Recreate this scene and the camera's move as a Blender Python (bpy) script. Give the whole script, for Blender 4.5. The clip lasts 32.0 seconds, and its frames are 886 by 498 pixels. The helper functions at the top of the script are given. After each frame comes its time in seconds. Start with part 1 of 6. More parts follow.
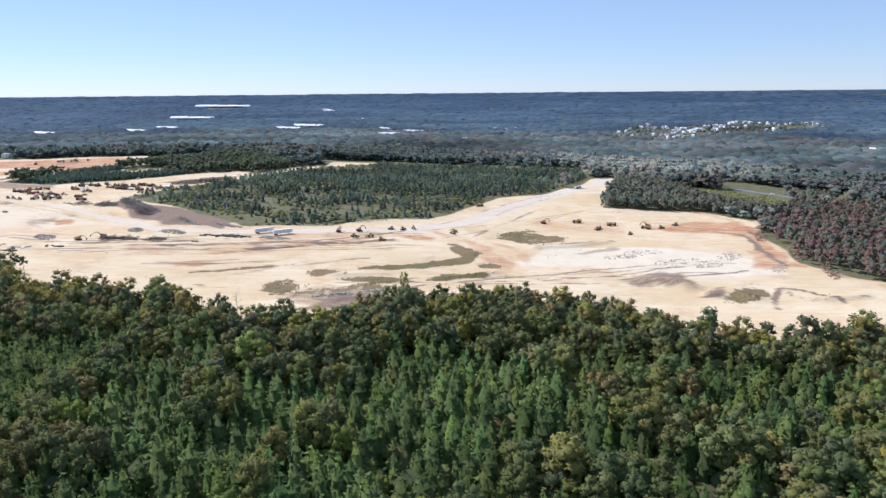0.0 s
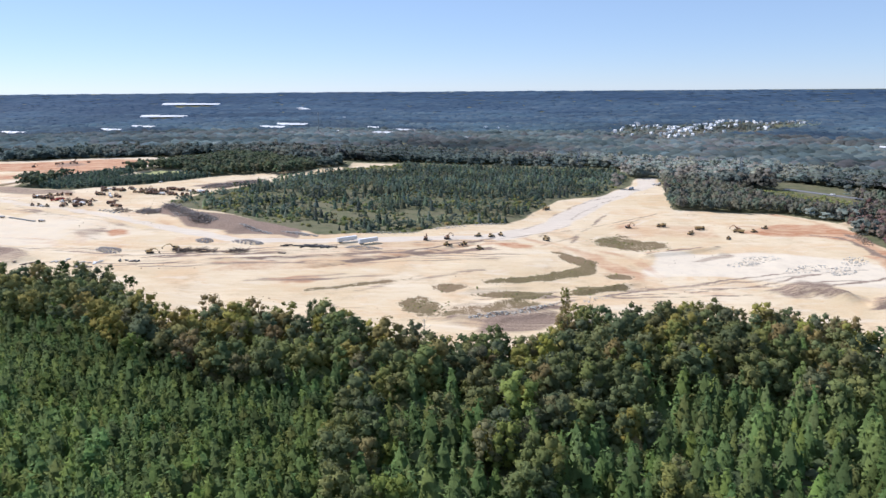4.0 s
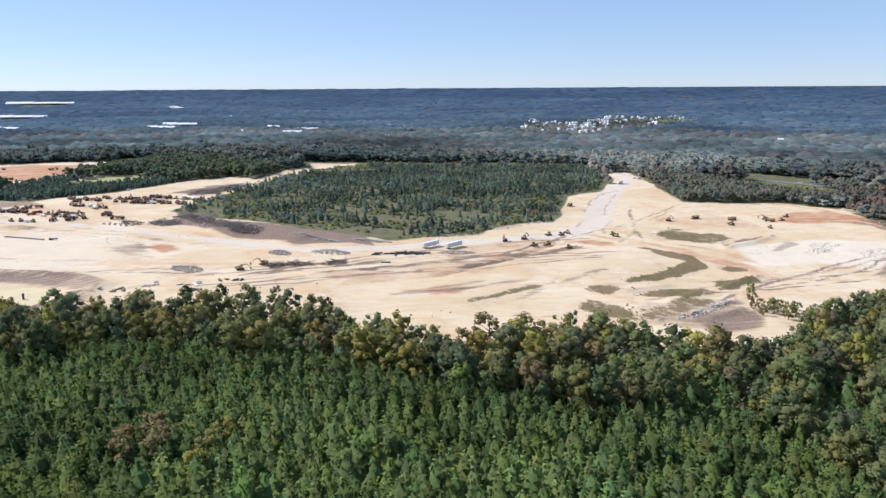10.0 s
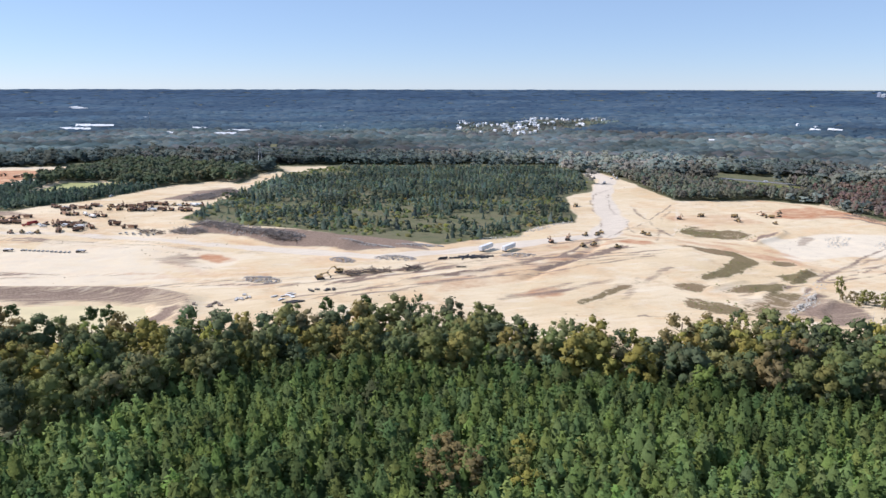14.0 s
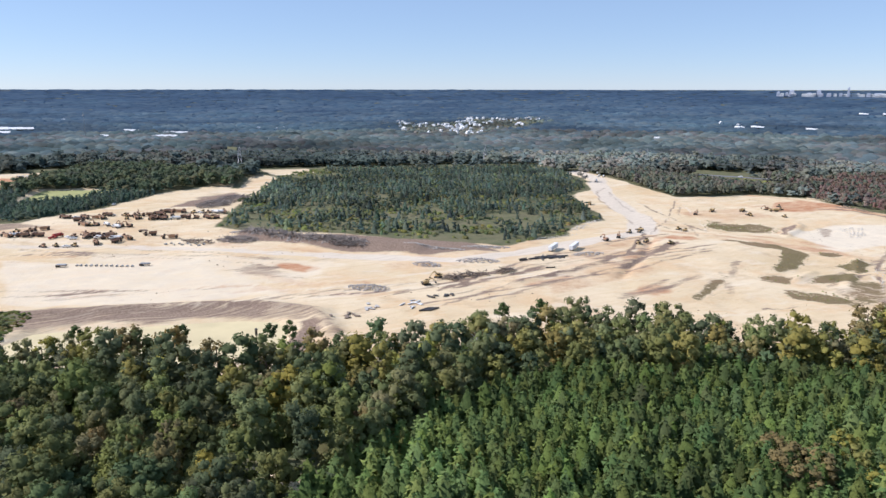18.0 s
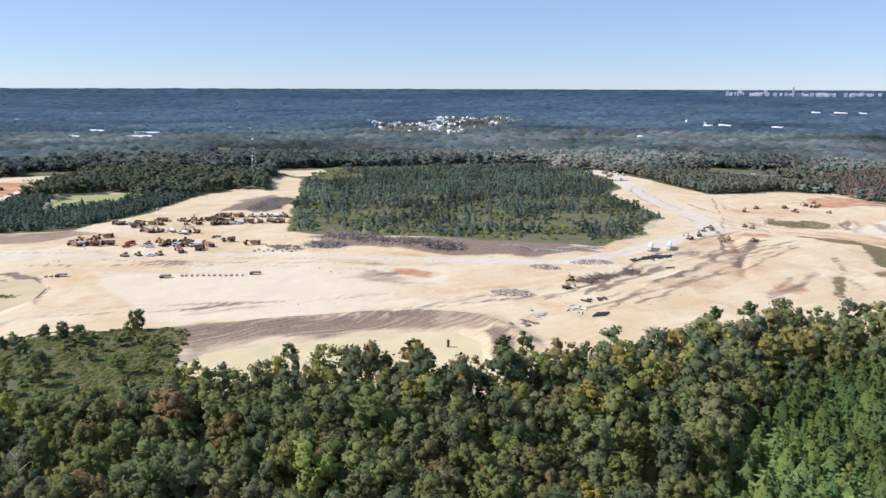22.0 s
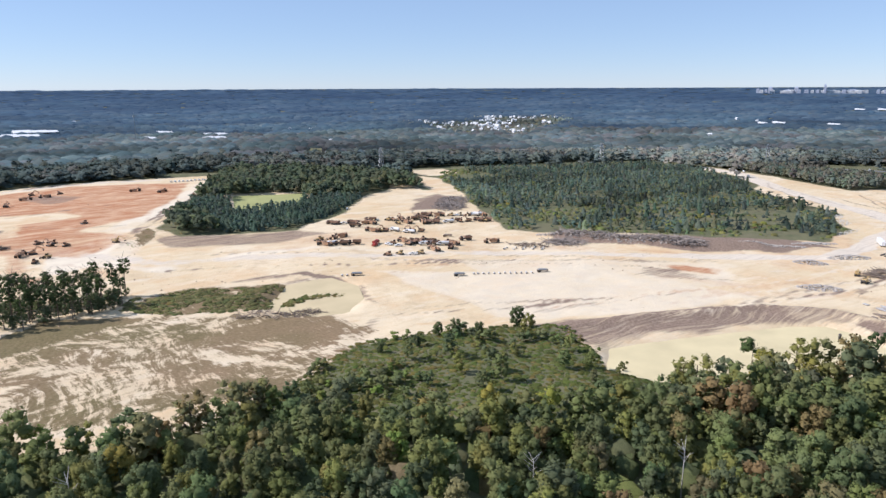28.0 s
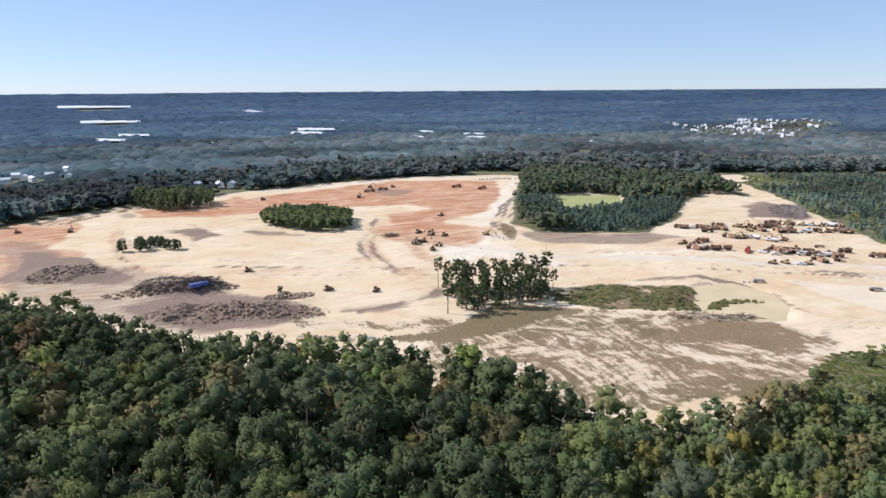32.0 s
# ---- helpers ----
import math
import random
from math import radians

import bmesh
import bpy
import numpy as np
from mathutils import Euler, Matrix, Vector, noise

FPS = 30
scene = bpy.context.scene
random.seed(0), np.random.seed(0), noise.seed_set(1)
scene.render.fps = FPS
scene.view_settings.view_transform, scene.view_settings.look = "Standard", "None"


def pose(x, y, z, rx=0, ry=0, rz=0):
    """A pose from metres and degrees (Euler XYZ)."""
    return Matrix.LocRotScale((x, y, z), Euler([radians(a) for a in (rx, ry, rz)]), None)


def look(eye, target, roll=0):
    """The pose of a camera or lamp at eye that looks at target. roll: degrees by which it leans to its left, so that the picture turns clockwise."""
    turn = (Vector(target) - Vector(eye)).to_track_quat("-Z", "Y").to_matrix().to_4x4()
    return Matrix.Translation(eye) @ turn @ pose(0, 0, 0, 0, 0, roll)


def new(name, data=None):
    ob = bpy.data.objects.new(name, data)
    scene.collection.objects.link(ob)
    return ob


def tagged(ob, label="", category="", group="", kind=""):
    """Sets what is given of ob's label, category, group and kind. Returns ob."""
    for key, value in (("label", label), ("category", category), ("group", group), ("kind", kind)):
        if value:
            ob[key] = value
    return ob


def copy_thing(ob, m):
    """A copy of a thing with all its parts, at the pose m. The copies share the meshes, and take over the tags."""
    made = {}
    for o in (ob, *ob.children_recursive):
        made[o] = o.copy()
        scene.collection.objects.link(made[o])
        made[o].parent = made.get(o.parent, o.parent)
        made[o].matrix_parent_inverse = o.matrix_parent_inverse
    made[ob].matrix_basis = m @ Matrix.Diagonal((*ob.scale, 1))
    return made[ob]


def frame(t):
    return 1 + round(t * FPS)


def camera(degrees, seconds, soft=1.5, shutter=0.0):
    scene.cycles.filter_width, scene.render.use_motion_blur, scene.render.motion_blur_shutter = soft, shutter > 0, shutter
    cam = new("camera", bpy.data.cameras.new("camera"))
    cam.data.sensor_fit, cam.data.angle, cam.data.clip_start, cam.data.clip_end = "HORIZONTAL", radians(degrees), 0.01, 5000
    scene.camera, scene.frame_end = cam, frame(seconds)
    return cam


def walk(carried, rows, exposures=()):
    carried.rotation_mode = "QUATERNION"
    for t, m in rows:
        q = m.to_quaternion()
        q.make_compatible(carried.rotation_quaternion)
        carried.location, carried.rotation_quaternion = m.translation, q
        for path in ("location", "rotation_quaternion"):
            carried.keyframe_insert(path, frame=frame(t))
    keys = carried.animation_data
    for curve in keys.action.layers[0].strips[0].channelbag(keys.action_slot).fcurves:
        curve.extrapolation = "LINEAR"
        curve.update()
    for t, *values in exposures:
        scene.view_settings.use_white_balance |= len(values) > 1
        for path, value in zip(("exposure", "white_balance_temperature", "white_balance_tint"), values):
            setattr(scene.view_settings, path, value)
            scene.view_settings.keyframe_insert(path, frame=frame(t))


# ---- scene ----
cam = camera(63.68, 32.0)
PATH = [
    (0.0, 0.0, -0.0, 105.0, 77.47, 0.52, -0.44),
    (0.5, -13.3, 6.3, 105.5, 77.42, 0.51, -0.73),
    (1.0, -26.7, 12.9, 105.8, 77.43, 0.45, -1.27),
    (1.5, -39.9, 19.4, 105.9, 77.42, 0.37, -1.91),
    (2.0, -53.4, 25.4, 106.0, 77.44, 0.38, -2.16),
    (2.5, -67.3, 31.1, 105.8, 77.41, 0.38, -2.31),
    (3.0, -81.3, 36.6, 105.3, 77.39, 0.40, -2.73),
    (3.5, -95.2, 41.8, 104.7, 77.38, 0.39, -3.41),
    (5.5, -150.5, 61.8, 104.0, 77.18, 0.46, -6.93),
    (6.0, -164.4, 66.8, 104.2, 77.16, 0.49, -8.15),
    (6.5, -178.2, 71.6, 104.2, 77.14, 0.47, -9.15),
    (7.0, -192.0, 76.2, 104.0, 77.12, 0.40, -10.04),
    (7.5, -205.8, 80.7, 103.9, 77.11, 0.33, -10.85),
    (8.0, -219.5, 85.0, 104.0, 77.09, 0.33, -11.69),
    (8.5, -233.2, 88.9, 104.2, 77.08, 0.33, -13.23),
    (9.0, -247.4, 92.8, 104.3, 77.06, 0.36, -14.00),
    (9.5, -261.0, 96.6, 104.1, 77.09, 0.34, -14.82),
    (10.0, -274.5, 101.0, 103.7, 77.10, 0.33, -16.37),
    (10.5, -288.0, 105.7, 103.6, 77.12, 0.27, -17.21),
    (11.0, -301.2, 110.7, 103.6, 77.13, 0.18, -18.09),
    (11.5, -314.1, 116.1, 103.7, 77.13, 0.05, -19.16),
    (12.0, -326.5, 121.9, 103.8, 77.14, -0.02, -20.68),
    (12.5, -338.9, 127.8, 103.8, 77.14, -0.07, -21.83),
    (13.0, -351.3, 134.0, 103.8, 77.16, -0.09, -22.96),
    (13.5, -363.7, 140.5, 103.7, 77.18, -0.08, -23.73),
    (14.0, -376.1, 146.9, 103.6, 77.21, -0.11, -24.68),
    (14.5, -388.0, 153.4, 103.6, 77.23, -0.18, -25.84),
    (16.5, -437.0, 182.5, 103.8, 77.24, -0.03, -29.90),
    (17.0, -449.2, 189.9, 103.9, 77.23, -0.05, -30.80),
    (17.5, -461.4, 197.6, 103.9, 77.22, -0.06, -31.53),
    (18.0, -472.7, 205.6, 103.9, 77.21, -0.08, -32.34),
    (18.5, -483.8, 214.0, 103.7, 77.21, -0.14, -33.07),
    (19.0, -494.4, 222.9, 103.4, 77.20, -0.17, -33.89),
    (19.5, -504.7, 232.2, 103.0, 77.20, -0.20, -34.78),
    (20.0, -514.7, 241.6, 102.9, 77.20, -0.22, -35.57),
    (20.5, -524.5, 251.3, 102.7, 77.19, -0.23, -36.43),
    (21.0, -534.0, 261.1, 102.5, 77.18, -0.22, -37.26),
    (21.5, -543.4, 270.9, 102.3, 77.18, -0.21, -37.27),
    (22.0, -553.0, 280.5, 102.2, 77.18, -0.18, -37.25),
    (22.5, -562.8, 289.7, 102.2, 77.18, -0.16, -37.28),
    (23.0, -573.3, 298.5, 102.1, 77.17, -0.13, -37.30),
    (23.5, -583.9, 307.3, 101.9, 77.19, -0.12, -37.32),
    (24.0, -594.5, 315.6, 101.7, 77.21, -0.13, -37.33),
    (24.5, -605.2, 323.7, 101.5, 77.23, -0.15, -37.32),
    (26.5, -650.3, 354.0, 101.4, 77.18, 0.13, -37.35),
    (27.0, -661.5, 362.0, 101.4, 77.18, 0.15, -37.33),
    (27.5, -672.9, 369.3, 101.5, 77.16, 0.19, -37.33),
    (28.0, -684.3, 376.3, 101.7, 77.15, 0.22, -37.32),
    (28.5, -695.9, 383.5, 101.6, 77.18, 0.21, -37.25),
    (29.0, -707.4, 390.8, 101.3, 77.22, 0.25, -34.57),
    (29.5, -718.9, 397.4, 101.2, 77.28, 0.18, -32.00),
    (30.0, -731.1, 403.2, 101.3, 77.30, 0.12, -29.56),
    (30.5, -744.0, 408.4, 101.8, 77.34, 0.05, -27.20),
    (31.0, -757.3, 413.0, 102.4, 77.33, 0.13, -25.06),
    (31.5, -771.2, 416.9, 103.1, 77.32, 0.25, -23.04),
    (32.0, -785.2, 420.9, 103.9, 77.31, 0.36, -20.94),
]
walk(cam, [(t, pose(x, y, z, rx, ry, rz)) for t, x, y, z, rx, ry, rz in PATH], [(0.0, 0.36, 5770, 18.6), (12.0, 0.34, 5830, 18.6), (23.0, 0.33, 5880, 18.2), (32.0, 0.33, 5880, 18.6)])

# ---- sky and sun ----
SUN_TO = Vector((-0.78, 0.62, 0.0)).normalized()      # level direction towards the sun
SUN_UP = radians(40)
world = bpy.data.worlds.new("world")
scene.world = world
world.use_nodes = True
wn = world.node_tree.nodes
sky = wn.new("ShaderNodeTexSky")
sky.sky_type = "NISHITA"
sky.sun_disc = False
sky.sun_elevation = SUN_UP
sky.sun_rotation = math.atan2(SUN_TO.x, SUN_TO.y)
sky.altitude = 1800
sky.air_density, sky.dust_density, sky.ozone_density = 0.9, 0.05, 2.5
veil = wn.new("ShaderNodeMix")                          # thin even haze over the clear sky
veil.data_type = "RGBA"
veil.inputs["Factor"].default_value = 0.5
veil.inputs[7].default_value = (3.75, 5.1, 6.4, 1.0)
world.node_tree.links.new(sky.outputs[0], veil.inputs[6])
world.node_tree.links.new(veil.outputs[2], wn["Background"].inputs[0])
wn["Background"].inputs[1].default_value = 0.095
sun_data = bpy.data.lights.new("sun", "SUN")
sun_data.energy, sun_data.angle, sun_data.color = 4.45, radians(0.5), (1.0, 0.95, 0.87)
sun = new("sun", sun_data)
sun.matrix_world = look((0, 0, 500), Vector((0, 0, 500)) - (SUN_TO * math.cos(SUN_UP) + Vector((0, 0, math.sin(SUN_UP)))))

# ---- material helpers ----


class Nodes:
    """A short way to write a node material."""

    def __init__(self, name):
        self.mat = bpy.data.materials.new(name)
        self.mat.use_nodes = True
        self.tree = self.mat.node_tree
        self.bsdf = self.tree.nodes["Principled BSDF"]

    def node(self, kind, **values):
        n = self.tree.nodes.new(kind)
        for key, value in values.items():
            n.inputs[key.replace("_", " ")].default_value = value
        return n

    def link(self, a, b):
        self.tree.links.new(a, b)
        return self

    def attr(self, name):
        n = self.tree.nodes.new("ShaderNodeAttribute")
        n.attribute_name = name
        return n

    def noise(self, scale, detail=4.0, rough=0.6, stretch=None, turn=0.0, swirl=0.0, warp=0.0):
        co = self.tree.nodes.new("ShaderNodeTexCoord")
        where = co.outputs["Object"]
        if warp:
            bend = self.node("ShaderNodeTexNoise", Scale=0.016, Detail=2.0)
            self.link(where, bend.inputs["Vector"])
            shift = self.tree.nodes.new("ShaderNodeVectorMath")
            shift.operation = "MULTIPLY_ADD"
            shift.inputs[1].default_value = (warp, warp, 0)
            self.link(bend.outputs["Color"], shift.inputs[0]).link(where, shift.inputs[2])
            where = shift.outputs[0]
        n = self.node("ShaderNodeTexNoise", Scale=scale, Detail=detail, Roughness=rough, Distortion=swirl)
        if stretch:
            m = self.tree.nodes.new("ShaderNodeMapping")
            m.inputs["Scale"].default_value = stretch
            m.inputs["Rotation"].default_value = (0, 0, turn)
            self.link(where, m.inputs[0])
            self.link(m.outputs[0], n.inputs["Vector"])
        else:
            self.link(where, n.inputs["Vector"])
        return n.outputs["Fac"]

    def ramp(self, value, low, high):
        n = self.tree.nodes.new("ShaderNodeMapRange")
        n.inputs["From Min"].default_value = low
        n.inputs["From Max"].default_value = high
        self.link(value, n.inputs["Value"])
        return n.outputs[0]

    def math(self, op, a, b):
        n = self.tree.nodes.new("ShaderNodeMath")
        n.operation = op
        for i, v in enumerate((a, b)):
            if isinstance(v, (int, float)):
                n.inputs[i].default_value = v
            else:
                self.link(v, n.inputs[i])
        return n.outputs[0]

    def mix(self, fac, a, b, mode="MIX"):
        n = self.tree.nodes.new("ShaderNodeMix")
        n.data_type, n.blend_type = "RGBA", mode
        for sock, v in ((n.inputs["Factor"], fac), (n.inputs[6], a), (n.inputs[7], b)):
            if isinstance(v, (int, float)):
                sock.default_value = v
            elif isinstance(v, tuple):
                sock.default_value = (*v, 1.0)
            else:
                self.link(v, sock)
        return n.outputs[2]

    def bump(self, height, strength=0.4, distance=0.3):
        n = self.node("ShaderNodeBump", Strength=strength, Distance=distance)
        self.link(height, n.inputs["Height"]).link(n.outputs[0], self.bsdf.inputs["Normal"])

    def done(self, colour, rough=0.9, metal=0.0, spec=0.3):
        if isinstance(colour, tuple):
            self.bsdf.inputs["Base Color"].default_value = (*colour, 1.0)
        else:
            self.link(colour, self.bsdf.inputs["Base Color"])
        self.bsdf.inputs["Roughness"].default_value = rough
        self.bsdf.inputs["Metallic"].default_value = metal
        self.bsdf.inputs["Specular IOR Level"].default_value = spec
        return self.mat


def worn(name, colour, dirt=(0.42, 0.33, 0.22), rough=0.55, metal=0.0, amount=0.45, scale=0.9):
    """Paint, metal or concrete with dust and stains at two scales."""
    k = Nodes(name)
    big = k.ramp(k.noise(scale, 5, 0.65), 0.42, 0.72)
    fine = k.ramp(k.noise(scale * 9, 3, 0.6), 0.3, 0.75)
    c = k.mix(k.math("MULTIPLY", big, amount), colour, dirt)
    c = k.mix(k.math("MULTIPLY", fine, 0.35), c, tuple(0.55 * v for v in colour))
    return k.done(c, rough, metal)


# ---- numbers, noise and plan helpers ----
RNG = np.random.default_rng(7)


def smooth(a, b, v):
    u = np.clip((v - a) / (b - a), 0, 1)
    return u * u * (3 - 2 * u)


def lattice(x, y, scale, seed):
    """Smooth value noise from -1 to 1, with cells of the given size."""
    table = np.random.default_rng(seed).random((128, 128)) * 2 - 1
    u, v = np.asarray(x) / scale, np.asarray(y) / scale
    i, j = np.floor(u).astype(int), np.floor(v).astype(int)
    fu, fv = u - i, v - j
    fu, fv = fu * fu * (3 - 2 * fu), fv * fv * (3 - 2 * fv)
    g = lambda a, b: table[a % 128, b % 128]
    return (g(i, j) * (1 - fu) + g(i + 1, j) * fu) * (1 - fv) + (g(i, j + 1) * (1 - fu) + g(i + 1, j + 1) * fu) * fv


def fbm(x, y, scale, seed, octaves=4):
    total, amp = 0.0, 0.5
    for k in range(octaves):
        total = total + amp * lattice(x, y, scale / 2 ** k, seed + k)
        amp *= 0.55
    return total


def inside(x, y, poly):
    """Signed distance to a polygon's outline: positive inside."""
    x, y = np.asarray(x, float), np.asarray(y, float)
    best, odd = np.full(x.shape, 1e9), np.zeros(x.shape, bool)
    for (x0, y0), (x1, y1) in zip(poly, poly[1:] + poly[:1]):
        dx, dy = x1 - x0, y1 - y0
        t = np.clip(((x - x0) * dx + (y - y0) * dy) / (dx * dx + dy * dy + 1e-9), 0, 1)
        best = np.minimum(best, np.hypot(x - x0 - t * dx, y - y0 - t * dy))
        odd ^= ((y0 > y) != (y1 > y)) & (x < dx * (y - y0) / (dy + 1e-12) + x0)
    return np.where(odd, best, -best)


def near_line(x, y, pts):
    """Distance to an open line of points."""
    x, y = np.asarray(x, float), np.asarray(y, float)
    best = np.full(x.shape, 1e9)
    for (x0, y0), (x1, y1) in zip(pts, pts[1:]):
        dx, dy = x1 - x0, y1 - y0
        t = np.clip(((x - x0) * dx + (y - y0) * dy) / (dx * dx + dy * dy + 1e-9), 0, 1)
        best = np.minimum(best, np.hypot(x - x0 - t * dx, y - y0 - t * dy))
    return best


# ---- the plan: outlines in metres ----
SITE = [(330, 330), (207, 318), (159, 306), (111, 318), (95, 345), (84, 366), (27, 373), (-21, 350), (-33, 353), (-60, 318),
        (-80, 315), (-108, 322), (-128, 342), (-164, 354), (-193, 346), (-210, 346), (-232, 382), (-268, 417), (-320, 436),
        (-345, 438)]
SITE += [(-380, 446), (-405, 446), (-421, 470), (-455, 493), (-486, 500), (-500, 520), (-524, 560), (-562, 588),
        (-596, 588), (-625, 578), (-657, 586), (-682, 608), (-696, 632), (-726, 652), (-755, 674), (-805, 710), (-834, 756),
        (-865, 773), (-960, 830), (-1050, 900)]
SITE += [(-1050, 1000), (-919, 1058), (-858, 1104), (-808, 1152), (-749, 1168), (-635, 1224), (-536, 1238), (-399, 1227), (-387, 1193),
         (-483, 1023), (-537, 912), (-533, 877), (-461, 851), (-403, 890), (-322, 974), (-282, 997), (-250, 968), (-229, 1017),
         (-208, 1072), (-181, 1100), (-174, 1053), (-233, 939), (-294, 831), (-332, 764), (-318, 743), (-255, 692), (-199, 637),
         (-164, 604)]
SITE += [(-140, 615), (-94, 616), (-71, 641), (-35, 659), (-8, 664), (20, 709), (65, 791), (119, 819), (175, 888),
         (211, 965), (243, 967), (215, 867), (190, 801), (173, 739), (215, 721), (263, 712), (295, 662), (274, 575), (258, 494),
         (278, 449), (316, 426), (412, 386)]
PLANTATION = [(-430, 352), (-401, 369), (-374, 381), (-331, 388), (-294, 382), (-273, 358), (-259, 362), (-206, 312), (-174, 283),
              (-130, 280), (-120, 120), (-300, 120), (-420, 220)]
SHRUBS = [(-598, 584), (-548, 612), (-512, 606), (-480, 590), (-468, 574), (-483, 545), (-484, 514), (-497, 502), (-520, 514), (-552, 532), (-578, 548)]
WOOD_PATH = [(-424, 394), (-418, 390), (-413, 378), (-409, 366), (-414, 362), (-419, 374), (-427, 386)]
SANDPATCHES = [WOOD_PATH, [(-168, 1149), (-101, 1144), (-111, 1091), (-170, 1077)], [(-297, 977), (-257, 1034), (-234, 1027), (-257, 972)]]
BIG_POND = [(-483, 538), (-466, 552), (-430, 539), (-386, 521), (-371, 511), (-369, 496), (-383, 477), (-412, 478), (-450, 498), (-480, 520)]
SMALL_BASIN = [(-552, 690), (-530, 715), (-506, 713), (-503, 691), (-512, 671), (-528, 655), (-554, 664)]
GREEN_POND = [(-430, 1048), (-371, 1022), (-404, 964), (-463, 952)]
FAR_BASIN = [(299, 649), (317, 659), (329, 640), (307, 630)]

PATCHES, LINES, RIDGES = [], [], []


def patch(what, amount, *outline):
    """A patch of ground: what, how strongly, and its outline."""
    PATCHES.append((what, amount, list(outline)))


def track(what, amount, half, *line):
    """A road, track or scar: what, how strongly, half its width, and its line."""
    LINES.append((what, amount, half, list(line)))


def bank(tall, half, *line):
    """A bank or scarp: its height, half width and line."""
    RIDGES.append((tall, half, list(line)))


patch("clay", 0.9, (-800, 1075), (-684, 1150), (-547, 1215), (-430, 1169), (-490, 1043), (-530, 980), (-590, 945), (-570, 1010), (-617, 1075), (-700, 1048))
patch("clay", 0.75, (-600, 960), (-560, 900), (-600, 850), (-640, 880), (-650, 940))
patch("clay", 0.7, (-1000, 880), (-870, 850), (-840, 940), (-920, 1000))
patch("clay", 0.35, (-232, 484), (-131, 495), (-101, 549), (-43, 586), (-81, 601), (-188, 531))
patch("clay", 0.3, (-296, 572), (-188, 563), (-111, 619), (-232, 620))
patch("clay", 0.4, (68, 612), (161, 604), (181, 656), (98, 672))
patch("clay", 0.35, (-520, 800), (-419, 767), (-399, 808), (-470, 843))
patch("dark", 0.55, (-530, 870), (-460, 849), (-440, 825), (-500, 816), (-545, 840))
patch("dark", 0.9, (-320, 729), (-256, 688), (-227, 663), (-188, 626), (-193, 600), (-233, 603), (-273, 639), (-309, 682), (-332, 713))
patch("dark", 0.55, (-307, 920), (-257, 947), (-266, 899), (-297, 875))
patch("dark", 0.8, (-343, 874), (-287, 922), (-261, 936), (-293, 854))
patch("dark", 0.85, (-880, 870), (-820, 838), (-812, 852), (-846, 925), (-876, 922))
patch("dark", 0.75, (-812, 815), (-786, 788), (-760, 798), (-768, 822), (-798, 838))
patch("dark", 0.75, (-812, 790), (-790, 748), (-752, 730), (-722, 740), (-748, 778), (-790, 800))
patch("dark", 0.5, (-490, 560), (-470, 584), (-370, 543), (-348, 518), (-355, 480), (-372, 471), (-365, 504), (-391, 527), (-432, 543), (-470, 553))
patch("dark", 0.35, (-97, 384), (-68, 422), (-18, 398), (-56, 366))
patch("weeds", 0.8, (-612, 722), (-595, 700), (-555, 680), (-532, 715), (-570, 738), (-600, 740))
patch("weeds", 0.5, (-715, 660), (-668, 714), (-618, 714), (-535, 655), (-528, 625), (-545, 610), (-575, 590), (-640, 600), (-690, 622))
patch("weeds", 0.85, (-540, 905), (-505, 986), (-490, 977), (-512, 905), (-532, 880))
patch("weeds", 0.5, (-740, 740), (-700, 720), (-660, 712), (-680, 700), (-740, 725))
patch("weeds", 0.5, (-900, 1060), (-810, 1148), (-800, 1120), (-870, 1050))
patch("weeds", 1, (-706, 700), (-685, 700), (-667, 708), (-638, 722), (-613, 713), (-606, 701), (-630, 698), (-652, 691), (-677, 686), (-694, 688))
patch("weeds", 0.75, (-600, 676), (-581, 664), (-555, 662), (-535, 652), (-532, 637), (-552, 616), (-569, 619), (-574, 638), (-600, 649))
patch("weeds", 0.9, (-614, 606), (-596, 606), (-585, 594), (-592, 582), (-610, 592))
patch("dark", 0.6, (-707, 743), (-694, 750), (-682, 748), (-686, 740), (-699, 732))
patch("pale", 0.8, (88, 550), (161, 552), (229, 514), (239, 462), (161, 450), (108, 478), (49, 480))
patch("pale", 0.5, (-460, 644), (-337, 570), (-296, 614), (-419, 707))
patch("pale", 0.5, (-590, 900), (-560, 880), (-575, 820), (-620, 830))
patch("weeds", 0.72, (55, 599), (79, 624), (87, 601), (103, 579), (103, 565), (76, 553), (60, 568), (45, 577))
patch("weeds", 0.95, (4, 559), (17, 543), (33, 522), (19, 488), (-15, 472), (-38, 462), (-55, 461), (-50, 472), (-24, 483), (0, 496), (16, 511), (9, 530))
patch("weeds", 0.95, (-5, 447), (9, 459), (37, 465), (33, 454), (5, 440), (-8, 437))
patch("weeds", 0.95, (-48, 434), (-34, 441), (-17, 443), (-20, 433), (-45, 421))
patch("weeds", 0.8, (33, 490), (46, 490), (44, 477), (32, 476))
patch("dark", 0.5, (-50, 413), (-34, 408), (-8, 422), (-15, 409), (-37, 398), (-55, 392))
patch("dark", 0.6, (114, 449), (140, 465), (152, 461), (156, 441), (147, 430), (129, 443))
patch("weeds", 0.8, (184, 429), (202, 440), (193, 417), (175, 395), (165, 395))
patch("weeds", 0.85, (-81, 455), (-67, 463), (-63, 453), (-60, 445), (-81, 442))
patch("weeds", 0.95, (-66, 435), (-46, 444), (-27, 445), (-34, 435), (-56, 428))
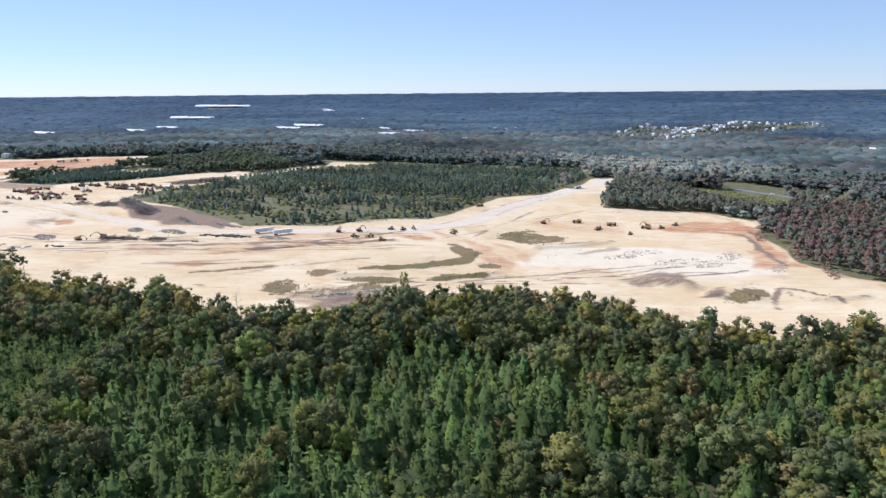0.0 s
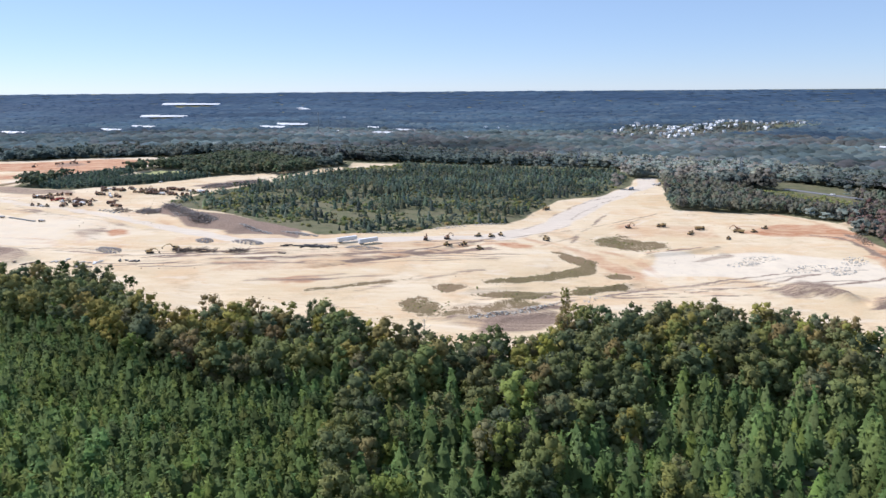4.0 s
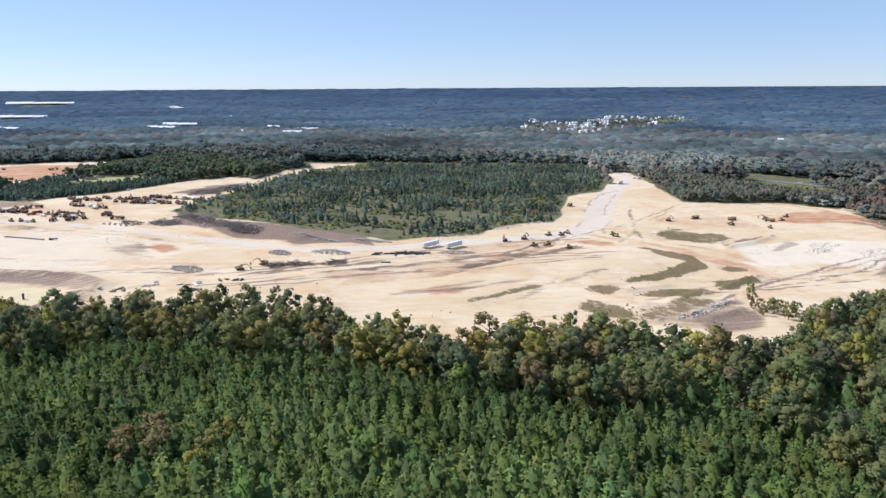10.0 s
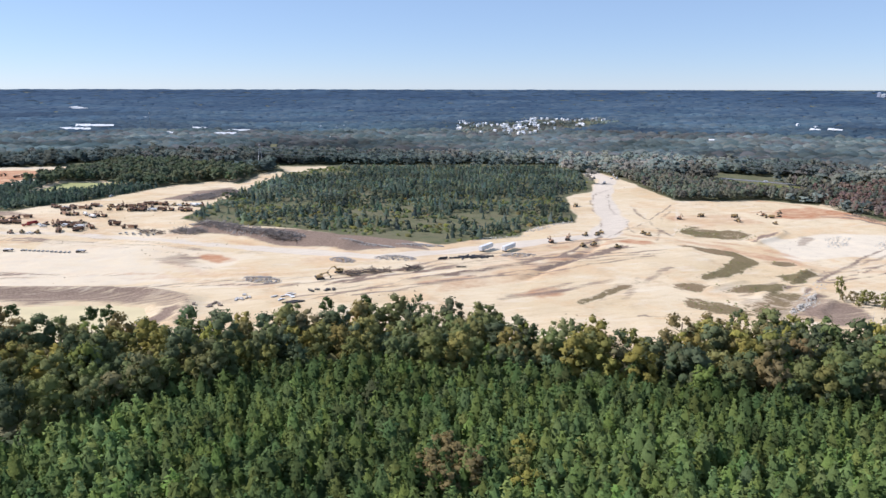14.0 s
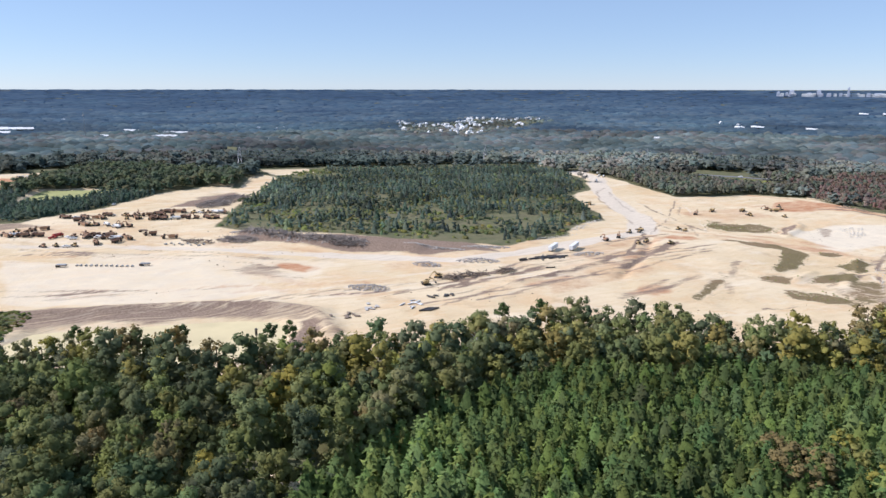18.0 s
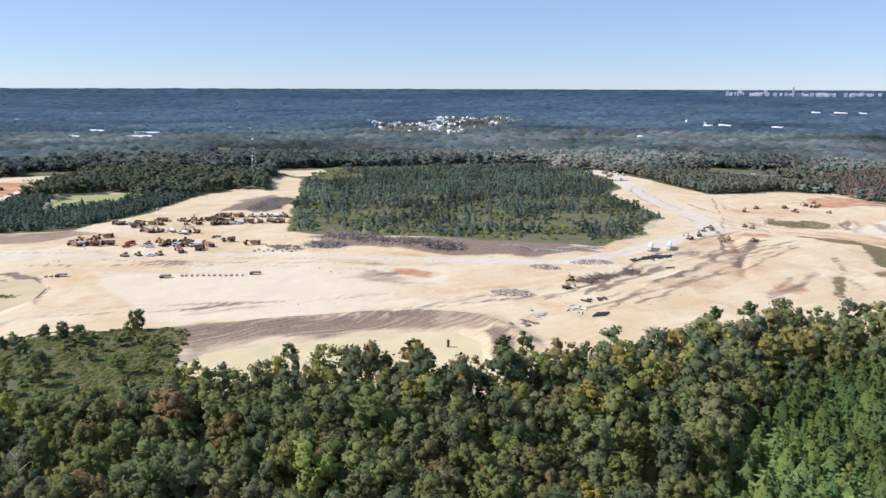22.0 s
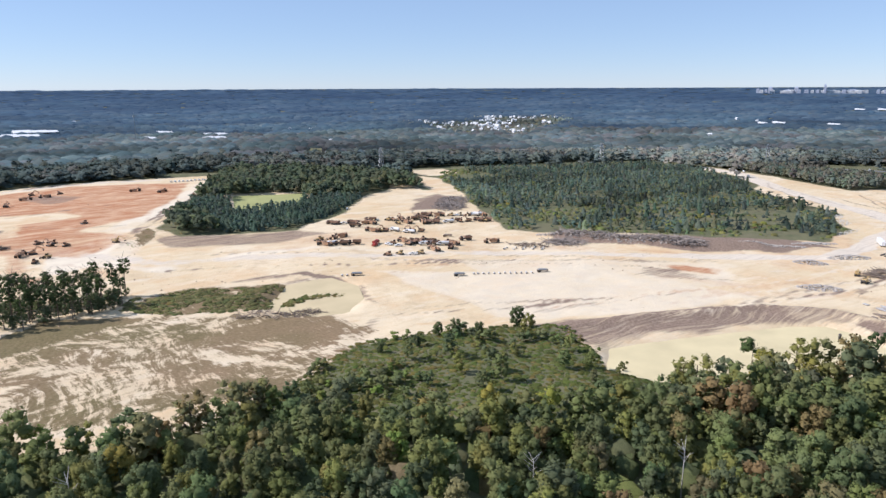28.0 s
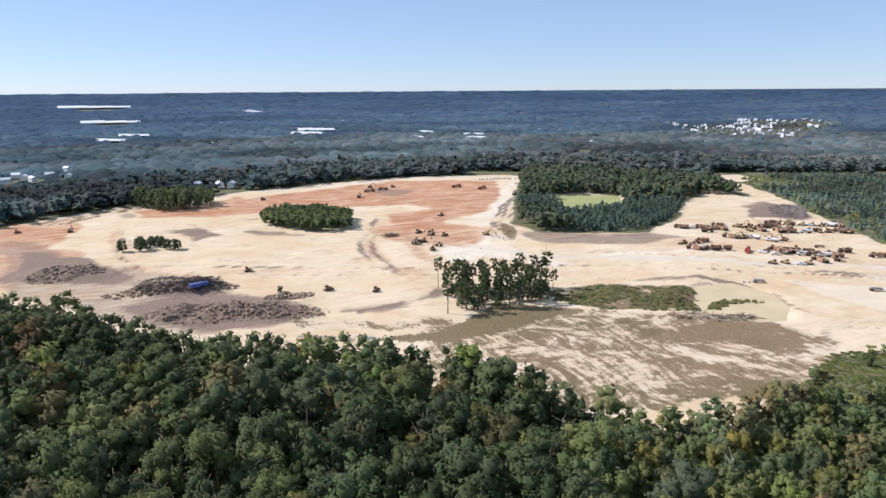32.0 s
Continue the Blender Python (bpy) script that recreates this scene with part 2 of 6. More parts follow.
patch("weeds", 0.7, (42, 599), (70, 619), (84, 599), (111, 586), (92, 567), (64, 558), (51, 582))
patch("weeds", 0.9, (30, 487), (46, 489), (38, 478), (26, 479))
patch("dark", 0.5, (-64, 409), (-38, 421), (-24, 404), (-25, 385), (-57, 371), (-72, 381))
patch("clay", 0.9, (-34, 580), (-15, 585), (4, 567), (-21, 563))
patch("dark", 0.42, (-358, 625), (-341, 630), (-333, 599), (-347, 599))
patch("clay", 1, (-328, 626), (-317, 620), (-312, 600), (-327, 607))
patch("dark", 1, (-262, 632), (-257, 664), (-225, 665), (-183, 640), (-182, 592), (-214, 612), (-238, 606))
patch("clay", 0.9, (-173, 471), (-155, 476), (-149, 466), (-173, 458))
patch("pale", 0.6, (-438, 674), (-379, 659), (-347, 549), (-410, 573))
patch("dark", 0.45, (-362, 622), (-335, 620), (-341, 595), (-355, 602))
patch("clay", 1, (-333, 627), (-317, 610), (-322, 596), (-335, 612))
patch("pale", 0.6, (-475, 714), (-440, 686), (-390, 642), (-357, 586), (-369, 556), (-406, 565), (-454, 586), (-477, 605))
patch("dark", 0.62, (-477, 592), (-454, 582), (-408, 556), (-369, 537), (-355, 511), (-360, 492), (-368, 487), (-367, 513), (-385, 524), (-435, 545), (-478, 563))
patch("clay", 0.95, (-819, 1105), (-749, 1106), (-697, 1131), (-621, 1124), (-525, 1124), (-471, 1128), (-496, 1067), (-548, 1060), (-581, 1045), (-606, 1049), (-648, 1048), (-707, 1042), (-752, 1042), (-808, 1059))
patch("clay", 1, (-620, 997), (-567, 1004), (-534, 1006), (-590, 940), (-624, 918))
patch("dark", 0.42, (-903, 1001), (-877, 990), (-842, 895), (-800, 862), (-758, 800), (-742, 761), (-769, 732), (-803, 750), (-838, 800), (-872, 830))
patch("dark", 0.8, (-885, 950), (-866, 945), (-838, 880), (-850, 862), (-872, 895))
patch("clay", 0.85, (-915, 1064), (-869, 1086), (-848, 1036), (-868, 960), (-898, 969))
patch("dark", 0.65, (-786, 980), (-770, 996), (-756, 966), (-771, 941))
patch("dark", 0.55, (-732, 967), (-701, 953), (-707, 939), (-730, 945))
patch("dark", 0.9, (-804, 824), (-793, 838), (-773, 835), (-762, 811), (-768, 797), (-784, 793))
patch("dark", 0.62, (-814, 791), (-795, 798), (-763, 800), (-738, 772), (-727, 752), (-747, 738), (-777, 765), (-801, 766))
patch("dark", 0.5, (-854, 907), (-820, 863), (-804, 830), (-829, 841), (-848, 862))
patch("pale", 0.9, (-618, 872), (-560, 914), (-598, 825), (-629, 807))
track("gravel", 1, 13, (226, 961), (200, 889), (126, 807), (68, 719), (19, 643), (-25, 604))
track("gravel", 0.9, 8, (-25, 604), (-71, 596), (-142, 586), (-221, 575), (-296, 634))
track("gravel", 0.5, 7, (-296, 634), (-379, 700), (-480, 763), (-570, 810), (-600, 860))
track("pale", 1, 13, (-394, 1192), (-470, 1060), (-547, 948), (-592, 879), (-600, 840), (-570, 795))
track("dark", 0.5, 2, (-545, 622), (-512, 645), (-500, 691), (-520, 722), (-560, 700))
track("dark", 0.35, 3, (-430, 706), (-348, 651), (-296, 614))
track("clay", 0.5, 5, (-419, 752), (-327, 678), (-253, 618))
track("dark", 0.3, 2, (-460, 603), (-419, 596), (-379, 583))
track("clay", 0.8, 4, (-640, 930), (-632, 880), (-612, 830), (-600, 790))
track("clay", 0.6, 5, (-900, 870), (-830, 880), (-780, 850), (-700, 830), (-640, 800))
track("dark", 0.35, 2, (-820, 960), (-800, 900), (-740, 860))
track("clay", 0.5, 5, (202, 409), (161, 424), (68, 448), (30, 492), (3, 579))
track("dark", 0.4, 1.5, (202, 451), (209, 420), (218, 399), (253, 405))
track("clay", 0.4, 4, (-188, 499), (-131, 473), (-71, 483), (-25, 499))
track("weeds", 0.7, 2.2, (-542, 684), (-530, 689), (-516, 683))
track("clay", 0.6, 3, (-454, 766), (-393, 735), (-333, 692), (-281, 626), (-259, 601))
track("dark", 0.4, 1.5, (-467, 749), (-432, 705), (-376, 671), (-319, 633), (-255, 600))
track("dark", 0.45, 3, (-197, 461), (-151, 470), (-104, 480))
track("clay", 0.9, 5, (-180, 468), (-162, 464))
track("dark", 0.5, 5, (-360, 619), (-336, 614))
track("clay", 0.9, 4, (-333, 614), (-319, 605))
track("dark", 0.4, 2.5, (-131, 444), (-83, 480), (-51, 497))
track("dark", 0.55, 2.2, (-632, 977), (-666, 892), (-676, 826), (-664, 793))
track("clay", 0.7, 6, (-628, 970), (-658, 892), (-668, 826), (-656, 793))
track("clay", 0.6, 6, (-831, 1029), (-821, 937), (-803, 871), (-782, 838), (-747, 814))
track("dark", 0.35, 1.5, (-827, 1029), (-816, 937), (-798, 871), (-777, 840))
track("dark", 0.7, 5, (-790, 982), (-772, 968), (-755, 957))
track("dark", 0.6, 5, (-734, 964), (-718, 946), (-701, 934))
track("dark", 0.6, 4, (-711, 742), (-684, 746), (-660, 754))
track("clay", 0.9, 8, (-885, 900), (-861, 860), (-844, 829))
track("dark", 0.6, 1.3, (-525, 647), (-496, 627), (-465, 613), (-430, 605))
track("dark", 0.4, 2, (-630, 1001), (-591, 957), (-552, 940))
track("dark", 0.4, 2, (-631, 904), (-632, 848), (-641, 822))
track("pale", 0.9, 4, (-585, 810), (-532, 796), (-478, 786), (-430, 751))
track("clay", 0.5, 6, (-393, 652), (-353, 608), (-330, 562))
track("dark", 0.35, 2, (-362, 619), (-347, 597), (-327, 580))
track("clay", 0.5, 5, (-354, 572), (-331, 543), (-304, 531))
track("dark", 0.4, 2, (-191, 466), (-141, 482))
track("dark", 0.4, 2, (-145, 447), (-92, 482))
track("clay", 1, 6, (254, 719), (278, 659), (263, 576), (247, 504), (265, 458), (307, 431))
track("dark", 1, 1.6, (78, 545), (103, 553), (131, 569), (142, 572))
track("clay", 0.8, 3, (80, 553), (106, 561), (135, 577))
track("dark", 0.9, 1.6, (-58, 382), (-38, 392), (-26, 398))
track("clay", 0.7, 4, (143, 642), (195, 656), (227, 649), (249, 620), (264, 595), (252, 544), (240, 493))
track("dark", 0.6, 3, (244, 613), (261, 598), (252, 544), (242, 490))
track("dark", 0.45, 1, (164, 830), (118, 806), (74, 753), (33, 686), (-1, 634))
track("dark", 0.45, 1, (129, 796), (76, 724), (43, 659), (8, 606))
track("clay", 0.7, 5, (-34, 589), (-8, 604), (6, 584), (28, 575), (58, 539), (64, 505), (63, 475))
track("dark", 0.8, 1.3, (-142, 518), (-105, 536), (-68, 550), (-36, 567))
track("clay", 0.8, 4, (-121, 534), (-89, 549), (-56, 570), (-34, 580))
track("dark", 0.8, 1.2, (-137, 538), (-100, 551), (-56, 579), (-31, 598))
track("dark", 0.9, 1.5, (-83, 387), (-65, 391), (-47, 400), (-22, 410))
track("dark", 0.8, 2, (-147, 414), (-139, 407), (-127, 407))
track("weeds", 0.8, 3, (-159, 444), (-137, 454), (-107, 465), (-99, 471))
track("dark", 0.5, 2, (-159, 446), (-136, 456), (-106, 467))
track("dark", 0.9, 1.2, (-232, 514), (-204, 518), (-172, 526), (-137, 536))
track("clay", 0.8, 3, (-225, 507), (-198, 509), (-140, 526))
track("dark", 0.6, 2, (-444, 719), (-419, 702), (-395, 685))
track("dark", 0.8, 1.5, (-431, 573), (-407, 562), (-383, 551), (-367, 536))
track("dark", 0.5, 4, (-331, 503), (-320, 508), (-311, 514))
track("clay", 0.95, 4, (-634, 947), (-656, 899), (-665, 856), (-667, 809), (-664, 786))
track("dark", 0.7, 1.2, (-635, 942), (-656, 899), (-665, 855), (-666, 808))
track("clay", 0.95, 5, (-620, 941), (-636, 880), (-641, 836), (-638, 803))
track("dark", 0.8, 3, (-706, 738), (-694, 743), (-675, 750), (-659, 760))
track("clay", 0.9, 4, (-829, 967), (-822, 917), (-806, 871), (-791, 847))
track("dark", 0.8, 1.2, (-824, 975), (-825, 946), (-820, 911), (-806, 866))
track("dark", 1, 3, (-548, 738), (-530, 738), (-512, 731), (-502, 712), (-508, 690), (-513, 676), (-533, 659), (-550, 650))
track("dark", 0.5, 1.5, (-500, 640), (-470, 625), (-440, 612), (-410, 600))
track("gravel", 1, 4, (-918, 1082), (-869, 1088), (-815, 1150), (-720, 1183), (-663, 1192), (-597, 1207), (-527, 1226), (-452, 1216))
track("dark", 0.8, 1.5, (-869, 1094), (-815, 1156), (-720, 1189), (-663, 1198), (-597, 1213), (-527, 1232))
patch("weeds", 0.8, (-106, 424), (-89, 435), (-80, 421), (-84, 396), (-101, 399))
patch("weeds", 0.62, (-73, 414), (-44, 423), (-24, 420), (-41, 405), (-71, 387), (-101, 393))
patch("dark", 0.65, (-62, 392), (-39, 395), (-21, 396), (-39, 366), (-70, 361))
patch("dark", 0.6, (135, 462), (163, 461), (133, 426), (120, 439))
patch("dark", 0.7, (-810, 787), (-789, 791), (-753, 790), (-724, 756), (-743, 739), (-769, 746), (-790, 758))
patch("clay", 0.9, (-793, 1067), (-724, 1154), (-704, 1108), (-716, 1049), (-777, 1053))
patch("dark", 0.5, (-831, 1083), (-819, 1093), (-812, 1066), (-822, 1058))
ruts = random.Random(21)
for x0, y0, x1, y1, n in ((-286, 510, -40, 560, 12), (-43, 448, 180, 470, 7), (-6, 580, 120, 700, 5), (-440, 584, -180, 520, 10), (-560, 800, -330, 640, 6),
                          (-600, 850, -430, 1120, 5), (-830, 900, -640, 820, 7), (-760, 1020, -560, 1080, 6), (-430, 766, -320, 860, 4)):
    for k in range(n):
        ax, ay, bx, by = (v + ruts.uniform(-32, 32) for v in (x0, y0, x1, y1))
        mx, my = (ax + bx) / 2 + ruts.uniform(-28, 28), (ay + by) / 2 + ruts.uniform(-28, 28)
        curve = [((1 - u) ** 2 * ax + 2 * u * (1 - u) * mx + u * u * bx, (1 - u) ** 2 * ay + 2 * u * (1 - u) * my + u * u * by) for u in (0, 0.17, 0.33, 0.5, 0.67, 0.83, 1)]
        track(ruts.choice(("dark", "dark", "clay", "pale")), ruts.uniform(0.36, 0.7), ruts.uniform(0.5, 1.5), *curve)
track("dark", 0.9, 4, (-355, 499), (-369, 479), (-382, 459))
patch("dark", 0.6, (130, 460), (150, 468), (163, 441), (161, 421), (141, 425), (131, 442))
bank(2.5, 6, (137, 449), (154, 434))
bank(3, 4, (165, 415), (170, 417))
patch("dark", 0.55, (153, 403), (173, 435), (175, 425), (170, 402))
patch("weeds", 0.8, (180, 421), (205, 444), (197, 415), (181, 396), (173, 400))
track("dark", 1, 2, (189, 383), (205, 415), (215, 428), (225, 425), (233, 411), (235, 398))
patch("clay", 0.8, (186, 624), (242, 658), (283, 650), (285, 596), (274, 540), (265, 573), (244, 605), (205, 606))
patch("clay", 0.7, (238, 542), (264, 531), (252, 485), (220, 470))
track("dark", 0.7, 3, (271, 622), (275, 562), (268, 502), (270, 453))
patch("dark", 0.45, (108, 513), (141, 542), (136, 560), (106, 526))
track("dark", 0.9, 1.6, (76, 541), (101, 559), (128, 569))
patch("clay", 0.6, (17, 577), (40, 537), (57, 492), (47, 467), (21, 534))
patch("clay", 1, (-612, 1169), (-581, 1183), (-529, 1160), (-449, 1133), (-485, 1068), (-542, 1076), (-598, 1067), (-624, 1059))
patch("dark", 0.5, (-604, 1154), (-572, 1150), (-548, 1116), (-581, 1091))
patch("weeds", 0.9, (-573, 869), (-544, 920), (-543, 900), (-569, 859))
patch("dark", 0.55, (-556, 878), (-527, 887), (-497, 858), (-463, 851), (-483, 824), (-527, 830), (-552, 842))
bank(2.2, 5, (-473, 580), (-422, 565), (-369, 544), (-348, 516), (-355, 482))
bank(1.8, 3, (74, 540), (104, 549), (136, 566))
bank(1.4, 3, (-69, 444), (-34, 453))
bank(1.2, 3, (-51, 423), (-17, 436))
bank(1.4, 3, (-3, 442), (39, 464))
bank(2, 4, (209, 418), (224, 401), (254, 408))
bank(3.5, 9, (-315, 719), (-280, 667), (-232, 624))
bank(3, 7, (135, 445), (155, 429))
bank(2.2, 5, (177, 425), (187, 405))
bank(4, 9, (-800, 815), (-772, 806))
bank(3, 10, (-860, 880), (-835, 860))
bank(2, 8, (-790, 765), (-745, 750))
bank(1.8, 8, (-600, 725), (-560, 700), (-540, 712))
bank(1.5, 5, (-825, 985), (-780, 985), (-730, 975))
bank(-1.5, 3, (-160, 499), (-91, 542), (-45, 578))
bank(1.5, 6, (-560, 590), (-520, 586), (-485, 585))
bank(1.3, 2.6, (78, 545), (103, 553), (131, 569), (142, 572))
bank(1.3, 2.6, (-58, 382), (-38, 392), (-26, 398))
bank(1.3, 2.6, (-83, 387), (-65, 391), (-47, 400), (-22, 410))
bank(1.3, 2.6, (-232, 514), (-204, 518), (-172, 526), (-137, 536))
for u in range(9):
    bank(1.6, 3.0, (-802 + 8 * u, 752 + 6 * (u % 3)), (-792 + 8 * u, 764 + 5 * (u % 4)))
    bank(1.2, 2.5, (-870 + 6 * u, 862 + 7 * (u % 4)), (-858 + 6 * u, 870 + 6 * (u % 3)))


WOOD_EDGE = ([-1100, -865, -692, -560, -421, -268, -210, -100, 0, 90, 110, 206, 330], [930, 775, 600, 576, 466, 414, 346, 320, 360, 360, 316, 312, 330])
FALL = ([-520, -400, -310, -208, -145, -50, 0, 75, 130, 250], [0, -1.8, -3, -5.4, -8, -11.5, -13.5, -16, -17, -18])


def lay(x, y):
    """The lie of the land, with no small relief: it falls eastwards, more so within the clearing."""
    x, y = np.asarray(x, float), np.asarray(y, float)
    r = np.hypot(x + 400, y - 200)
    z = -14 * smooth(-180, 110, x) * (1 - 0.45 * smooth(650.0, 900, y))
    graded = np.interp(x, *FALL) * (1 - 0.3 * smooth(650.0, 900, y))
    z = z + (graded - z) * smooth(-10, 110, y - np.interp(x, *WOOD_EDGE)) * (1 - smooth(1100, 1700, r))
    u = np.clip((r - 1900) / 2500, 0, 1)
    z = z * (1 - u) + 86 * u ** 1.6 - 8 * smooth(900, 1700, r) * (1 - u)
    return z + 5 * fbm(x, y, 420, 31) * smooth(900, 1500, r) * (1 - smooth(0.0, 0.5, u))


def height(x, y):
    """The height of the ground."""
    x, y = np.asarray(x, float), np.asarray(y, float)
    z = lay(x, y)
    near = 1 - smooth(900, 1500, np.hypot(x + 400, y - 600))
    z = z + near * (1.1 * fbm(x, y, 60, 5) + 0.35 * fbm(x, y, 11, 9, 2))
    for h, w, pts in RIDGES:
        z = z + h * np.exp(-(near_line(x, y, pts) / w) ** 2)
    for poly, deep in ((BIG_POND, 3.2), (SMALL_BASIN, 1.6), (GREEN_POND, 2.0), (FAR_BASIN, 1.5)):
        d = inside(x, y, poly)
        z = z - deep * smooth(-7, 5, d)
    return z


def stand(x, y):
    return float(height(np.array([x]), np.array([y]))[0])


# ---- mesh helpers ----


def mesh_of(name, verts, tris, material, attrs=None, soft=False, normals=None):
    """A mesh from arrays of points and triangles; attrs: name to rows of three numbers a point."""
    verts, tris = np.asarray(verts, np.float32), np.asarray(tris, np.int32)
    me = bpy.data.meshes.new(name)
    me.vertices.add(len(verts))
    me.vertices.foreach_set("co", verts.ravel())
    me.loops.add(tris.size)
    me.loops.foreach_set("vertex_index", tris.ravel())
    me.polygons.add(len(tris))
    me.polygons.foreach_set("loop_start", np.arange(0, tris.size, 3, dtype=np.int32))
    me.polygons.foreach_set("use_smooth", np.full(len(tris), soft, dtype=bool))
    for key, rows in (attrs or {}).items():
        a = me.attributes.new(key, "FLOAT_COLOR", "POINT")
        rgba = np.ones((len(verts), 4), np.float32)
        rgba[:, :3] = rows
        a.data.foreach_set("color", rgba.ravel())
    me.materials.append(material)
    me.update(calc_edges=True)
    if normals is not None:
        me.polygons.foreach_set("use_smooth", np.ones(len(tris), dtype=bool))
        me.normals_split_custom_set_from_vertices(np.asarray(normals, np.float32))
    return me


def scatter(template, places, turns, sizes, tints):
    """Copies of a template (points, triangles, normals) joined into arrays, with a tint a copy."""
    v, f = np.asarray(template[0]), np.asarray(template[1])
    n, c, s = len(places), np.cos(turns)[:, None], np.sin(turns)[:, None]
    sizes = np.asarray(sizes)
    x, y, z = v[None, :, 0] * sizes[:, 0:1], v[None, :, 1] * sizes[:, 0:1], v[None, :, 2] * sizes[:, 1:2]
    out = np.stack([x * c - y * s + places[:, 0:1], x * s + y * c + places[:, 1:2], z + places[:, 2:3]], 2).reshape(-1, 3)
    tri = (f[None] + (np.arange(n) * len(v))[:, None, None]).reshape(-1, 3)
    w = np.asarray(template[2]) if len(template) > 2 else np.tile((0.0, 0.0, 1.0), (len(v), 1))
    nx, ny = w[None, :, 0], w[None, :, 1]
    turned = np.stack([nx * c - ny * s, nx * s + ny * c, np.repeat(w[None, :, 2], n, 0)], 2).reshape(-1, 3)
    return out, tri, np.repeat(tints, len(v), 0), turned


def join(sets):
    vs, fs, ts, ns, base = [], [], [], [], 0
    for v, f, t, w in sets:
        vs.append(v), fs.append(f + base), ts.append(t), ns.append(w)
        base += len(v)
    return np.concatenate(vs), np.concatenate(fs), np.concatenate(ts), np.concatenate(ns)


def stuff(name, label, category, sets, material):
    v, f, t, n = join(sets)
    return tagged(new(name, mesh_of(name, v, f, material, {"tint": t}, True, n)), label, category, kind="stuff")


# ---- materials ----


def ground_material():
    k = Nodes("bare_earth")
    a, b = k.attr("cover_a"), k.attr("cover_b")
    sa, sb = k.tree.nodes.new("ShaderNodeSeparateColor"), k.tree.nodes.new("ShaderNodeSeparateColor")
    k.link(a.outputs["Color"], sa.inputs[0]).link(b.outputs["Color"], sb.inputs[0])
    broad, mid, fine = k.noise(0.012, 6, 0.6), k.noise(0.09, 6, 0.65), k.noise(0.8, 5, 0.7)
    streak = k.noise(0.12, 5, 0.6, (0.3, 1.6, 1.0), 0.5, 0.0, 25.0)
    tracks = k.noise(0.35, 4, 0.6, (0.12, 2.0, 1.0), -0.55, 0.6, 25.0)

    def edge(value, grain, low=0.2, high=0.55):
        return k.ramp(k.math("ADD", value, k.math("MULTIPLY", k.math("SUBTRACT", grain, 0.5), 1.0)), low, high)

    sand = k.mix(k.ramp(broad, 0.35, 0.68), (0.62, 0.475, 0.282), (0.72, 0.59, 0.40))
    sand = k.mix(k.math("MULTIPLY", k.ramp(k.noise(0.022, 6, 0.66), 0.5, 0.62), 0.6), sand, (0.62, 0.415, 0.225))
    sand = k.mix(k.math("MULTIPLY", k.ramp(streak, 0.48, 0.7), 0.38), sand, (0.50, 0.35, 0.20))
    sand = k.mix(k.math("MULTIPLY", k.ramp(tracks, 0.52, 0.72), 0.2), sand, (0.46, 0.36, 0.25))
    sand = k.mix(k.math("MULTIPLY", k.ramp(fine, 0.45, 0.8), 0.25), sand, (0.74, 0.645, 0.48))
    blotch = k.noise(0.045, 7, 0.72)
    sand = k.mix(k.math("MULTIPLY", k.ramp(blotch, 0.54, 0.68), 0.5), sand, (0.40, 0.28, 0.165))
    scuff = k.noise(0.22, 6, 0.75, (0.5, 1.4, 1.0), 0.9)
    sand = k.mix(k.math("MULTIPLY", k.ramp(scuff, 0.60, 0.68), 0.35), sand, (0.33, 0.24, 0.16))
    sand = k.mix(k.math("MULTIPLY", k.ramp(k.noise(0.03, 5, 0.6, (1.0, 2.2, 1.0), 0.3), 0.55, 0.7), 0.5), sand, (0.74, 0.65, 0.50))
    crumbs = k.noise(0.55, 6, 0.78, (0.7, 1.5, 1.0), 0.2)
    sand = k.mix(k.math("MULTIPLY", k.ramp(crumbs, 0.60, 0.72), 0.35), sand, (0.36, 0.255, 0.15))
    sand = k.mix(k.math("MULTIPLY", k.ramp(crumbs, 0.42, 0.30), 0.5), sand, (0.77, 0.67, 0.49))
    rust = k.noise(0.07, 7, 0.75, (0.8, 1.4, 1.0), 1.1, 0.8)
    sand = k.mix(k.math("MULTIPLY", k.ramp(rust, 0.56, 0.70), 0.58), sand, (0.58, 0.36, 0.18))
    veins = k.noise(0.05, 6, 0.7, (0.5, 1.5, 1.0), 0.2, 1.5)
    pale = k.mix(k.ramp(mid, 0.35, 0.65), (0.75, 0.65, 0.49), (0.65, 0.55, 0.41))
    clay = k.mix(k.ramp(veins, 0.42, 0.64), (0.42, 0.195, 0.098), (0.60, 0.40, 0.245))
    dark = k.mix(k.ramp(fine, 0.35, 0.7), (0.18, 0.125, 0.09), (0.33, 0.242, 0.18))
    gravel = k.mix(k.ramp(tracks, 0.42, 0.68), (0.67, 0.575, 0.45), (0.55, 0.46, 0.355))
    weeds = k.mix(k.ramp(broad, 0.4, 0.6), k.mix(k.ramp(fine, 0.3, 0.7), (0.12, 0.098, 0.046), (0.23, 0.178, 0.09)), k.mix(k.ramp(fine, 0.3, 0.7), (0.175, 0.117, 0.064), (0.31, 0.22, 0.128)))
    swirl = k.noise(0.05, 8, 0.78, (1.5, 0.5, 1.0), 0.25, 0.6, 40.0)
    floor = k.mix(k.ramp(k.noise(0.03, 6, 0.7), 0.45, 0.62), k.mix(k.ramp(mid, 0.35, 0.65), (0.10, 0.11, 0.055), (0.17, 0.16, 0.085)), (0.165, 0.15, 0.085))
    c = k.mix(edge(sb.outputs[2], mid, 0.2, 0.8), sand, pale)
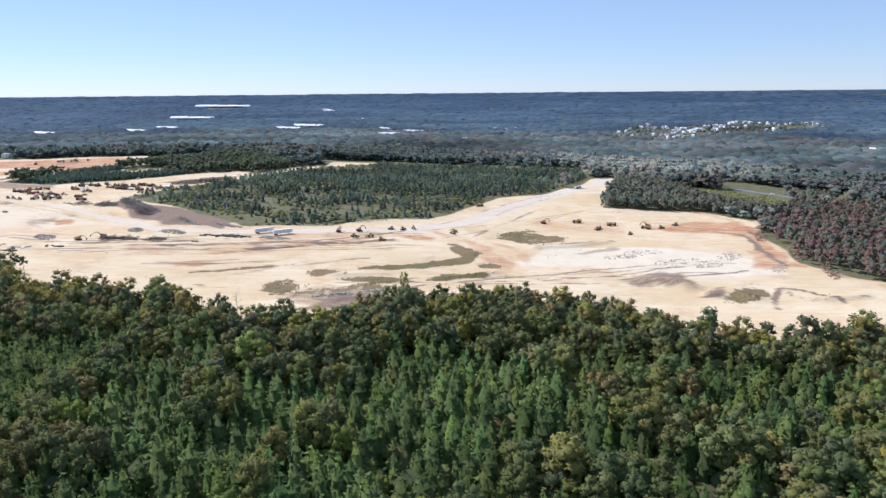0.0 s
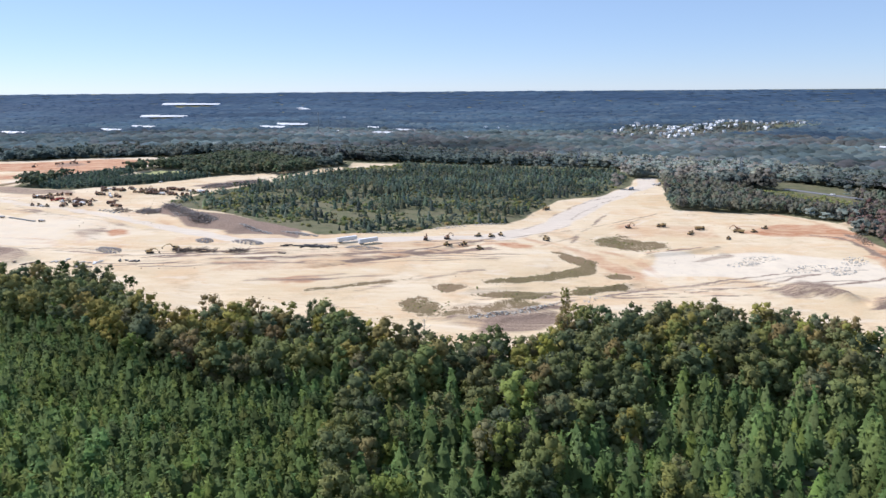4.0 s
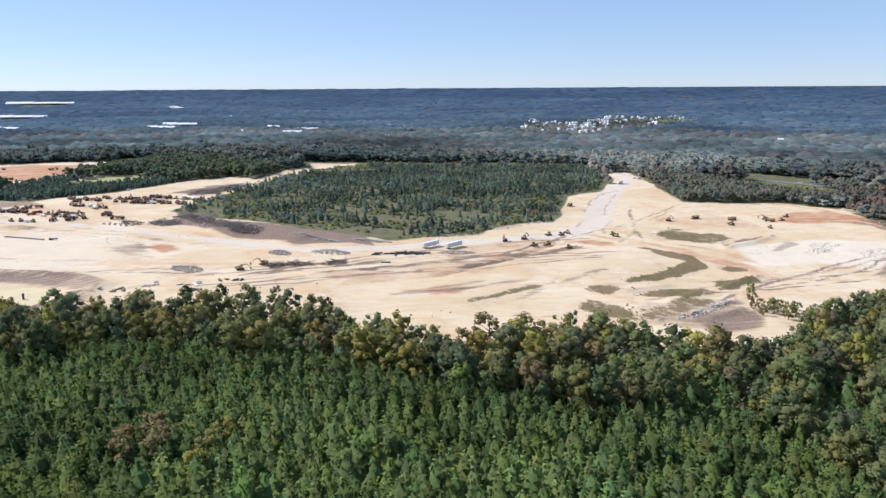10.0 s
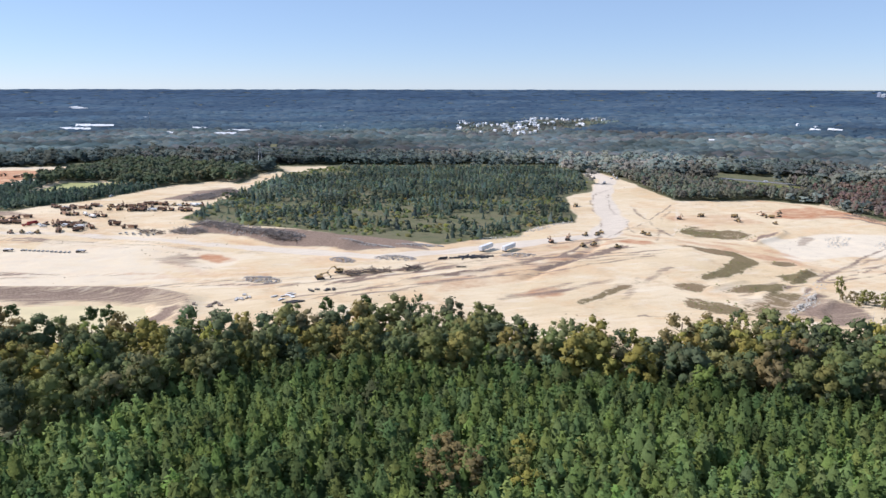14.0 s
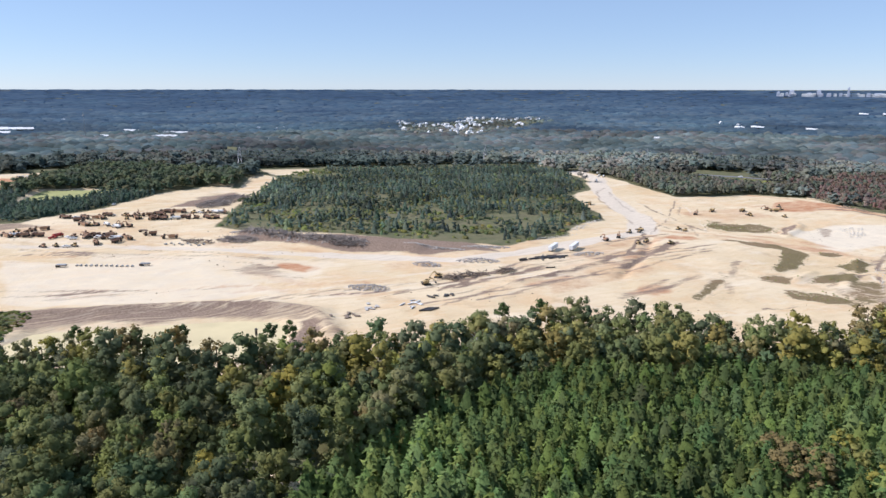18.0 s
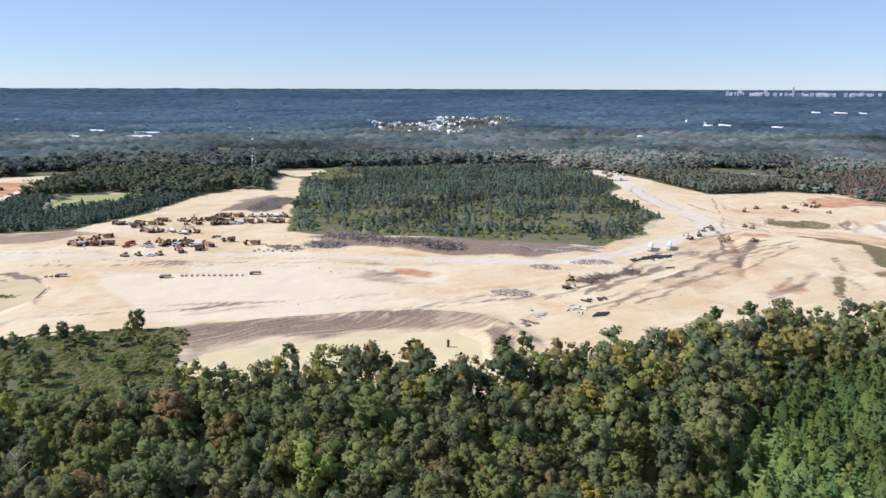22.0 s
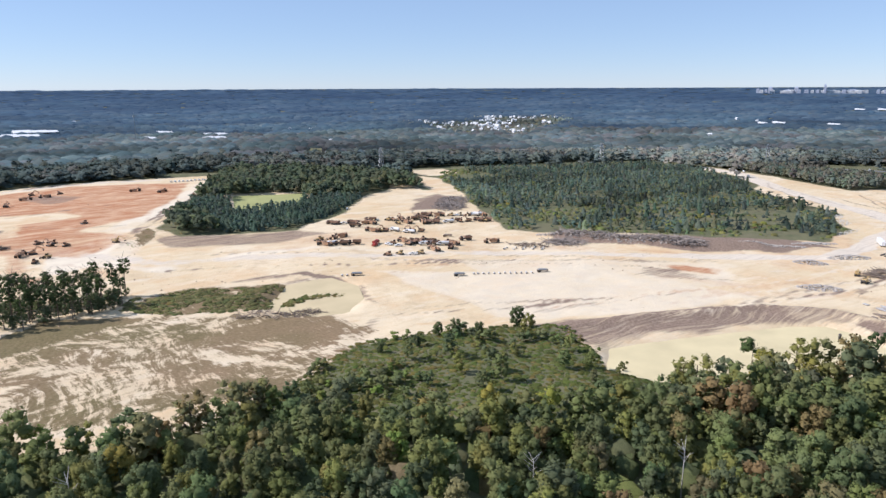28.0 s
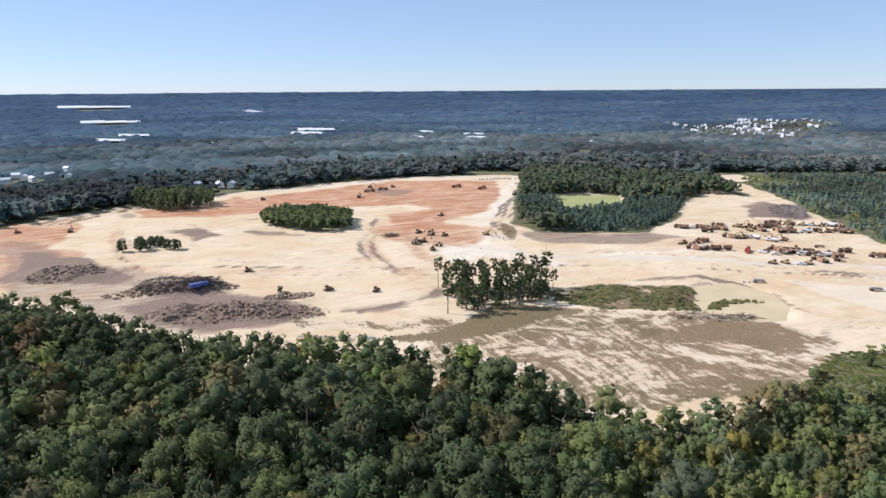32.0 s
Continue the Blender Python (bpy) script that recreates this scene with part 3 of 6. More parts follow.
    c = k.mix(edge(sa.outputs[1], blotch, 0.2, 0.85), c, clay)
    c = k.mix(edge(sb.outputs[0], mid, 0.25, 0.6), c, gravel)
    c = k.mix(edge(sb.outputs[1], tracks, 0.2, 0.62), c, dark)
    c = k.mix(k.math("MULTIPLY", k.ramp(sa.outputs[2], 0.1, 0.45), 0.45), c, (0.60, 0.49, 0.34))
    strands = k.noise(0.26, 8, 0.8, (1.6, 0.35, 1.0), 0.25, 0.3, 30.0)
    cross = k.noise(0.12, 8, 0.78, (0.5, 1.5, 1.0), 0.5, 0.3, 45.0)
    tufts = k.math("ADD", sa.outputs[2], k.math("ADD", k.math("MULTIPLY", k.math("SUBTRACT", swirl, 0.5), 2.2), k.math("ADD", k.math("MULTIPLY", k.math("SUBTRACT", strands, 0.5), 1.6), k.math("MULTIPLY", k.math("SUBTRACT", cross, 0.5), 1.5))))
    c = k.mix(k.math("MULTIPLY", k.ramp(tufts, 0.36, 0.56), k.ramp(sa.outputs[2], 0.02, 0.2)), c, weeds)
    c = k.mix(edge(sa.outputs[0], mid, 0.3, 0.7), floor, c)
    k.bump(k.math("ADD", k.math("MULTIPLY", mid, 1.0), k.math("MULTIPLY", fine, 0.35)), 0.5, 1.2)
    return k.done(c, 0.95, spec=0.1)


def foliage(name, dark, light, grain=1.2, relief=0.6, thin_share=0.45):
    """Leaves: a tint for each tree, and grain between clumps."""
    k = Nodes(name)
    tint = k.attr("tint").outputs["Color"]
    leafy = k.noise(grain * 2.6, 4, 0.7)
    fine = k.ramp(leafy, 0.34, 0.66)
    clumps = k.ramp(k.noise(grain * 0.45, 3, 0.6), 0.3, 0.7)
    c = k.mix(k.math("ADD", k.math("MULTIPLY", fine, 0.6), k.math("MULTIPLY", clumps, 0.4)), dark, light)
    k.bump(leafy, relief, 0.55 / grain)
    c = k.mix(1.0, c, tint, "MULTIPLY")
    thin = k.node("ShaderNodeBsdfTranslucent")
    both = k.node("ShaderNodeMixShader", Fac=thin_share)
    k.link(c, thin.inputs[0]).link(k.bsdf.outputs[0], both.inputs[1]).link(thin.outputs[0], both.inputs[2])
    k.link(both.outputs[0], k.tree.nodes["Material Output"].inputs[0])
    return k.done(c, 0.85, spec=0.06)


EARTH = ground_material()
LEAF = foliage("broad_leaves", (0.132, 0.144, 0.074), (0.266, 0.268, 0.127), thin_share=0.3)
NEEDLE = foliage("pine_needles", (0.088, 0.130, 0.050), (0.166, 0.222, 0.080), thin_share=0.3)
# Open-grown pines, with mid-distance haze put into the green as extra blue.
HAZED_SCRUB_PINE = foliage("hazed_open_pine_needles", (0.108, 0.146, 0.108), (0.205, 0.245, 0.17), 0.6)
# Distance haze put into the leaf colours: greyer, then bluer farther off.
HAZED_LEAF = foliage("hazed_mid_leaves", (0.215, 0.244, 0.228), (0.305, 0.322, 0.292), 0.2, 0.2, 0.4)
HAZED_FAR_LEAF = foliage("hazed_far_leaves", (0.146, 0.18, 0.194), (0.204, 0.232, 0.246), 0.1, 0.12, 0.4)


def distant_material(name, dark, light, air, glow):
    """Far woodland; its emission stands in for the bright hazy air before the backdrop."""
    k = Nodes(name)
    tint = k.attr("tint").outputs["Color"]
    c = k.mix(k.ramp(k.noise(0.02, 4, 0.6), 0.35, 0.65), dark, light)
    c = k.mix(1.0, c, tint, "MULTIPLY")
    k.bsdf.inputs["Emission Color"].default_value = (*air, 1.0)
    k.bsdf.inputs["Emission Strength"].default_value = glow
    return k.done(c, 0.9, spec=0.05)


# Farther rings: darker base and stronger blue emission, as thickening haze.
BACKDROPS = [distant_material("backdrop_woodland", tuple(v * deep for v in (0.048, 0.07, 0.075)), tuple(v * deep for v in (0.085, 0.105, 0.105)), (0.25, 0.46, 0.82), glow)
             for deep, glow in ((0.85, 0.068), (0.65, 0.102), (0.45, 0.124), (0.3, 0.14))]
PAINT_YELLOW = worn("machine_yellow", (0.55, 0.38, 0.16), amount=0.7)
PAINT_ORANGE = worn("machine_orange", (0.43, 0.24, 0.13), (0.44, 0.34, 0.26), amount=0.8)
PAINT_RUST = worn("rusty_brown_paint", (0.25, 0.14, 0.095), (0.42, 0.33, 0.23), amount=0.6)
PAINT_RED = worn("truck_red", (0.42, 0.03, 0.03))
PAINT_WHITE = worn("truck_white", (0.78, 0.78, 0.76), amount=0.25)
PAINT_BLUE = worn("machine_blue", (0.07, 0.13, 0.42))
SCRAP_BLUE = worn("blue_scrap", (0.10, 0.12, 0.24), (0.24, 0.2, 0.2), amount=0.6)
STEEL = worn("dark_steel", (0.07, 0.068, 0.065), (0.22, 0.18, 0.13), 0.5, 0.5)
GALVANISED = worn("galvanised_steel", (0.36, 0.37, 0.38), (0.25, 0.24, 0.22), 0.45, 0.7)
RUBBER = worn("tyre_rubber", (0.03, 0.03, 0.03), (0.25, 0.2, 0.14), 0.9)
GLASS_DARK = worn("cab_glass", (0.02, 0.025, 0.03), (0.2, 0.18, 0.14), 0.12, 0.0, 0.15)
CONCRETE = worn("pale_concrete", (0.50, 0.48, 0.45), (0.36, 0.31, 0.24), 0.9)
PALE_PIPE = worn("pale_pipe_concrete", (0.60, 0.58, 0.54), (0.5, 0.46, 0.4), 0.9, amount=0.3)
PLASTIC = worn("black_plastic_pipe", (0.035, 0.035, 0.04), (0.3, 0.25, 0.18), 0.45)
WALL_WHITE = worn("white_siding", (0.78, 0.78, 0.76), (0.6, 0.58, 0.54), 0.8, amount=0.2, scale=0.1)
ROOF_GREY = worn("grey_shingle_roof", (0.42, 0.42, 0.44), (0.3, 0.29, 0.28), 0.9, scale=0.3)
ROOF_PALE = worn("pale_metal_roof", (0.80, 0.80, 0.79), (0.66, 0.65, 0.63), 0.6, amount=0.3, scale=0.05)
ROCK = worn("grey_rock", (0.42, 0.38, 0.34), (0.52, 0.43, 0.32), 0.95, amount=0.6, scale=0.5)
PALE_ROCK = worn("pale_broken_rock", (0.56, 0.52, 0.45), (0.55, 0.46, 0.34), 0.95, amount=0.5, scale=0.5)
BARK = worn("bark", (0.16, 0.12, 0.09), (0.26, 0.22, 0.17), 0.95, scale=2.0)
PALE_BARK = worn("dead_grey_bark", (0.52, 0.48, 0.43), (0.36, 0.31, 0.26), 0.95, scale=2.0)
CLOD = worn("earth_clods", (0.30, 0.21, 0.14), (0.45, 0.34, 0.23), 0.95, amount=0.7, scale=0.3)
GREY_LOG = worn("grey_weathered_logs", (0.34, 0.29, 0.25), (0.24, 0.185, 0.14), 0.95, scale=0.8)
LOG = worn("weathered_logs", (0.22, 0.17, 0.13), (0.36, 0.3, 0.24), 0.95, scale=0.8)
TOWER_GLASS = worn("tower_facade", (0.52, 0.56, 0.66), (0.46, 0.5, 0.58), 0.5, scale=0.02)


def water_material(name, colour, rough):
    k = Nodes(name)
    c = k.mix(k.ramp(k.noise(0.06, 4, 0.5), 0.35, 0.7), colour, tuple(0.85 * v for v in colour))
    k.bump(k.noise(0.9, 3, 0.5), 0.08, 0.1)
    return k.done(c, rough, spec=0.12)


MUDDY = water_material("muddy_water", (0.65, 0.545, 0.32), 0.8)
SILT = water_material("silty_water", (0.58, 0.47, 0.28), 0.9)
ALGAE = water_material("algae_water", (0.36, 0.36, 0.15), 0.8)

# ---- ground ----


def steps(low, high, fine, reach):
    """Even steps from low to high, growing outwards to the reach."""
    mid = list(np.arange(low, high, fine))
    left, right, s = [], [], fine
    a, b = low, high
    while a > -reach:
        s *= 1.13
        a -= s
        left.append(a)
    s = fine
    while b < reach:
        right.append(b)
        s *= 1.13
        b += s
    return np.array(left[::-1] + mid + right)


def build_ground():
    xs, ys = steps(-955, 325, 3.4, 5300), np.unique(np.concatenate([steps(300, 720, 2.7, 5300)[steps(300, 720, 2.7, 5300) < 718], steps(720, 1240, 4.6, 5300)[steps(720, 1240, 4.6, 5300) >= 720]]))
    gx, gy = np.meshgrid(xs, ys)
    x, y = gx.ravel(), gy.ravel()
    z = height(x, y)
    wx, wy = x + 5 * fbm(x, y, 30, 41), y + 5 * fbm(x, y, 30, 47)
    px, py = x + 16 * fbm(x, y, 40, 43), y + 16 * fbm(x, y, 40, 49)
    cover = {key: np.zeros(len(x)) for key in ("site", "clay", "weeds", "gravel", "dark", "pale")}
    cover["site"] = smooth(-3, 5, inside(wx, wy, SITE))
    for poly in SANDPATCHES:
        cover["site"] = np.maximum(cover["site"], smooth(-3, 4, inside(wx, wy, poly)))
    for poly in (GREEN_POND, FAR_BASIN):
        cover["site"] = np.maximum(cover["site"], smooth(-14, -6, inside(wx, wy, poly)))
    cover["site"] *= 1 - smooth(-3, 3, inside(wx, wy, SHRUBS))
    for key, amount, poly in PATCHES:
        cover[key] = np.maximum(cover[key], amount * smooth(-3.5, 3.5, 0.5 * inside(px, py, poly) + 0.5 * inside(wx, wy, poly)))
    broken = np.clip(0.75 + 1.1 * fbm(x, y, 26, 57), 0.3, 1.0)
    for key, amount, half, pts in LINES:
        cover[key] = np.maximum(cover[key], min(1.0, amount * (0.75 if key == "clay" else 1.2)) * (1 - smooth(half * 0.5, half * 1.2 + 1.1, near_line(wx, wy, pts))) * (np.clip(broken + 0.45, 0, 1) if key == "gravel" else broken))
    nx, ny = len(xs), len(ys)
    i = (np.arange(ny - 1)[:, None] * nx + np.arange(nx - 1)[None]).ravel()
    tris = np.concatenate([np.stack([i, i + 1, i + nx + 1], 1), np.stack([i, i + nx + 1, i + nx], 1)])
    attrs = {"cover_a": np.stack([cover["site"], cover["clay"], cover["weeds"]], 1),
             "cover_b": np.stack([cover["gravel"], cover["dark"], cover["pale"]], 1)}
    me = mesh_of("ground", np.stack([x, y, z], 1), tris, EARTH, attrs, True)
    return tagged(new("ground", me), "bare tan sand and orange clay with woodland floor around", "ground", kind="structure")


build_ground()

# ---- woodland ----


def dome(around, rings, seed, rough=0.25):
    """A lumpy low crown, one unit wide and high."""
    r = np.random.default_rng(seed)
    v, f = [], []
    for k in range(rings):
        u = k / rings
        rad = 0.5 * math.cos(u * math.pi / 2) ** 0.7
        for j in range(around):
            a = 2 * math.pi * (j + 0.5 * (k % 2)) / around
            m = 1 + rough * (r.random() * 2 - 1)
            v.append((rad * m * math.cos(a), rad * m * math.sin(a), math.sin(u * math.pi / 2) + 0.1 * rough * (r.random() - 0.5)))
    v.append((0, 0, 1.0))
    for k in range(rings - 1):
        for j in range(around):
            a, b = k * around + j, k * around + (j + 1) % around
            f += [(a, b, a + around), (b, b + around, a + around)]
    top = len(v) - 1
    f += [((rings - 1) * around + j, (rings - 1) * around + (j + 1) % around, top) for j in range(around)]
    v = np.array(v)
    n = v - np.array([0, 0, 0.1])
    return v, np.array(f), n / np.linalg.norm(n, axis=1)[:, None]


def leaf_cards(centres, normals, size, r):
    """Small three-cornered leaf clumps at the points, tilted every way round the normals."""
    n = len(centres)
    nrm = normals / (np.linalg.norm(normals, axis=1)[:, None] + 1e-9) + 0.6 * r.normal(size=(n, 3))
    nrm /= np.linalg.norm(nrm, axis=1)[:, None]
    side = np.cross(nrm, r.normal(size=(n, 3)))
    side /= np.linalg.norm(side, axis=1)[:, None] + 1e-9
    up = np.cross(nrm, side)
    s = size * (0.6 + 0.8 * r.random((n, 1)))
    pts = np.stack([centres - side * s * 0.62 - up * s * 0.35, centres + side * s * 0.62 - up * s * 0.4, centres + up * s * 0.75], 1)
    f = np.arange(n * 3).reshape(n, 3)
    soft = normals / (np.linalg.norm(normals, axis=1)[:, None] + 1e-9) * 0.85 + nrm * 0.2
    soft /= np.linalg.norm(soft, axis=1)[:, None]
    return pts.reshape(-1, 3), f, np.repeat(soft, 3, 0)


def merge(parts):
    v, f, n, base = [], [], [], 0
    for p in parts:
        v.append(p[0]), f.append(np.asarray(p[1]) + base)
        n.append(p[2] if len(p) > 2 else np.tile((0.0, 0.0, 1.0), (len(p[0]), 1)))
        base += len(p[0])
    return np.concatenate(v), np.concatenate(f), np.concatenate(n)


_bm = bmesh.new()
bmesh.ops.create_icosphere(_bm, subdivisions=1, radius=1.0)
BALL = (np.array([p.co[:] for p in _bm.verts]), np.array([[q.index for q in _f.verts] for _f in _bm.faces]))
_bm.free()


def puff_crown(seed, puffs, leaves, size, low=0.22, wide=0.19, fat=(0.08, 0.14), flat=1.0, core=0.74, spread=1.36):
    """A crown of leafy bulges: sprays of leaves all over the bulges, with a dense core in each; unit height."""
    r = np.random.default_rng(seed)
    mid, half = (1 + low) / 2, (1 - low) / 2
    lean = 0.05 * r.normal(size=2)
    cs, rs = [], []
    for p in range(puffs):
        a, t = (p + 0.6 * r.random()) * 2.4, (p + r.random()) / puffs
        z = 0.9 - spread * t
        ring = math.sqrt(max(0.05, 1 - 0.8 * min(1.0, z * z))) * (0.55 + 0.45 * r.random())
        cs.append((wide * ring * math.cos(a) + lean[0] * (z + 0.5), wide * ring * math.sin(a) + lean[1] * (z + 0.5), mid + half * 0.78 * z))
        rs.append(fat[0] + (fat[1] - fat[0]) * r.random() ** 1.5)
    cs, rs = np.array(cs), np.array(rs)
    squash = np.array([1.0, 1.0, flat])
    ball_v, ball_f = BALL
    parts, tips, ways = [], [], []
    share = rs ** 2 / (rs ** 2).sum()
    for k, (c, rad) in enumerate(zip(cs, rs)):
        v = c + ball_v * rad * core * (1 + 0.18 * r.normal(size=(len(ball_v), 1)).clip(-1.4, 1.4)) * squash
        out = c - np.array([lean[0] * 0.3, lean[1] * 0.3, mid - 0.25])
        out /= np.linalg.norm(out) + 0.05
        n = ball_v * 0.8 + out * 0.45
        kept = ball_f[ball_v[ball_f].mean(1)[:, 2] > -0.4]
        parts.append((v, kept, n / np.linalg.norm(n, axis=1)[:, None]))
        m = int(3 * leaves * share[k]) + 4
        d = r.normal(size=(m, 3)) + 0.6 * out + np.array([0, 0, 0.25])
        d /= np.linalg.norm(d, axis=1)[:, None]
        tip = c + d * rad * (0.72 + 0.42 * r.random((m, 1))) * squash
        free = np.ones(m, bool)
        for j in range(puffs):
            if j != k:
                free &= np.linalg.norm((tip - cs[j]) / squash, axis=1) > rs[j] * 0.8
        few = np.flatnonzero(free)[:max(3, int(1.25 * leaves * share[k]))]
        tips.append(tip[few])
        ways.append(0.85 * d[few] + 0.4 * out)
    return merge(parts + [leaf_cards(np.concatenate(tips), np.concatenate(ways), size, r)])


def pine_crown(seed, cards, size, low=0.15, wide=0.17, around=7, rings=5, core=0.9):
    """A conical young pine crown: ragged tiers of boughs with loose sprays; unit height."""
    r = np.random.default_rng(seed)
    v, f = [], []
    for k in range(rings):
        u = k / rings
        for j in range(around):
            a = 2 * math.pi * (j + 0.5 * (k % 2) + 0.25 * r.random()) / around
            rad = wide * core * (1 - u) ** 0.8 * (0.72 + 0.42 * r.random()) + 0.01
            v.append((rad * math.cos(a), rad * math.sin(a), low + (1 - low) * (u - 0.05 * r.random())))
    v.append((0.01 * r.normal(), 0.01 * r.normal(), 1.0))
    for k in range(rings - 1):
        for j in range(around):
            a, b = k * around + j, k * around + (j + 1) % around
            f += [(a, b, a + around), (b, b + around, a + around)]
    f += [((rings - 1) * around + j, (rings - 1) * around + (j + 1) % around, len(v) - 1) for j in range(around)]
    v = np.array(v)
    n = v * np.array([1.0, 1.0, 0]) / wide + np.array([0, 0, 0.5])
    u = r.random(cards) ** 1.3
    a = r.random(cards) * 6.283
    whorl = 0.8 + 0.35 * np.sin(a * 5 + np.floor(u * 7) * 2.1)
    rad = wide * (1 - u) ** 0.75 * whorl + 0.012
    c = np.stack([rad * np.cos(a), rad * np.sin(a), low + (1 - low) * u], 1)
    nrm = np.stack([np.cos(a), np.sin(a), np.full(cards, 0.8)], 1)
    return merge([(v, np.array(f), n / np.linalg.norm(n, axis=1)[:, None]), leaf_cards(c, nrm, size, r)])


def trunk(low, thick, limbs, seed, top=0.75):
    """A tapered trunk with limbs; unit height."""
    r = np.random.default_rng(seed)

    def stick(a, b, ra, rb, n=5):
        a, b = np.array(a, float), np.array(b, float)
        d = b - a
        e = np.cross(d, (0.3, 0.8, 0.1))
        e /= np.linalg.norm(e)
        g = np.cross(d, e)
        g /= np.linalg.norm(g)
        ang = np.arange(n) * 2 * math.pi / n
        ring = np.cos(ang)[:, None] * e + np.sin(ang)[:, None] * g
        v = np.concatenate([a + ring * ra, b + ring * rb])
        f = [(j, (j + 1) % n, n + j) for j in range(n)] + [((j + 1) % n, n + (j + 1) % n, n + j) for j in range(n)]
        return v, np.array(f)

    parts = [stick((0, 0, -0.04), (0.01, 0, top), thick, thick * 0.35, 6)]
    for _ in range(limbs):
        h, a = low + (top - low) * r.random(), r.random() * 6.283
        reach = 0.12 + 0.1 * r.random()
        parts.append(stick((0.005, 0, h), (reach * math.cos(a), reach * math.sin(a), h + 0.12), thick * 0.4, thick * 0.15, 4))
    return merge(parts)


def tints(n, palette, weights, spread=0.11):
    """A colour a tree: from a palette of multipliers, with some spread."""
    pick = RNG.choice(len(palette), n, p=np.array(weights) / sum(weights))
    return np.clip(np.array(palette)[pick] * (1 + spread * RNG.normal(size=(n, 1))) * (1 + 0.05 * RNG.normal(size=(n, 3))), 0.2, 4)


GREENS = [(0.82, 0.9, 0.74), (1.0, 1.04, 0.76), (0.64, 0.74, 0.72), (1.18, 1.1, 0.7), (1.42, 1.24, 0.6), (1.2, 0.9, 0.8), (1.05, 0.98, 0.92), (1.05, 1.2, 0.66)]
AUTUMN = [(0.95, 1.0, 0.84), (0.78, 0.88, 0.92), (1.45, 1.28, 0.74), (1.42, 1.18, 0.86), (1.2, 1.0, 0.88), (1.65, 1.5, 0.8), (1.15, 1.12, 0.98), (0.66, 0.76, 0.8)]
A_WEIGHTS = [4, 4, 3, 2, 2, 1.4, 3, 4]
PINES = [(1.08, 1.08, 0.95), (0.92, 0.98, 0.92), (1.3, 1.2, 0.9)]
# Darkened palette: shade of backlit western crowns in the tint; also for dark trees.
SHADE_DARK_TINTS = [(0.56, 0.64, 0.58), (0.48, 0.57, 0.56), (0.68, 0.74, 0.62), (0.98, 0.9, 0.6), (0.95, 0.7, 0.6), (0.78, 0.83, 0.62)]
DIM_PINES = [(1.0, 1.0, 1.0), (0.78, 0.86, 0.95), (1.35, 1.2, 0.95)]


def spots(x0, y0, x1, y1, gap, keep):
    """Jittered places on a grid, kept where keep(x, y) is true."""
    gx, gy = np.meshgrid(np.arange(x0, x1, gap), np.arange(y0, y1, gap))
    x = gx.ravel() + (RNG.random(gx.size) - 0.5) * gap * 0.9
    y = gy.ravel() + (RNG.random(gx.size) - 0.5) * gap * 0.9
    m = keep(x, y)
    return x[m], y[m]


def ahead_of_path(x, y):
    """How far a place lies ahead of the flight line."""
    return (x * 0.468 + y * 0.884)


def place(x, y, sink=0.2):
    return np.stack([x, y, height(x, y) - sink], 1)


def stature(x, y):
    """How tall the broadleaf wood stands, place by place."""
    return np.interp(x, [-760, -690, -670, -540, -480], [19.5, 19, 13.5, 12.5, 16.5]) * np.where(inside(x, y, SITE) < -45, np.where(x < -640, 1.15, 1.0), 1.0)


def tint_by_place(x):
    """Tint by eastward place: palest far west, slightly up mid-flight, duller to the east."""
    return np.interp(x, [-900, -500, -430, -330, -240, -120, 300], [1.08, 0.98, 0.98, 1.02, 1.0, 0.95, 0.95])


def wood(x, y, templates, tall, palette, weights, spread_h=0.16, wide=1.0, patchy=0.12):
    """Trees at the places, dealt over the templates."""
    sets, n = [], len(x)
    deal = RNG.integers(0, len(templates), n)
    h = tall * (1 + spread_h * RNG.normal(size=n)).clip(0.55, 1.5)
    w = h * wide * (0.85 + 0.3 * RNG.random(n))
    t = tints(n, palette, weights) * (1 + patchy * 2 * fbm(x, y, 35, 17))[:, None] * tint_by_place(x)[:, None]
    p = place(x, y)
    for k, tpl in enumerate(templates):
        m = deal == k
        if m.any():
            sets.append(scatter(tpl, p[m], RNG.random(m.sum()) * 6.283, np.stack([w[m], h[m]], 1), t[m]))
    return sets


SIGHT_GAP = [(-181, 1021), (-94, 1015), (-91, 1163), (-181, 1152)]
ISLAND = [(-327, 761), (-318, 746), (-255, 696), (-199, 641), (-164, 609), (-94, 622), (-71, 645), (-35, 663), (-8, 668), (20, 714),
          (65, 798), (119, 826), (169, 893), (205, 970), (207, 1049), (-127, 1125), (-168, 1061), (-233, 944), (-294, 836)]
MID_WOOD = [(-533, 880), (-461, 854), (-403, 893), (-322, 977), (-282, 1000), (-250, 971), (-229, 1022), (-208, 1077), (-245, 1123),
            (-343, 1233), (-387, 1195), (-480, 1025), (-535, 915)]
GREY_WOOD = [(173, 739), (215, 724), (263, 716), (299, 679), (363, 679), (419, 761), (317, 819), (232, 913), (218, 869), (193, 803)]
RED_WOOD = [(282, 576), (267, 499), (286, 454), (348, 431), (544, 483), (542, 709), (378, 712), (317, 659)]
GROVE = [(-722, 985), (-691, 942), (-662, 940), (-650, 990), (-672, 1030), (-716, 1018)]
FAR_CLUMP = [(-818, 1125), (-795, 1082), (-752, 1096), (-742, 1150), (-785, 1185)]
PINE_CLUMP = [(-662, 718), (-640, 718), (-610, 724), (-602, 748), (-630, 758), (-656, 764)]
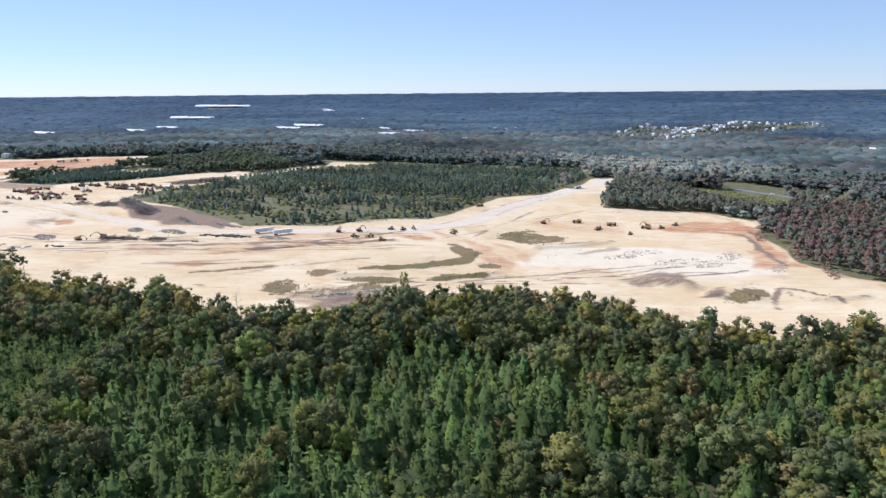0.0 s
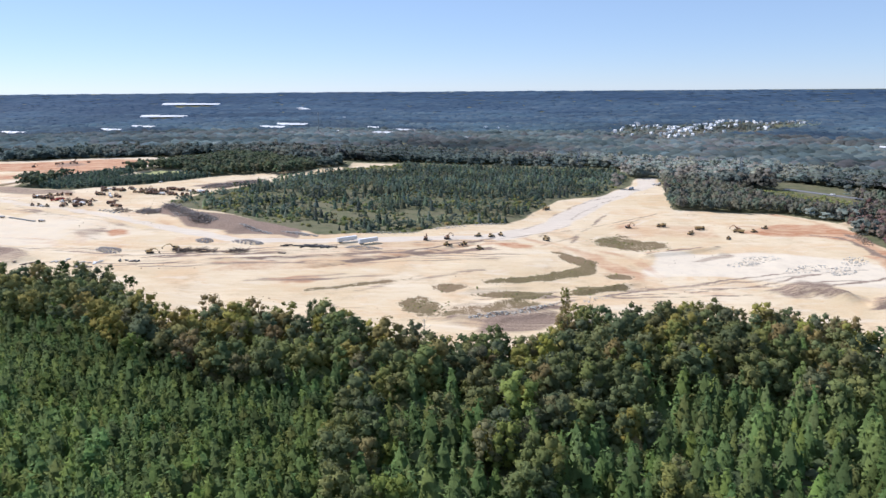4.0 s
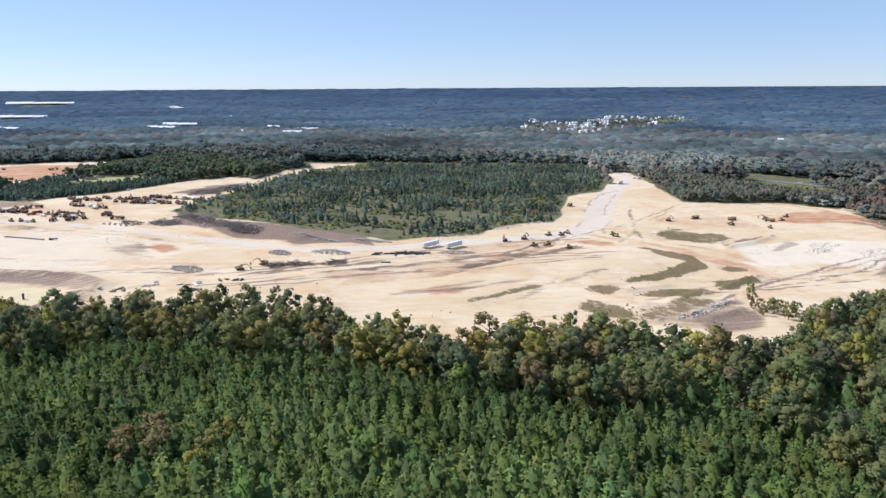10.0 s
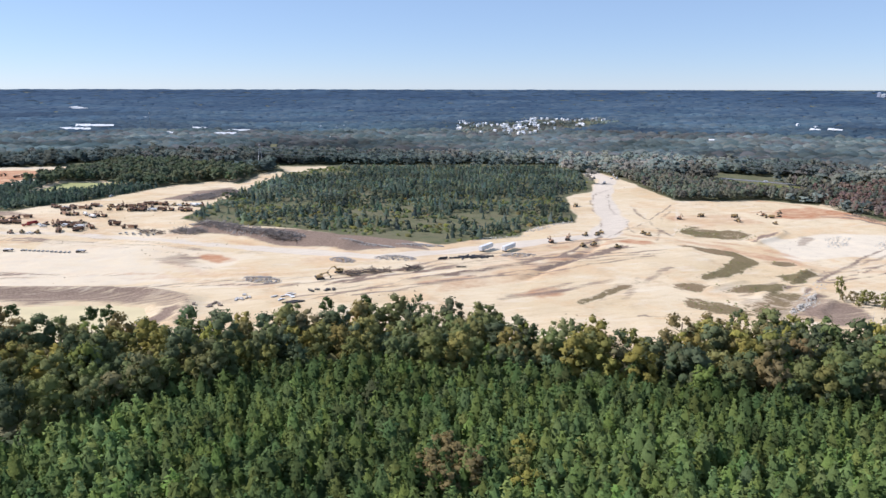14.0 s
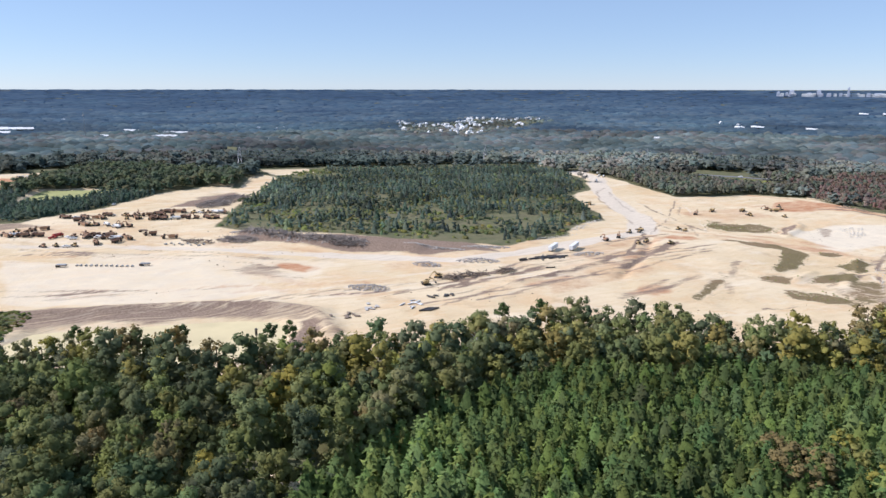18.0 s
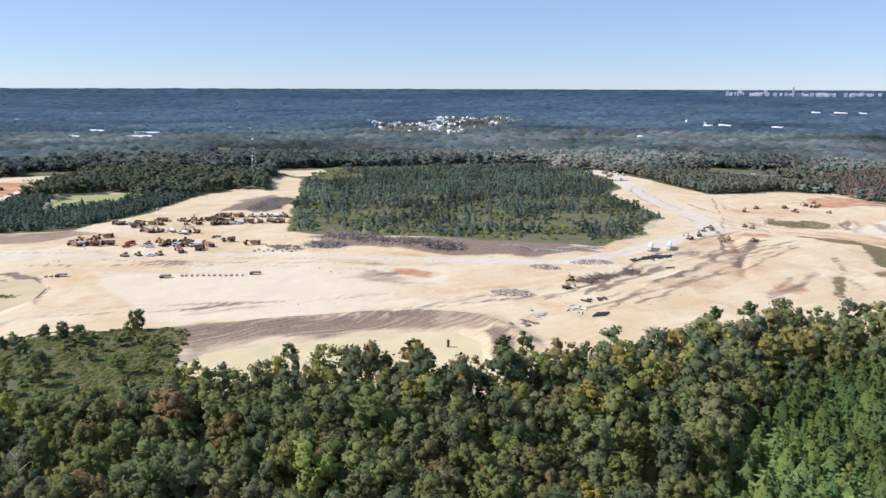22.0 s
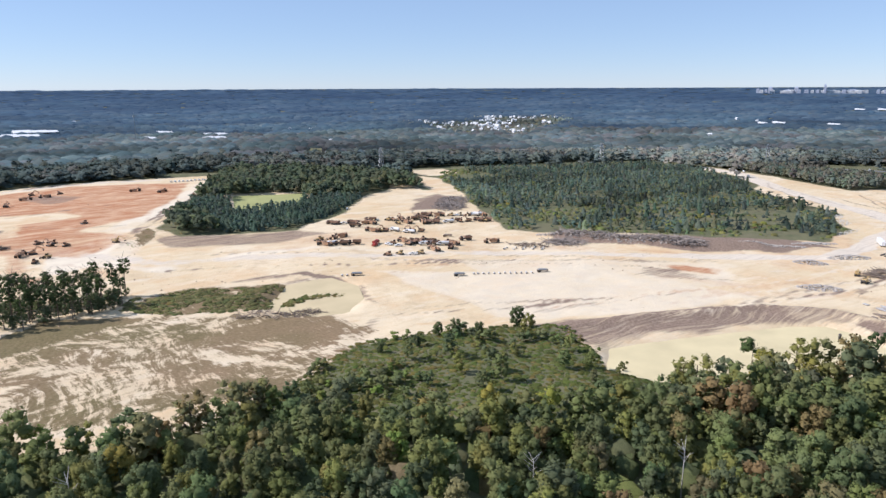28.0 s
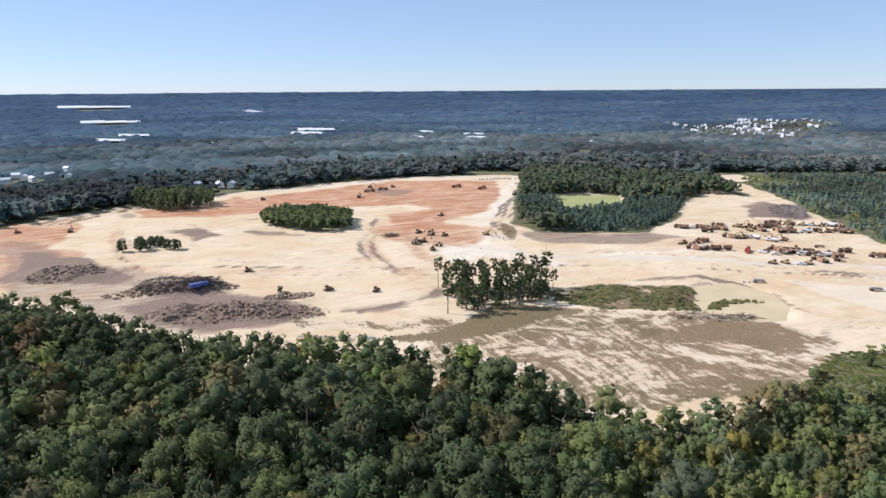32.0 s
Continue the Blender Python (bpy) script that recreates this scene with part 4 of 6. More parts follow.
CORRIDOR = [(544, 659), (334, 925), (170, 1099), (-192, 1154), (-420, 1251)]


GRASS_STRIP = [(280, 872), (327, 845), (384, 800), (385, 715), (330, 690), (305, 735), (285, 800)]
PUBLIC_ROAD = [(352, 850), (392, 781), (402, 760), (419, 744), (433, 721), (470, 660)]
FLIGHT = [(0, 0), (-170, 69), (-250, 92), (-370, 143), (-480, 215), (-560, 290), (-660, 362), (-787, 417)]


def near_side(x, y):
    """The woodland on the flight's side of the site."""
    edge = np.interp(x, *WOOD_EDGE)
    m = (y < edge + 60) & (x < 0.66 * y + 25) & (x > -803 - 0.2 * (y - 417)) & (ahead_of_path(x, y) > 60)
    m &= inside(x, y, WOOD_PATH) < -1
    return m & (near_line(x, y, FLIGHT) > np.where(x > -330, 80, 112)) & (inside(x, y, SITE) < -2) & (inside(x, y, SHRUBS) < 0)


def part(name, me, parent, label=""):
    ob = new(name, me)
    ob.parent = parent
    return tagged(ob, label) if label else ob


def empty(name, x, y, turn=0.0, size=1.0, sink=0.0):
    ob = new(name)
    ob.empty_display_size = 0.5
    ob.matrix_basis = pose(x, y, stand(x, y) - sink, 0, 0, turn) @ Matrix.Diagonal((size, size, size, 1))
    return ob


class TreeKind:
    """Trees that stand singly: a trunk and a crown each, from a few shared meshes of unit height."""

    def __init__(self, crowns, stem, material, palette, label, group, name="tree"):
        self.crowns = [[mesh_of("crown", v, f, material, {"tint": np.tile(c, (len(v), 1))}, True, n) for c in palette] for v, f, n in crowns]
        self.stem = mesh_of("trunk", stem[0], stem[1], BARK)
        self.label, self.group, self.name = label, group, name

    def add(self, x, y, tall, wide=1.0, weights=None, label=None):
        ob = new(self.name)
        ob.matrix_basis = pose(x, y, stand(x, y) - 0.15, 0, 0, RNG.random() * 360) @ Matrix.Diagonal((tall * wide, tall * wide, tall, 1))
        shape = self.crowns[RNG.integers(len(self.crowns))]
        w = np.array(weights or [1] * len(shape), float)
        part("trunk", self.stem, ob)
        part("crown", shape[RNG.choice(len(shape), p=w / w.sum())], ob)
        return tagged(ob, label or self.label, "tree", self.group)


def calm(template, lift):
    """The template with its shading normals turned upwards, as far canopies look."""
    v, f, n = template
    n = n + np.array([0, 0, lift])
    return v, f, n / np.linalg.norm(n, axis=1)[:, None]


HARD = [calm(puff_crown(s, 13, 180, 0.044, 0.08, 0.19, (0.075, 0.135), spread=1.75), 0.1) for s in (1, 2, 3, 4, 5, 6, 7)]
LUSH = [calm(puff_crown(s, 17, 320, 0.034, 0.12, 0.2, (0.065, 0.125), spread=1.6), 0.1) for s in (8, 9, 10, 21, 22, 23)]
YOUNG = [calm(pine_crown(s, 88, 0.047, 0.06, 0.2, 6, 4, 0.7), 0.4) for s in (11, 12, 13, 14)]
SMALL_PINE = [calm(pine_crown(s, 16, 0.12, 0.04, 0.24, 5, 3), 0.5) for s in (31, 32, 33)]
ROUND_PINE = [calm(puff_crown(s, 3, 12, 0.13, 0.02, 0.16, (0.12, 0.18), core=0.7, spread=1.6), 0.4) for s in (34, 35, 36)]
MID = [calm(puff_crown(s, 4, 20, 0.13, 0.08, 0.17, (0.14, 0.2), core=0.85, spread=1.6), 0.6) for s in (41, 42, 43, 44)]
FAR = [calm(merge([dome(5, 2, s, 0.35), leaf_cards((np.random.default_rng(s).random((5, 3)) - 0.5) * 0.7 + np.array([0, 0, 0.6]), np.tile((0, 0, 1.0), (5, 1)), 0.24, np.random.default_rng(s))]), 0.8) for s in (51, 52, 53, 54)]
DISTANT = [calm(dome(6, 2, s, 0.4), 1.6) for s in (55, 56, 57, 58)]
BLOB = [calm(dome(4, 2, s, 0.3), 2.5) for s in (61, 62, 63)]
HEAD = [puff_crown(s, 16, 260, 0.028, 0.44, 0.11, (0.036, 0.068), 0.75, 0.7, 1.75) for s in (71, 72, 73, 74)]
TALL = [calm(puff_crown(s, 19, 500, 0.026, 0.14, 0.2, (0.06, 0.12), spread=1.5), 0.1) for s in (24, 25, 26, 27)]
G_WEIGHTS = [7, 5, 4.5, 2.2, 0.4, 0.6, 0.9, 0.6]
edge_tree = TreeKind([calm(puff_crown(s, 22, 320, 0.034, 0.05, 0.2, (0.055, 0.11), core=0.7, spread=1.85), 0.15) for s in (81, 82, 83, 84, 85)], trunk(0.3, 0.018, 5, 3), LEAF, GREENS, "broadleaf tree with green and yellowing leaves at the clearing's edge", "broadleaf trees along the edge")
row_pine = TreeKind([calm(pine_crown(s, 96, 0.046, 0.06, 0.2, 6, 4, 0.7), 0.4) for s in (91, 92, 93)], trunk(0.2, 0.014, 0, 4, 0.9), NEEDLE, PINES, "young green plantation pine in a dense stand", "plantation pines", "pine_tree")
tall_pine = TreeKind(HEAD, trunk(0.5, 0.0125, 7, 5, 0.95), NEEDLE, [(0.58, 0.58, 0.66), (0.7, 0.68, 0.68)], "tall pine with bare trunk and open dark head", "tall pines in the sand", "pine_tree")
full_tree = TreeKind([calm(puff_crown(s, 30, 560, 0.032, 0.02, 0.3, (0.09, 0.15), spread=1.8), 0.1) for s in (111, 112)], trunk(0.15, 0.02, 5, 8), LEAF, SHADE_DARK_TINTS, "single dark green tree leafy to the ground", "single trees")
edge_pine = TreeKind([puff_crown(s, 10, 240, 0.034, 0.5, 0.14, (0.06, 0.11), 0.75, 0.75) for s in (101, 102)], trunk(0.4, 0.012, 5, 6, 0.9), NEEDLE, [(0.58, 0.6, 0.66), (0.72, 0.72, 0.7)], "tall pine rising over the broadleaf wood", "tall pines over the wood", "pine_tree")

# plantation and mixed pines on the flight's side
x, y = spots(-940, 60, 330, 860, 3.25, lambda x, y: near_side(x, y) & (inside(x, y, PLANTATION) > 0))
single = (ahead_of_path(x, y) > 150) & (ahead_of_path(x, y) < 160)
stuff("plantation_pines", "dense green rows of young plantation pines", "pine trees", wood(x[~single], y[~single], YOUNG, 9.5, PINES, [5, 3, 4], 0.2, 1.95, 0.4), NEEDLE)
for px, py in zip(x[single][:260], y[single][:260]):
    row_pine.add(px, py, 9.5 * (1 + 0.12 * RNG.normal()), 1.6)
x, y = spots(-150, 20, 330, 420, 5.5, lambda x, y: near_side(x, y) & (inside(x, y, PLANTATION) <= 0) & (x > -150) & (fbm(x, y, 38, 61) > 0.0) & (inside(x, y, SITE) < -40))
stuff("mixed_pines", "dark green middle-aged pines in mixed woodland", "pine trees", wood(x, y, YOUNG, 12.0, PINES, [4, 4, 2], 0.28, 1.6, 0.3), NEEDLE)

# broadleaf wood on the flight's side
x, y = spots(-960, 20, 330, 860, 6.2, lambda x, y: near_side(x, y) & (inside(x, y, PLANTATION) <= 2) & ((x < -150) | (fbm(x, y, 38, 61) < 0.06) | (inside(x, y, SITE) > -40)))
d = inside(x, y, SITE)
kept = (RNG.random(len(x)) < np.where(x < -545, 0.66, 0.8)) | (d > -14)
x, y, d = x[kept], y[kept], d[kept]
single = (d > -11) & (RNG.random(len(x)) < 150 / max(150, (d > -11).sum()))
west = x < -690 + 70 * fbm(x, y, 40, 63)
dark_weights = [3, 0, 9, 0.4, 0.1, 0.5, 0.3, 0.3]
near = near_line(x, y, FLIGHT) < 185


def grove(m, palette, weights):
    """Broadleaf trees at the marked places, with finer leaves along the flight."""
    tall, big = stature(x, y), near & (x < -625)
    a, b = m & near & ~big, m & ~near
    high = wood(x[m & big], y[m & big], TALL, tall[m & big], palette, weights, 0.17, 0.97) if (m & big).any() else []
    return high + wood(x[a], y[a], LUSH, tall[a], palette, weights, 0.17, 1.1) + wood(x[b], y[b], HARD, tall[b], palette, weights, 0.17, 1.1)


# Western crowns: their shaded look comes from the darkened tints.
stuff("shade_tinted_wood", "dark green broadleaf woodland with few autumn crowns", "trees", grove(west & ~single, SHADE_DARK_TINTS, [5, 5, 3, 0.6, 0.6, 1.5]), LEAF)
single_all, single = single, single | west
fading = ~single & (d > -34) & (x > -470)
stuff("broadleaf_wood", "green broadleaf woodland with early autumn yellow and russet crowns", "trees", grove(~single & ~fading, GREENS, G_WEIGHTS), LEAF)
stuff("autumn_edge", "olive, yellowing and brown trees along the clearing", "trees", grove(fading, AUTUMN, A_WEIGHTS), LEAF)
for px, py in list(zip(x[single_all], y[single_all])):
    edge_tree.add(px, py, float(stature(px, py)) * 0.95 * (1 + 0.22 * RNG.normal()), 1.0 + 0.25 * RNG.random(), dark_weights if px < -690 else [4, 3, 4, 4, 0.8, 3, 2.5, 1])

ux, uy = spots(-960, 20, 330, 860, 6.4, lambda x, y: near_side(x, y) & (inside(x, y, PLANTATION) <= 4) & (inside(x, y, SITE) < -4))
stuff("undergrowth", "dark green saplings and bushes beneath the canopy", "bushes", wood(ux, uy, FAR, 5.5, GREENS, [5, 2, 6, 0.6, 0, 0.6, 0.4, 0.2], 0.3, 1.1), LEAF)

x, y = x[west], y[west]
sets = [scatter(trunk(0.3, 0.012, 3, 9, 0.8), place(x, y), RNG.random(len(x)) * 6.283, np.stack([stature(x, y)] * 2, 1), np.ones((len(x), 3)))]
stuff("wood_trunks", "grey-brown trunks under the broadleaf canopy", "tree trunks", sets, BARK)

# pine island in the middle of the site
x, y = spots(-340, 560, 230, 1150, 5.4, lambda x, y: (inside(x, y, ISLAND) > 2) & (inside(x, y, SIGHT_GAP) < 0) & (fbm(x, y, 30, 71) + 0.22 * RNG.normal(size=x.shape) > 0.14 - 0.6 * smooth(690.0, 900, y + 0.25 * x)))
stuff("island_pines", "open stand of young green pines with scrub between", "pine trees", wood(x, y, SMALL_PINE[:2] + ROUND_PINE, 6.2, DIM_PINES, [5, 4, 2], 0.42, 1.45, 0.4), HAZED_SCRUB_PINE)
x, y = spots(-340, 560, 230, 1150, 6.0, lambda x, y: (inside(x, y, ISLAND) > 0) & (fbm(x, y, 30, 77) > 0.0))
stuff("island_scrub", "olive scrub among the young pines", "bushes", wood(x, y, FAR, 1.8, GREENS, G_WEIGHTS, 0.35, 2.0), LEAF)

# woods behind the site
def before_pond(x, y):
    return (y < 1010 - 0.55 * (x + 420)) & (x > -505)


x, y = spots(-540, 840, -200, 1250, 6.2, lambda x, y: (inside(x, y, MID_WOOD) > 3) & (inside(x, y, GREEN_POND) < -4) & ~before_pond(x, y))
stuff("pond_wood", "dark green woodland round a small pond", "trees", wood(x, y, MID, 12.5, [(0.5, 0.6, 0.75), (0.6, 0.68, 0.78), (0.75, 0.75, 0.8)], [4, 4, 1], 0.2, 1.15), LEAF)
x, y = spots(-540, 840, -200, 1250, 4.2, lambda x, y: (inside(x, y, MID_WOOD) > 1) & (inside(x, y, GREEN_POND) < -5) & before_pond(x, y))
stuff("pond_pines", "belt of young green pines before a small pond", "pine trees", wood(x, y, SMALL_PINE + ROUND_PINE, 6.5, [(0.8, 0.86, 0.84), (0.62, 0.72, 0.78)], [4, 4], 0.2, 1.5), HAZED_SCRUB_PINE)
x, y = spots(160, 650, 430, 925, 5.6, lambda x, y: (inside(x, y, GREY_WOOD) > -3) & (inside(x, y, GRASS_STRIP) < 0))
stuff("grey_wood", "thin grey-brown half-bare woodland", "trees", wood(x, y, MID, 12.5, [(0.77, 0.7, 0.55), (0.88, 0.76, 0.6), (0.63, 0.67, 0.55)], [3, 2, 3], 0.15, 0.95), HAZED_LEAF)
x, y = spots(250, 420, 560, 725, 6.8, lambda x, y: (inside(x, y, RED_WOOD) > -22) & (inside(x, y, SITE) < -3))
stuff("russet_wood", "russet and purple-brown autumn woodland", "trees", wood(x, y, MID, 11.0, [(1.02, 0.64, 0.56), (0.86, 0.63, 0.54), (0.64, 0.66, 0.52)], [3.5, 2.5, 2.5], 0.15, 0.95), HAZED_LEAF)
x, y = spots(-740, 930, -640, 1040, 3.6, lambda x, y: inside(x, y, GROVE) > 0)
stuff("grove", "compact round-topped grove of young green trees in bare sand", "trees", wood(x, y, MID, 10.0, SHADE_DARK_TINTS, [5, 1, 6, 0, 0, 3], 0.12, 0.95), LEAF)
for px, py in zip(*spots(-820, 1080, -750, 1140, 8.0, lambda x, y: inside(x, y, FAR_CLUMP) > 0)):
    edge_tree.add(px, py, 17 * (1 + 0.12 * RNG.normal()), 1.25, [3, 0, 6, 0, 0, 0, 0, 0], "large dark green tree in a clump beside the clearing")

FENCED = (GRASS_STRIP, SIGHT_GAP, SITE, ISLAND, MID_WOOD, GREY_WOOD, RED_WOOD, FAR_CLUMP, *SANDPATCHES)
HAMLET = [(663, 2276), (544, 2048), (446, 1857), (420, 1744), (572, 1834), (498, 1679), (476, 1632), (767, 1831), (1070, 2028), (1157, 2175), (1016, 2184), (959, 2277), (778, 2127), (631, 2106)]


SHEDS = [(-1040, 3545, 5, 300, 60, 16), (-940, 2790, 5, 190, 40, 13), (-905, 2170, -10, 80, 30, 9), (-460, 2225, 5, 85, 35, 11), (-415, 2335, 0, 110, 40, 11),
         (-244, 1999, 0, 26, 18, 8), (-130, 1930, 30, 70, 30, 10), (-860, 2310, 0, 80, 30, 9), (-75, 2075, 20, 75, 22, 10), (1400, 1475, -60, 40, 22, 9)]
SHEDS += [(1440, 1330, -60, 48, 14, 7), (2125, 1560, -64, 36, 20, 9), (2160, 1490, -64, 50, 20, 9), (2185, 1425, -64, 30, 16, 9), (64, 1761, 20, 50, 10, 6), (-160, 2180, 0, 40, 20, 9), (-1130, 2085, 0, 70, 25, 10),
          (-487, 3216, 30, 30, 90, 14), (1354, 1500, -60, 30, 20, 9)]
HOMES = [(-969, 1393), (-940, 1392), (-970, 1467), (-955, 1430), (-920, 1539), (-737, 1224), (-725, 1219), (-905, 1420), (-985, 1410), (-930, 1450), (-760, 1232), (803, 1320)]


def open_land(x, y):
    """Woodland behind and beside the site, within the sweep of the view."""
    a = np.degrees(np.arctan2(x + 400, y - 200))
    m = (a > -44) & (a < 79) & (near_line(x, y, CORRIDOR) > 24) & (near_line(x, y, PUBLIC_ROAD) > 13) & ((y > 560) | (x > 330)) & ((y > 800) | (x > 220))
    for poly in FENCED:
        m &= inside(x, y, poly) < -3
    for bx, by, *rest in SHEDS:
        r = math.hypot(bx + 400, by - 200)
        m &= near_line(x, y, [(bx, by), (bx - 0.012 * (bx + 400), by - 0.012 * (by - 200))]) > 8 + 0.3 * rest[1]
    for bx, by in HOMES:
        m &= near_line(x, y, [(bx, by), (bx - 0.045 * (bx + 700), by - 0.045 * (by - 400))]) > 13
    return m & (inside(x, y, FAR_BASIN) < -6)


def ring(x, y, low, high):
    r = np.hypot(x + 400, y - 200)
    return (r >= low) & (r < high)


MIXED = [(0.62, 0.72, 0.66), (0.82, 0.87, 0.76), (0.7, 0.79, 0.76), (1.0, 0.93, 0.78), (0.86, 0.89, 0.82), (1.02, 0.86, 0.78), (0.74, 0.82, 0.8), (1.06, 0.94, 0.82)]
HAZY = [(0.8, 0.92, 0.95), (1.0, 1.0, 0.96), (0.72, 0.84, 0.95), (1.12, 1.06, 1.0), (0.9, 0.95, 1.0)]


def northwest_tint(x, y):
    """A darker, bluer tint for all woods towards the north-west."""
    a = np.degrees(np.arctan2(x + 400, y - 200))
    share = np.interp(a, [-45, -20, 0, 25], [0.85, 0.8, 0.35, 0.0])[:, None]
    return 1 + share * (np.array([0.5, 0.64, 0.72]) - 1)


def land_tints(x, y, palette, seed):
    """Tints that come in patches of woodland, as well as tree by tree."""
    patch = fbm(x, y, 160, seed) + 0.14 * RNG.normal(size=len(x))
    i = np.clip(((patch + 0.55) / 1.1 * len(palette)).astype(int), 0, len(palette) - 1)
    return np.array(palette)[i] * (1 + 0.15 * RNG.normal(size=(len(x), 1))) * (1 + 1.1 * fbm(x, y * 1.8, 300, seed + 7))[:, None] * northwest_tint(x, y)


def far_wood(x, y, templates, tall, wide, palette, seed, vary=0.25):
    deal, n, sets = RNG.integers(0, len(templates), len(x)), len(x), []
    h = tall * (1 + vary * RNG.normal(size=n)).clip(0.45, 1.7)
    w = wide * (0.75 + 0.5 * RNG.random(n))
    t = land_tints(x, y, palette, seed).clip(0.25, 3)
    p = np.stack([x, y, lay(x, y) - 0.5], 1)
    for k, tpl in enumerate(templates):
        m = deal == k
        sets.append(scatter(tpl, p[m], RNG.random(m.sum()) * 6.283, np.stack([w[m], h[m]], 1), t[m]))
    return sets


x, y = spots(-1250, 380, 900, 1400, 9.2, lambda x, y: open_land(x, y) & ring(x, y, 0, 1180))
stuff("mid_woodland", "mixed green and grey-brown woodland behind the clearing", "trees", far_wood(x, y, [calm(t, 0.9) for t in MID], 13, 27, MIXED, 81, 0.3), HAZED_LEAF)
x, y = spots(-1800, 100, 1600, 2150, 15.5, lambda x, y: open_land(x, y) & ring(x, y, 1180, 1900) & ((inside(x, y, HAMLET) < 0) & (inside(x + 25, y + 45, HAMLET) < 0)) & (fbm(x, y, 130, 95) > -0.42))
stuff("far_woodland", "unbroken green and russet woodland in the distance", "trees", far_wood(x, y, DISTANT, 9, 26, MIXED, 81, 0.3), HAZED_FAR_LEAF)
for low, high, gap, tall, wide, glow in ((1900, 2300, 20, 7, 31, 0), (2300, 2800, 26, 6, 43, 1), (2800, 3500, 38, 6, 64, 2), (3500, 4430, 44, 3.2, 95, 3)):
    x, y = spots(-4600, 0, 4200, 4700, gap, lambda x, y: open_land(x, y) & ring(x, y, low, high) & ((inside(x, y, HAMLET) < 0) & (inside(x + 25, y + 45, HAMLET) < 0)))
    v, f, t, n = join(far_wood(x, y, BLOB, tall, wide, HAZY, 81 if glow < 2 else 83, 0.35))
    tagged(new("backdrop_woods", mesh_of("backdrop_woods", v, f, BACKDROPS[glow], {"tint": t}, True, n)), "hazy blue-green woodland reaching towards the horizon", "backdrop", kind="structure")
x, y = spots(-1250, -260, 420, 700, 11.0, lambda x, y: (near_line(x, y, FLIGHT) < np.where(x > -330, 84, 116)) | ((ahead_of_path(x, y) < 62) & (ahead_of_path(x, y) > -200)))
stuff("wood_below", "green woodland below and behind the flight", "trees", wood(x, y, FAR, 13, SHADE_DARK_TINTS, [5, 5, 3, 0.6, 0.6, 1.5], 0.2, 1.0), LEAF)

x, y = spots(270, 680, 400, 880, 3.6, lambda x, y: (inside(x, y, GRASS_STRIP) > 0) & (fbm(x, y, 20, 45) > -0.25))
stuff("corridor_grass", "rough olive grass and brambles under the power line", "grass", wood(x, y, FAR, 0.8, [(1.2, 1.25, 0.8), (1.5, 1.4, 0.9), (0.9, 1.0, 0.75)], [4, 3, 3], 0.5, 3.6), LEAF)

# single trees that stand out
full_tree.add(-481, 591, 10.5, 1.0, [3, 3, 2, 0, 0, 0], "single dark green tree leafy to the ground beside bare sand")
for px, py, h, w in ((-146, 355, 17, 0.7), (-261, 426, 17, 0.8)):
    edge_tree.add(px, py, h, w, [4, 1, 3, 0, 0, 0, 0, 0], "single dark green tree standing clear of the wood")
for px, py, h in ((-508, 599, 7.5), (-503, 590, 6.5), (-514, 603, 6), (-530, 596, 5.5), (-545, 600, 5), (-738, 780, 4.5)):
    full_tree.add(px, py, h * 1.1, 0.85, [3, 4, 0, 0, 0, 0], "small dark green conifer in rough grass")
for px, py, h in ((-10, 415, 15), (-11, 406, 8), (-7, 402, 9.5), (-4, 399, 8), (-1, 394, 9), (2, 390, 7.5), (-8, 391, 9), (1, 384, 8), (5, 387, 9), (-16, 400, 6), (-5, 407, 7), (-12, 411, 5), (-3, 386, 7), (5, 379, 8), (9, 374, 9), (12, 382, 8), (16, 376, 9)):
    edge_tree.add(px - 10, py - 17, h, 0.8 if h > 12 else 1.5, [2, 1, 1, 2, 0, 1, 1, 0], "slender thin-leaved tree at the clearing's edge")
for px, py in zip(*spots(-665, 712, -598, 768, 7.0, lambda x, y: inside(x, y, PINE_CLUMP) > -2)):
    tall_pine.add(px, py, 17.2 * (1 + 0.11 * RNG.normal()), 0.95 + 0.25 * RNG.random())
for px, py in zip(*spots(-665, 712, -598, 768, 5.2, lambda x, y: inside(x, y, PINE_CLUMP) > 0)):
    edge_tree.add(px, py, 5.6 * (1 + 0.35 * RNG.normal()), 1.6, [1, 0, 6, 0, 0, 0, 0, 0], "dark green undergrowth tree beneath tall pines")
for px, py in zip(*spots(-822, 915, -782, 958, 7.0, lambda x, y: inside(x, y, [(-820, 922), (-786, 918), (-790, 950)]) > -2)):
    full_tree.add(px, py, 7.0 * (1 + 0.2 * RNG.normal()), 1.1, [2, 4, 1, 0, 0, 0], "small dark green tree in a clump on bare sand")
tall_pine.add(-669, 720, 16.5, 1.6)
for px, py in ((-304, 303), (-311, 300), (-302, 294), (-297, 301), (-308, 293), (-300, 307)):
    edge_tree.add(px, py, 13.5, 1.45, [0, 0, 0, 0, 0, 1, 0, 0], "brown-leaved dying tree among plantation pines")
for px, py in ((-289, 292), (-283, 298), (-291, 284)):
    edge_tree.add(px, py, 12.5, 1.4, [0, 0, 0, 1, 2, 0, 0, 0], "yellowing tree among plantation pines")
for px, py, h in ((-385, 452, 18), (-392, 458, 17), (-452, 500, 17), (-300, 434, 17), (-285, 428, 18), (-239, 400, 16), (-420, 474, 18)):
    edge_pine.add(px, py, h, 0.95)
snag_mesh = mesh_of("trunk", *trunk(0.35, 0.013, 9, 14, 0.95)[:2], PALE_BARK)
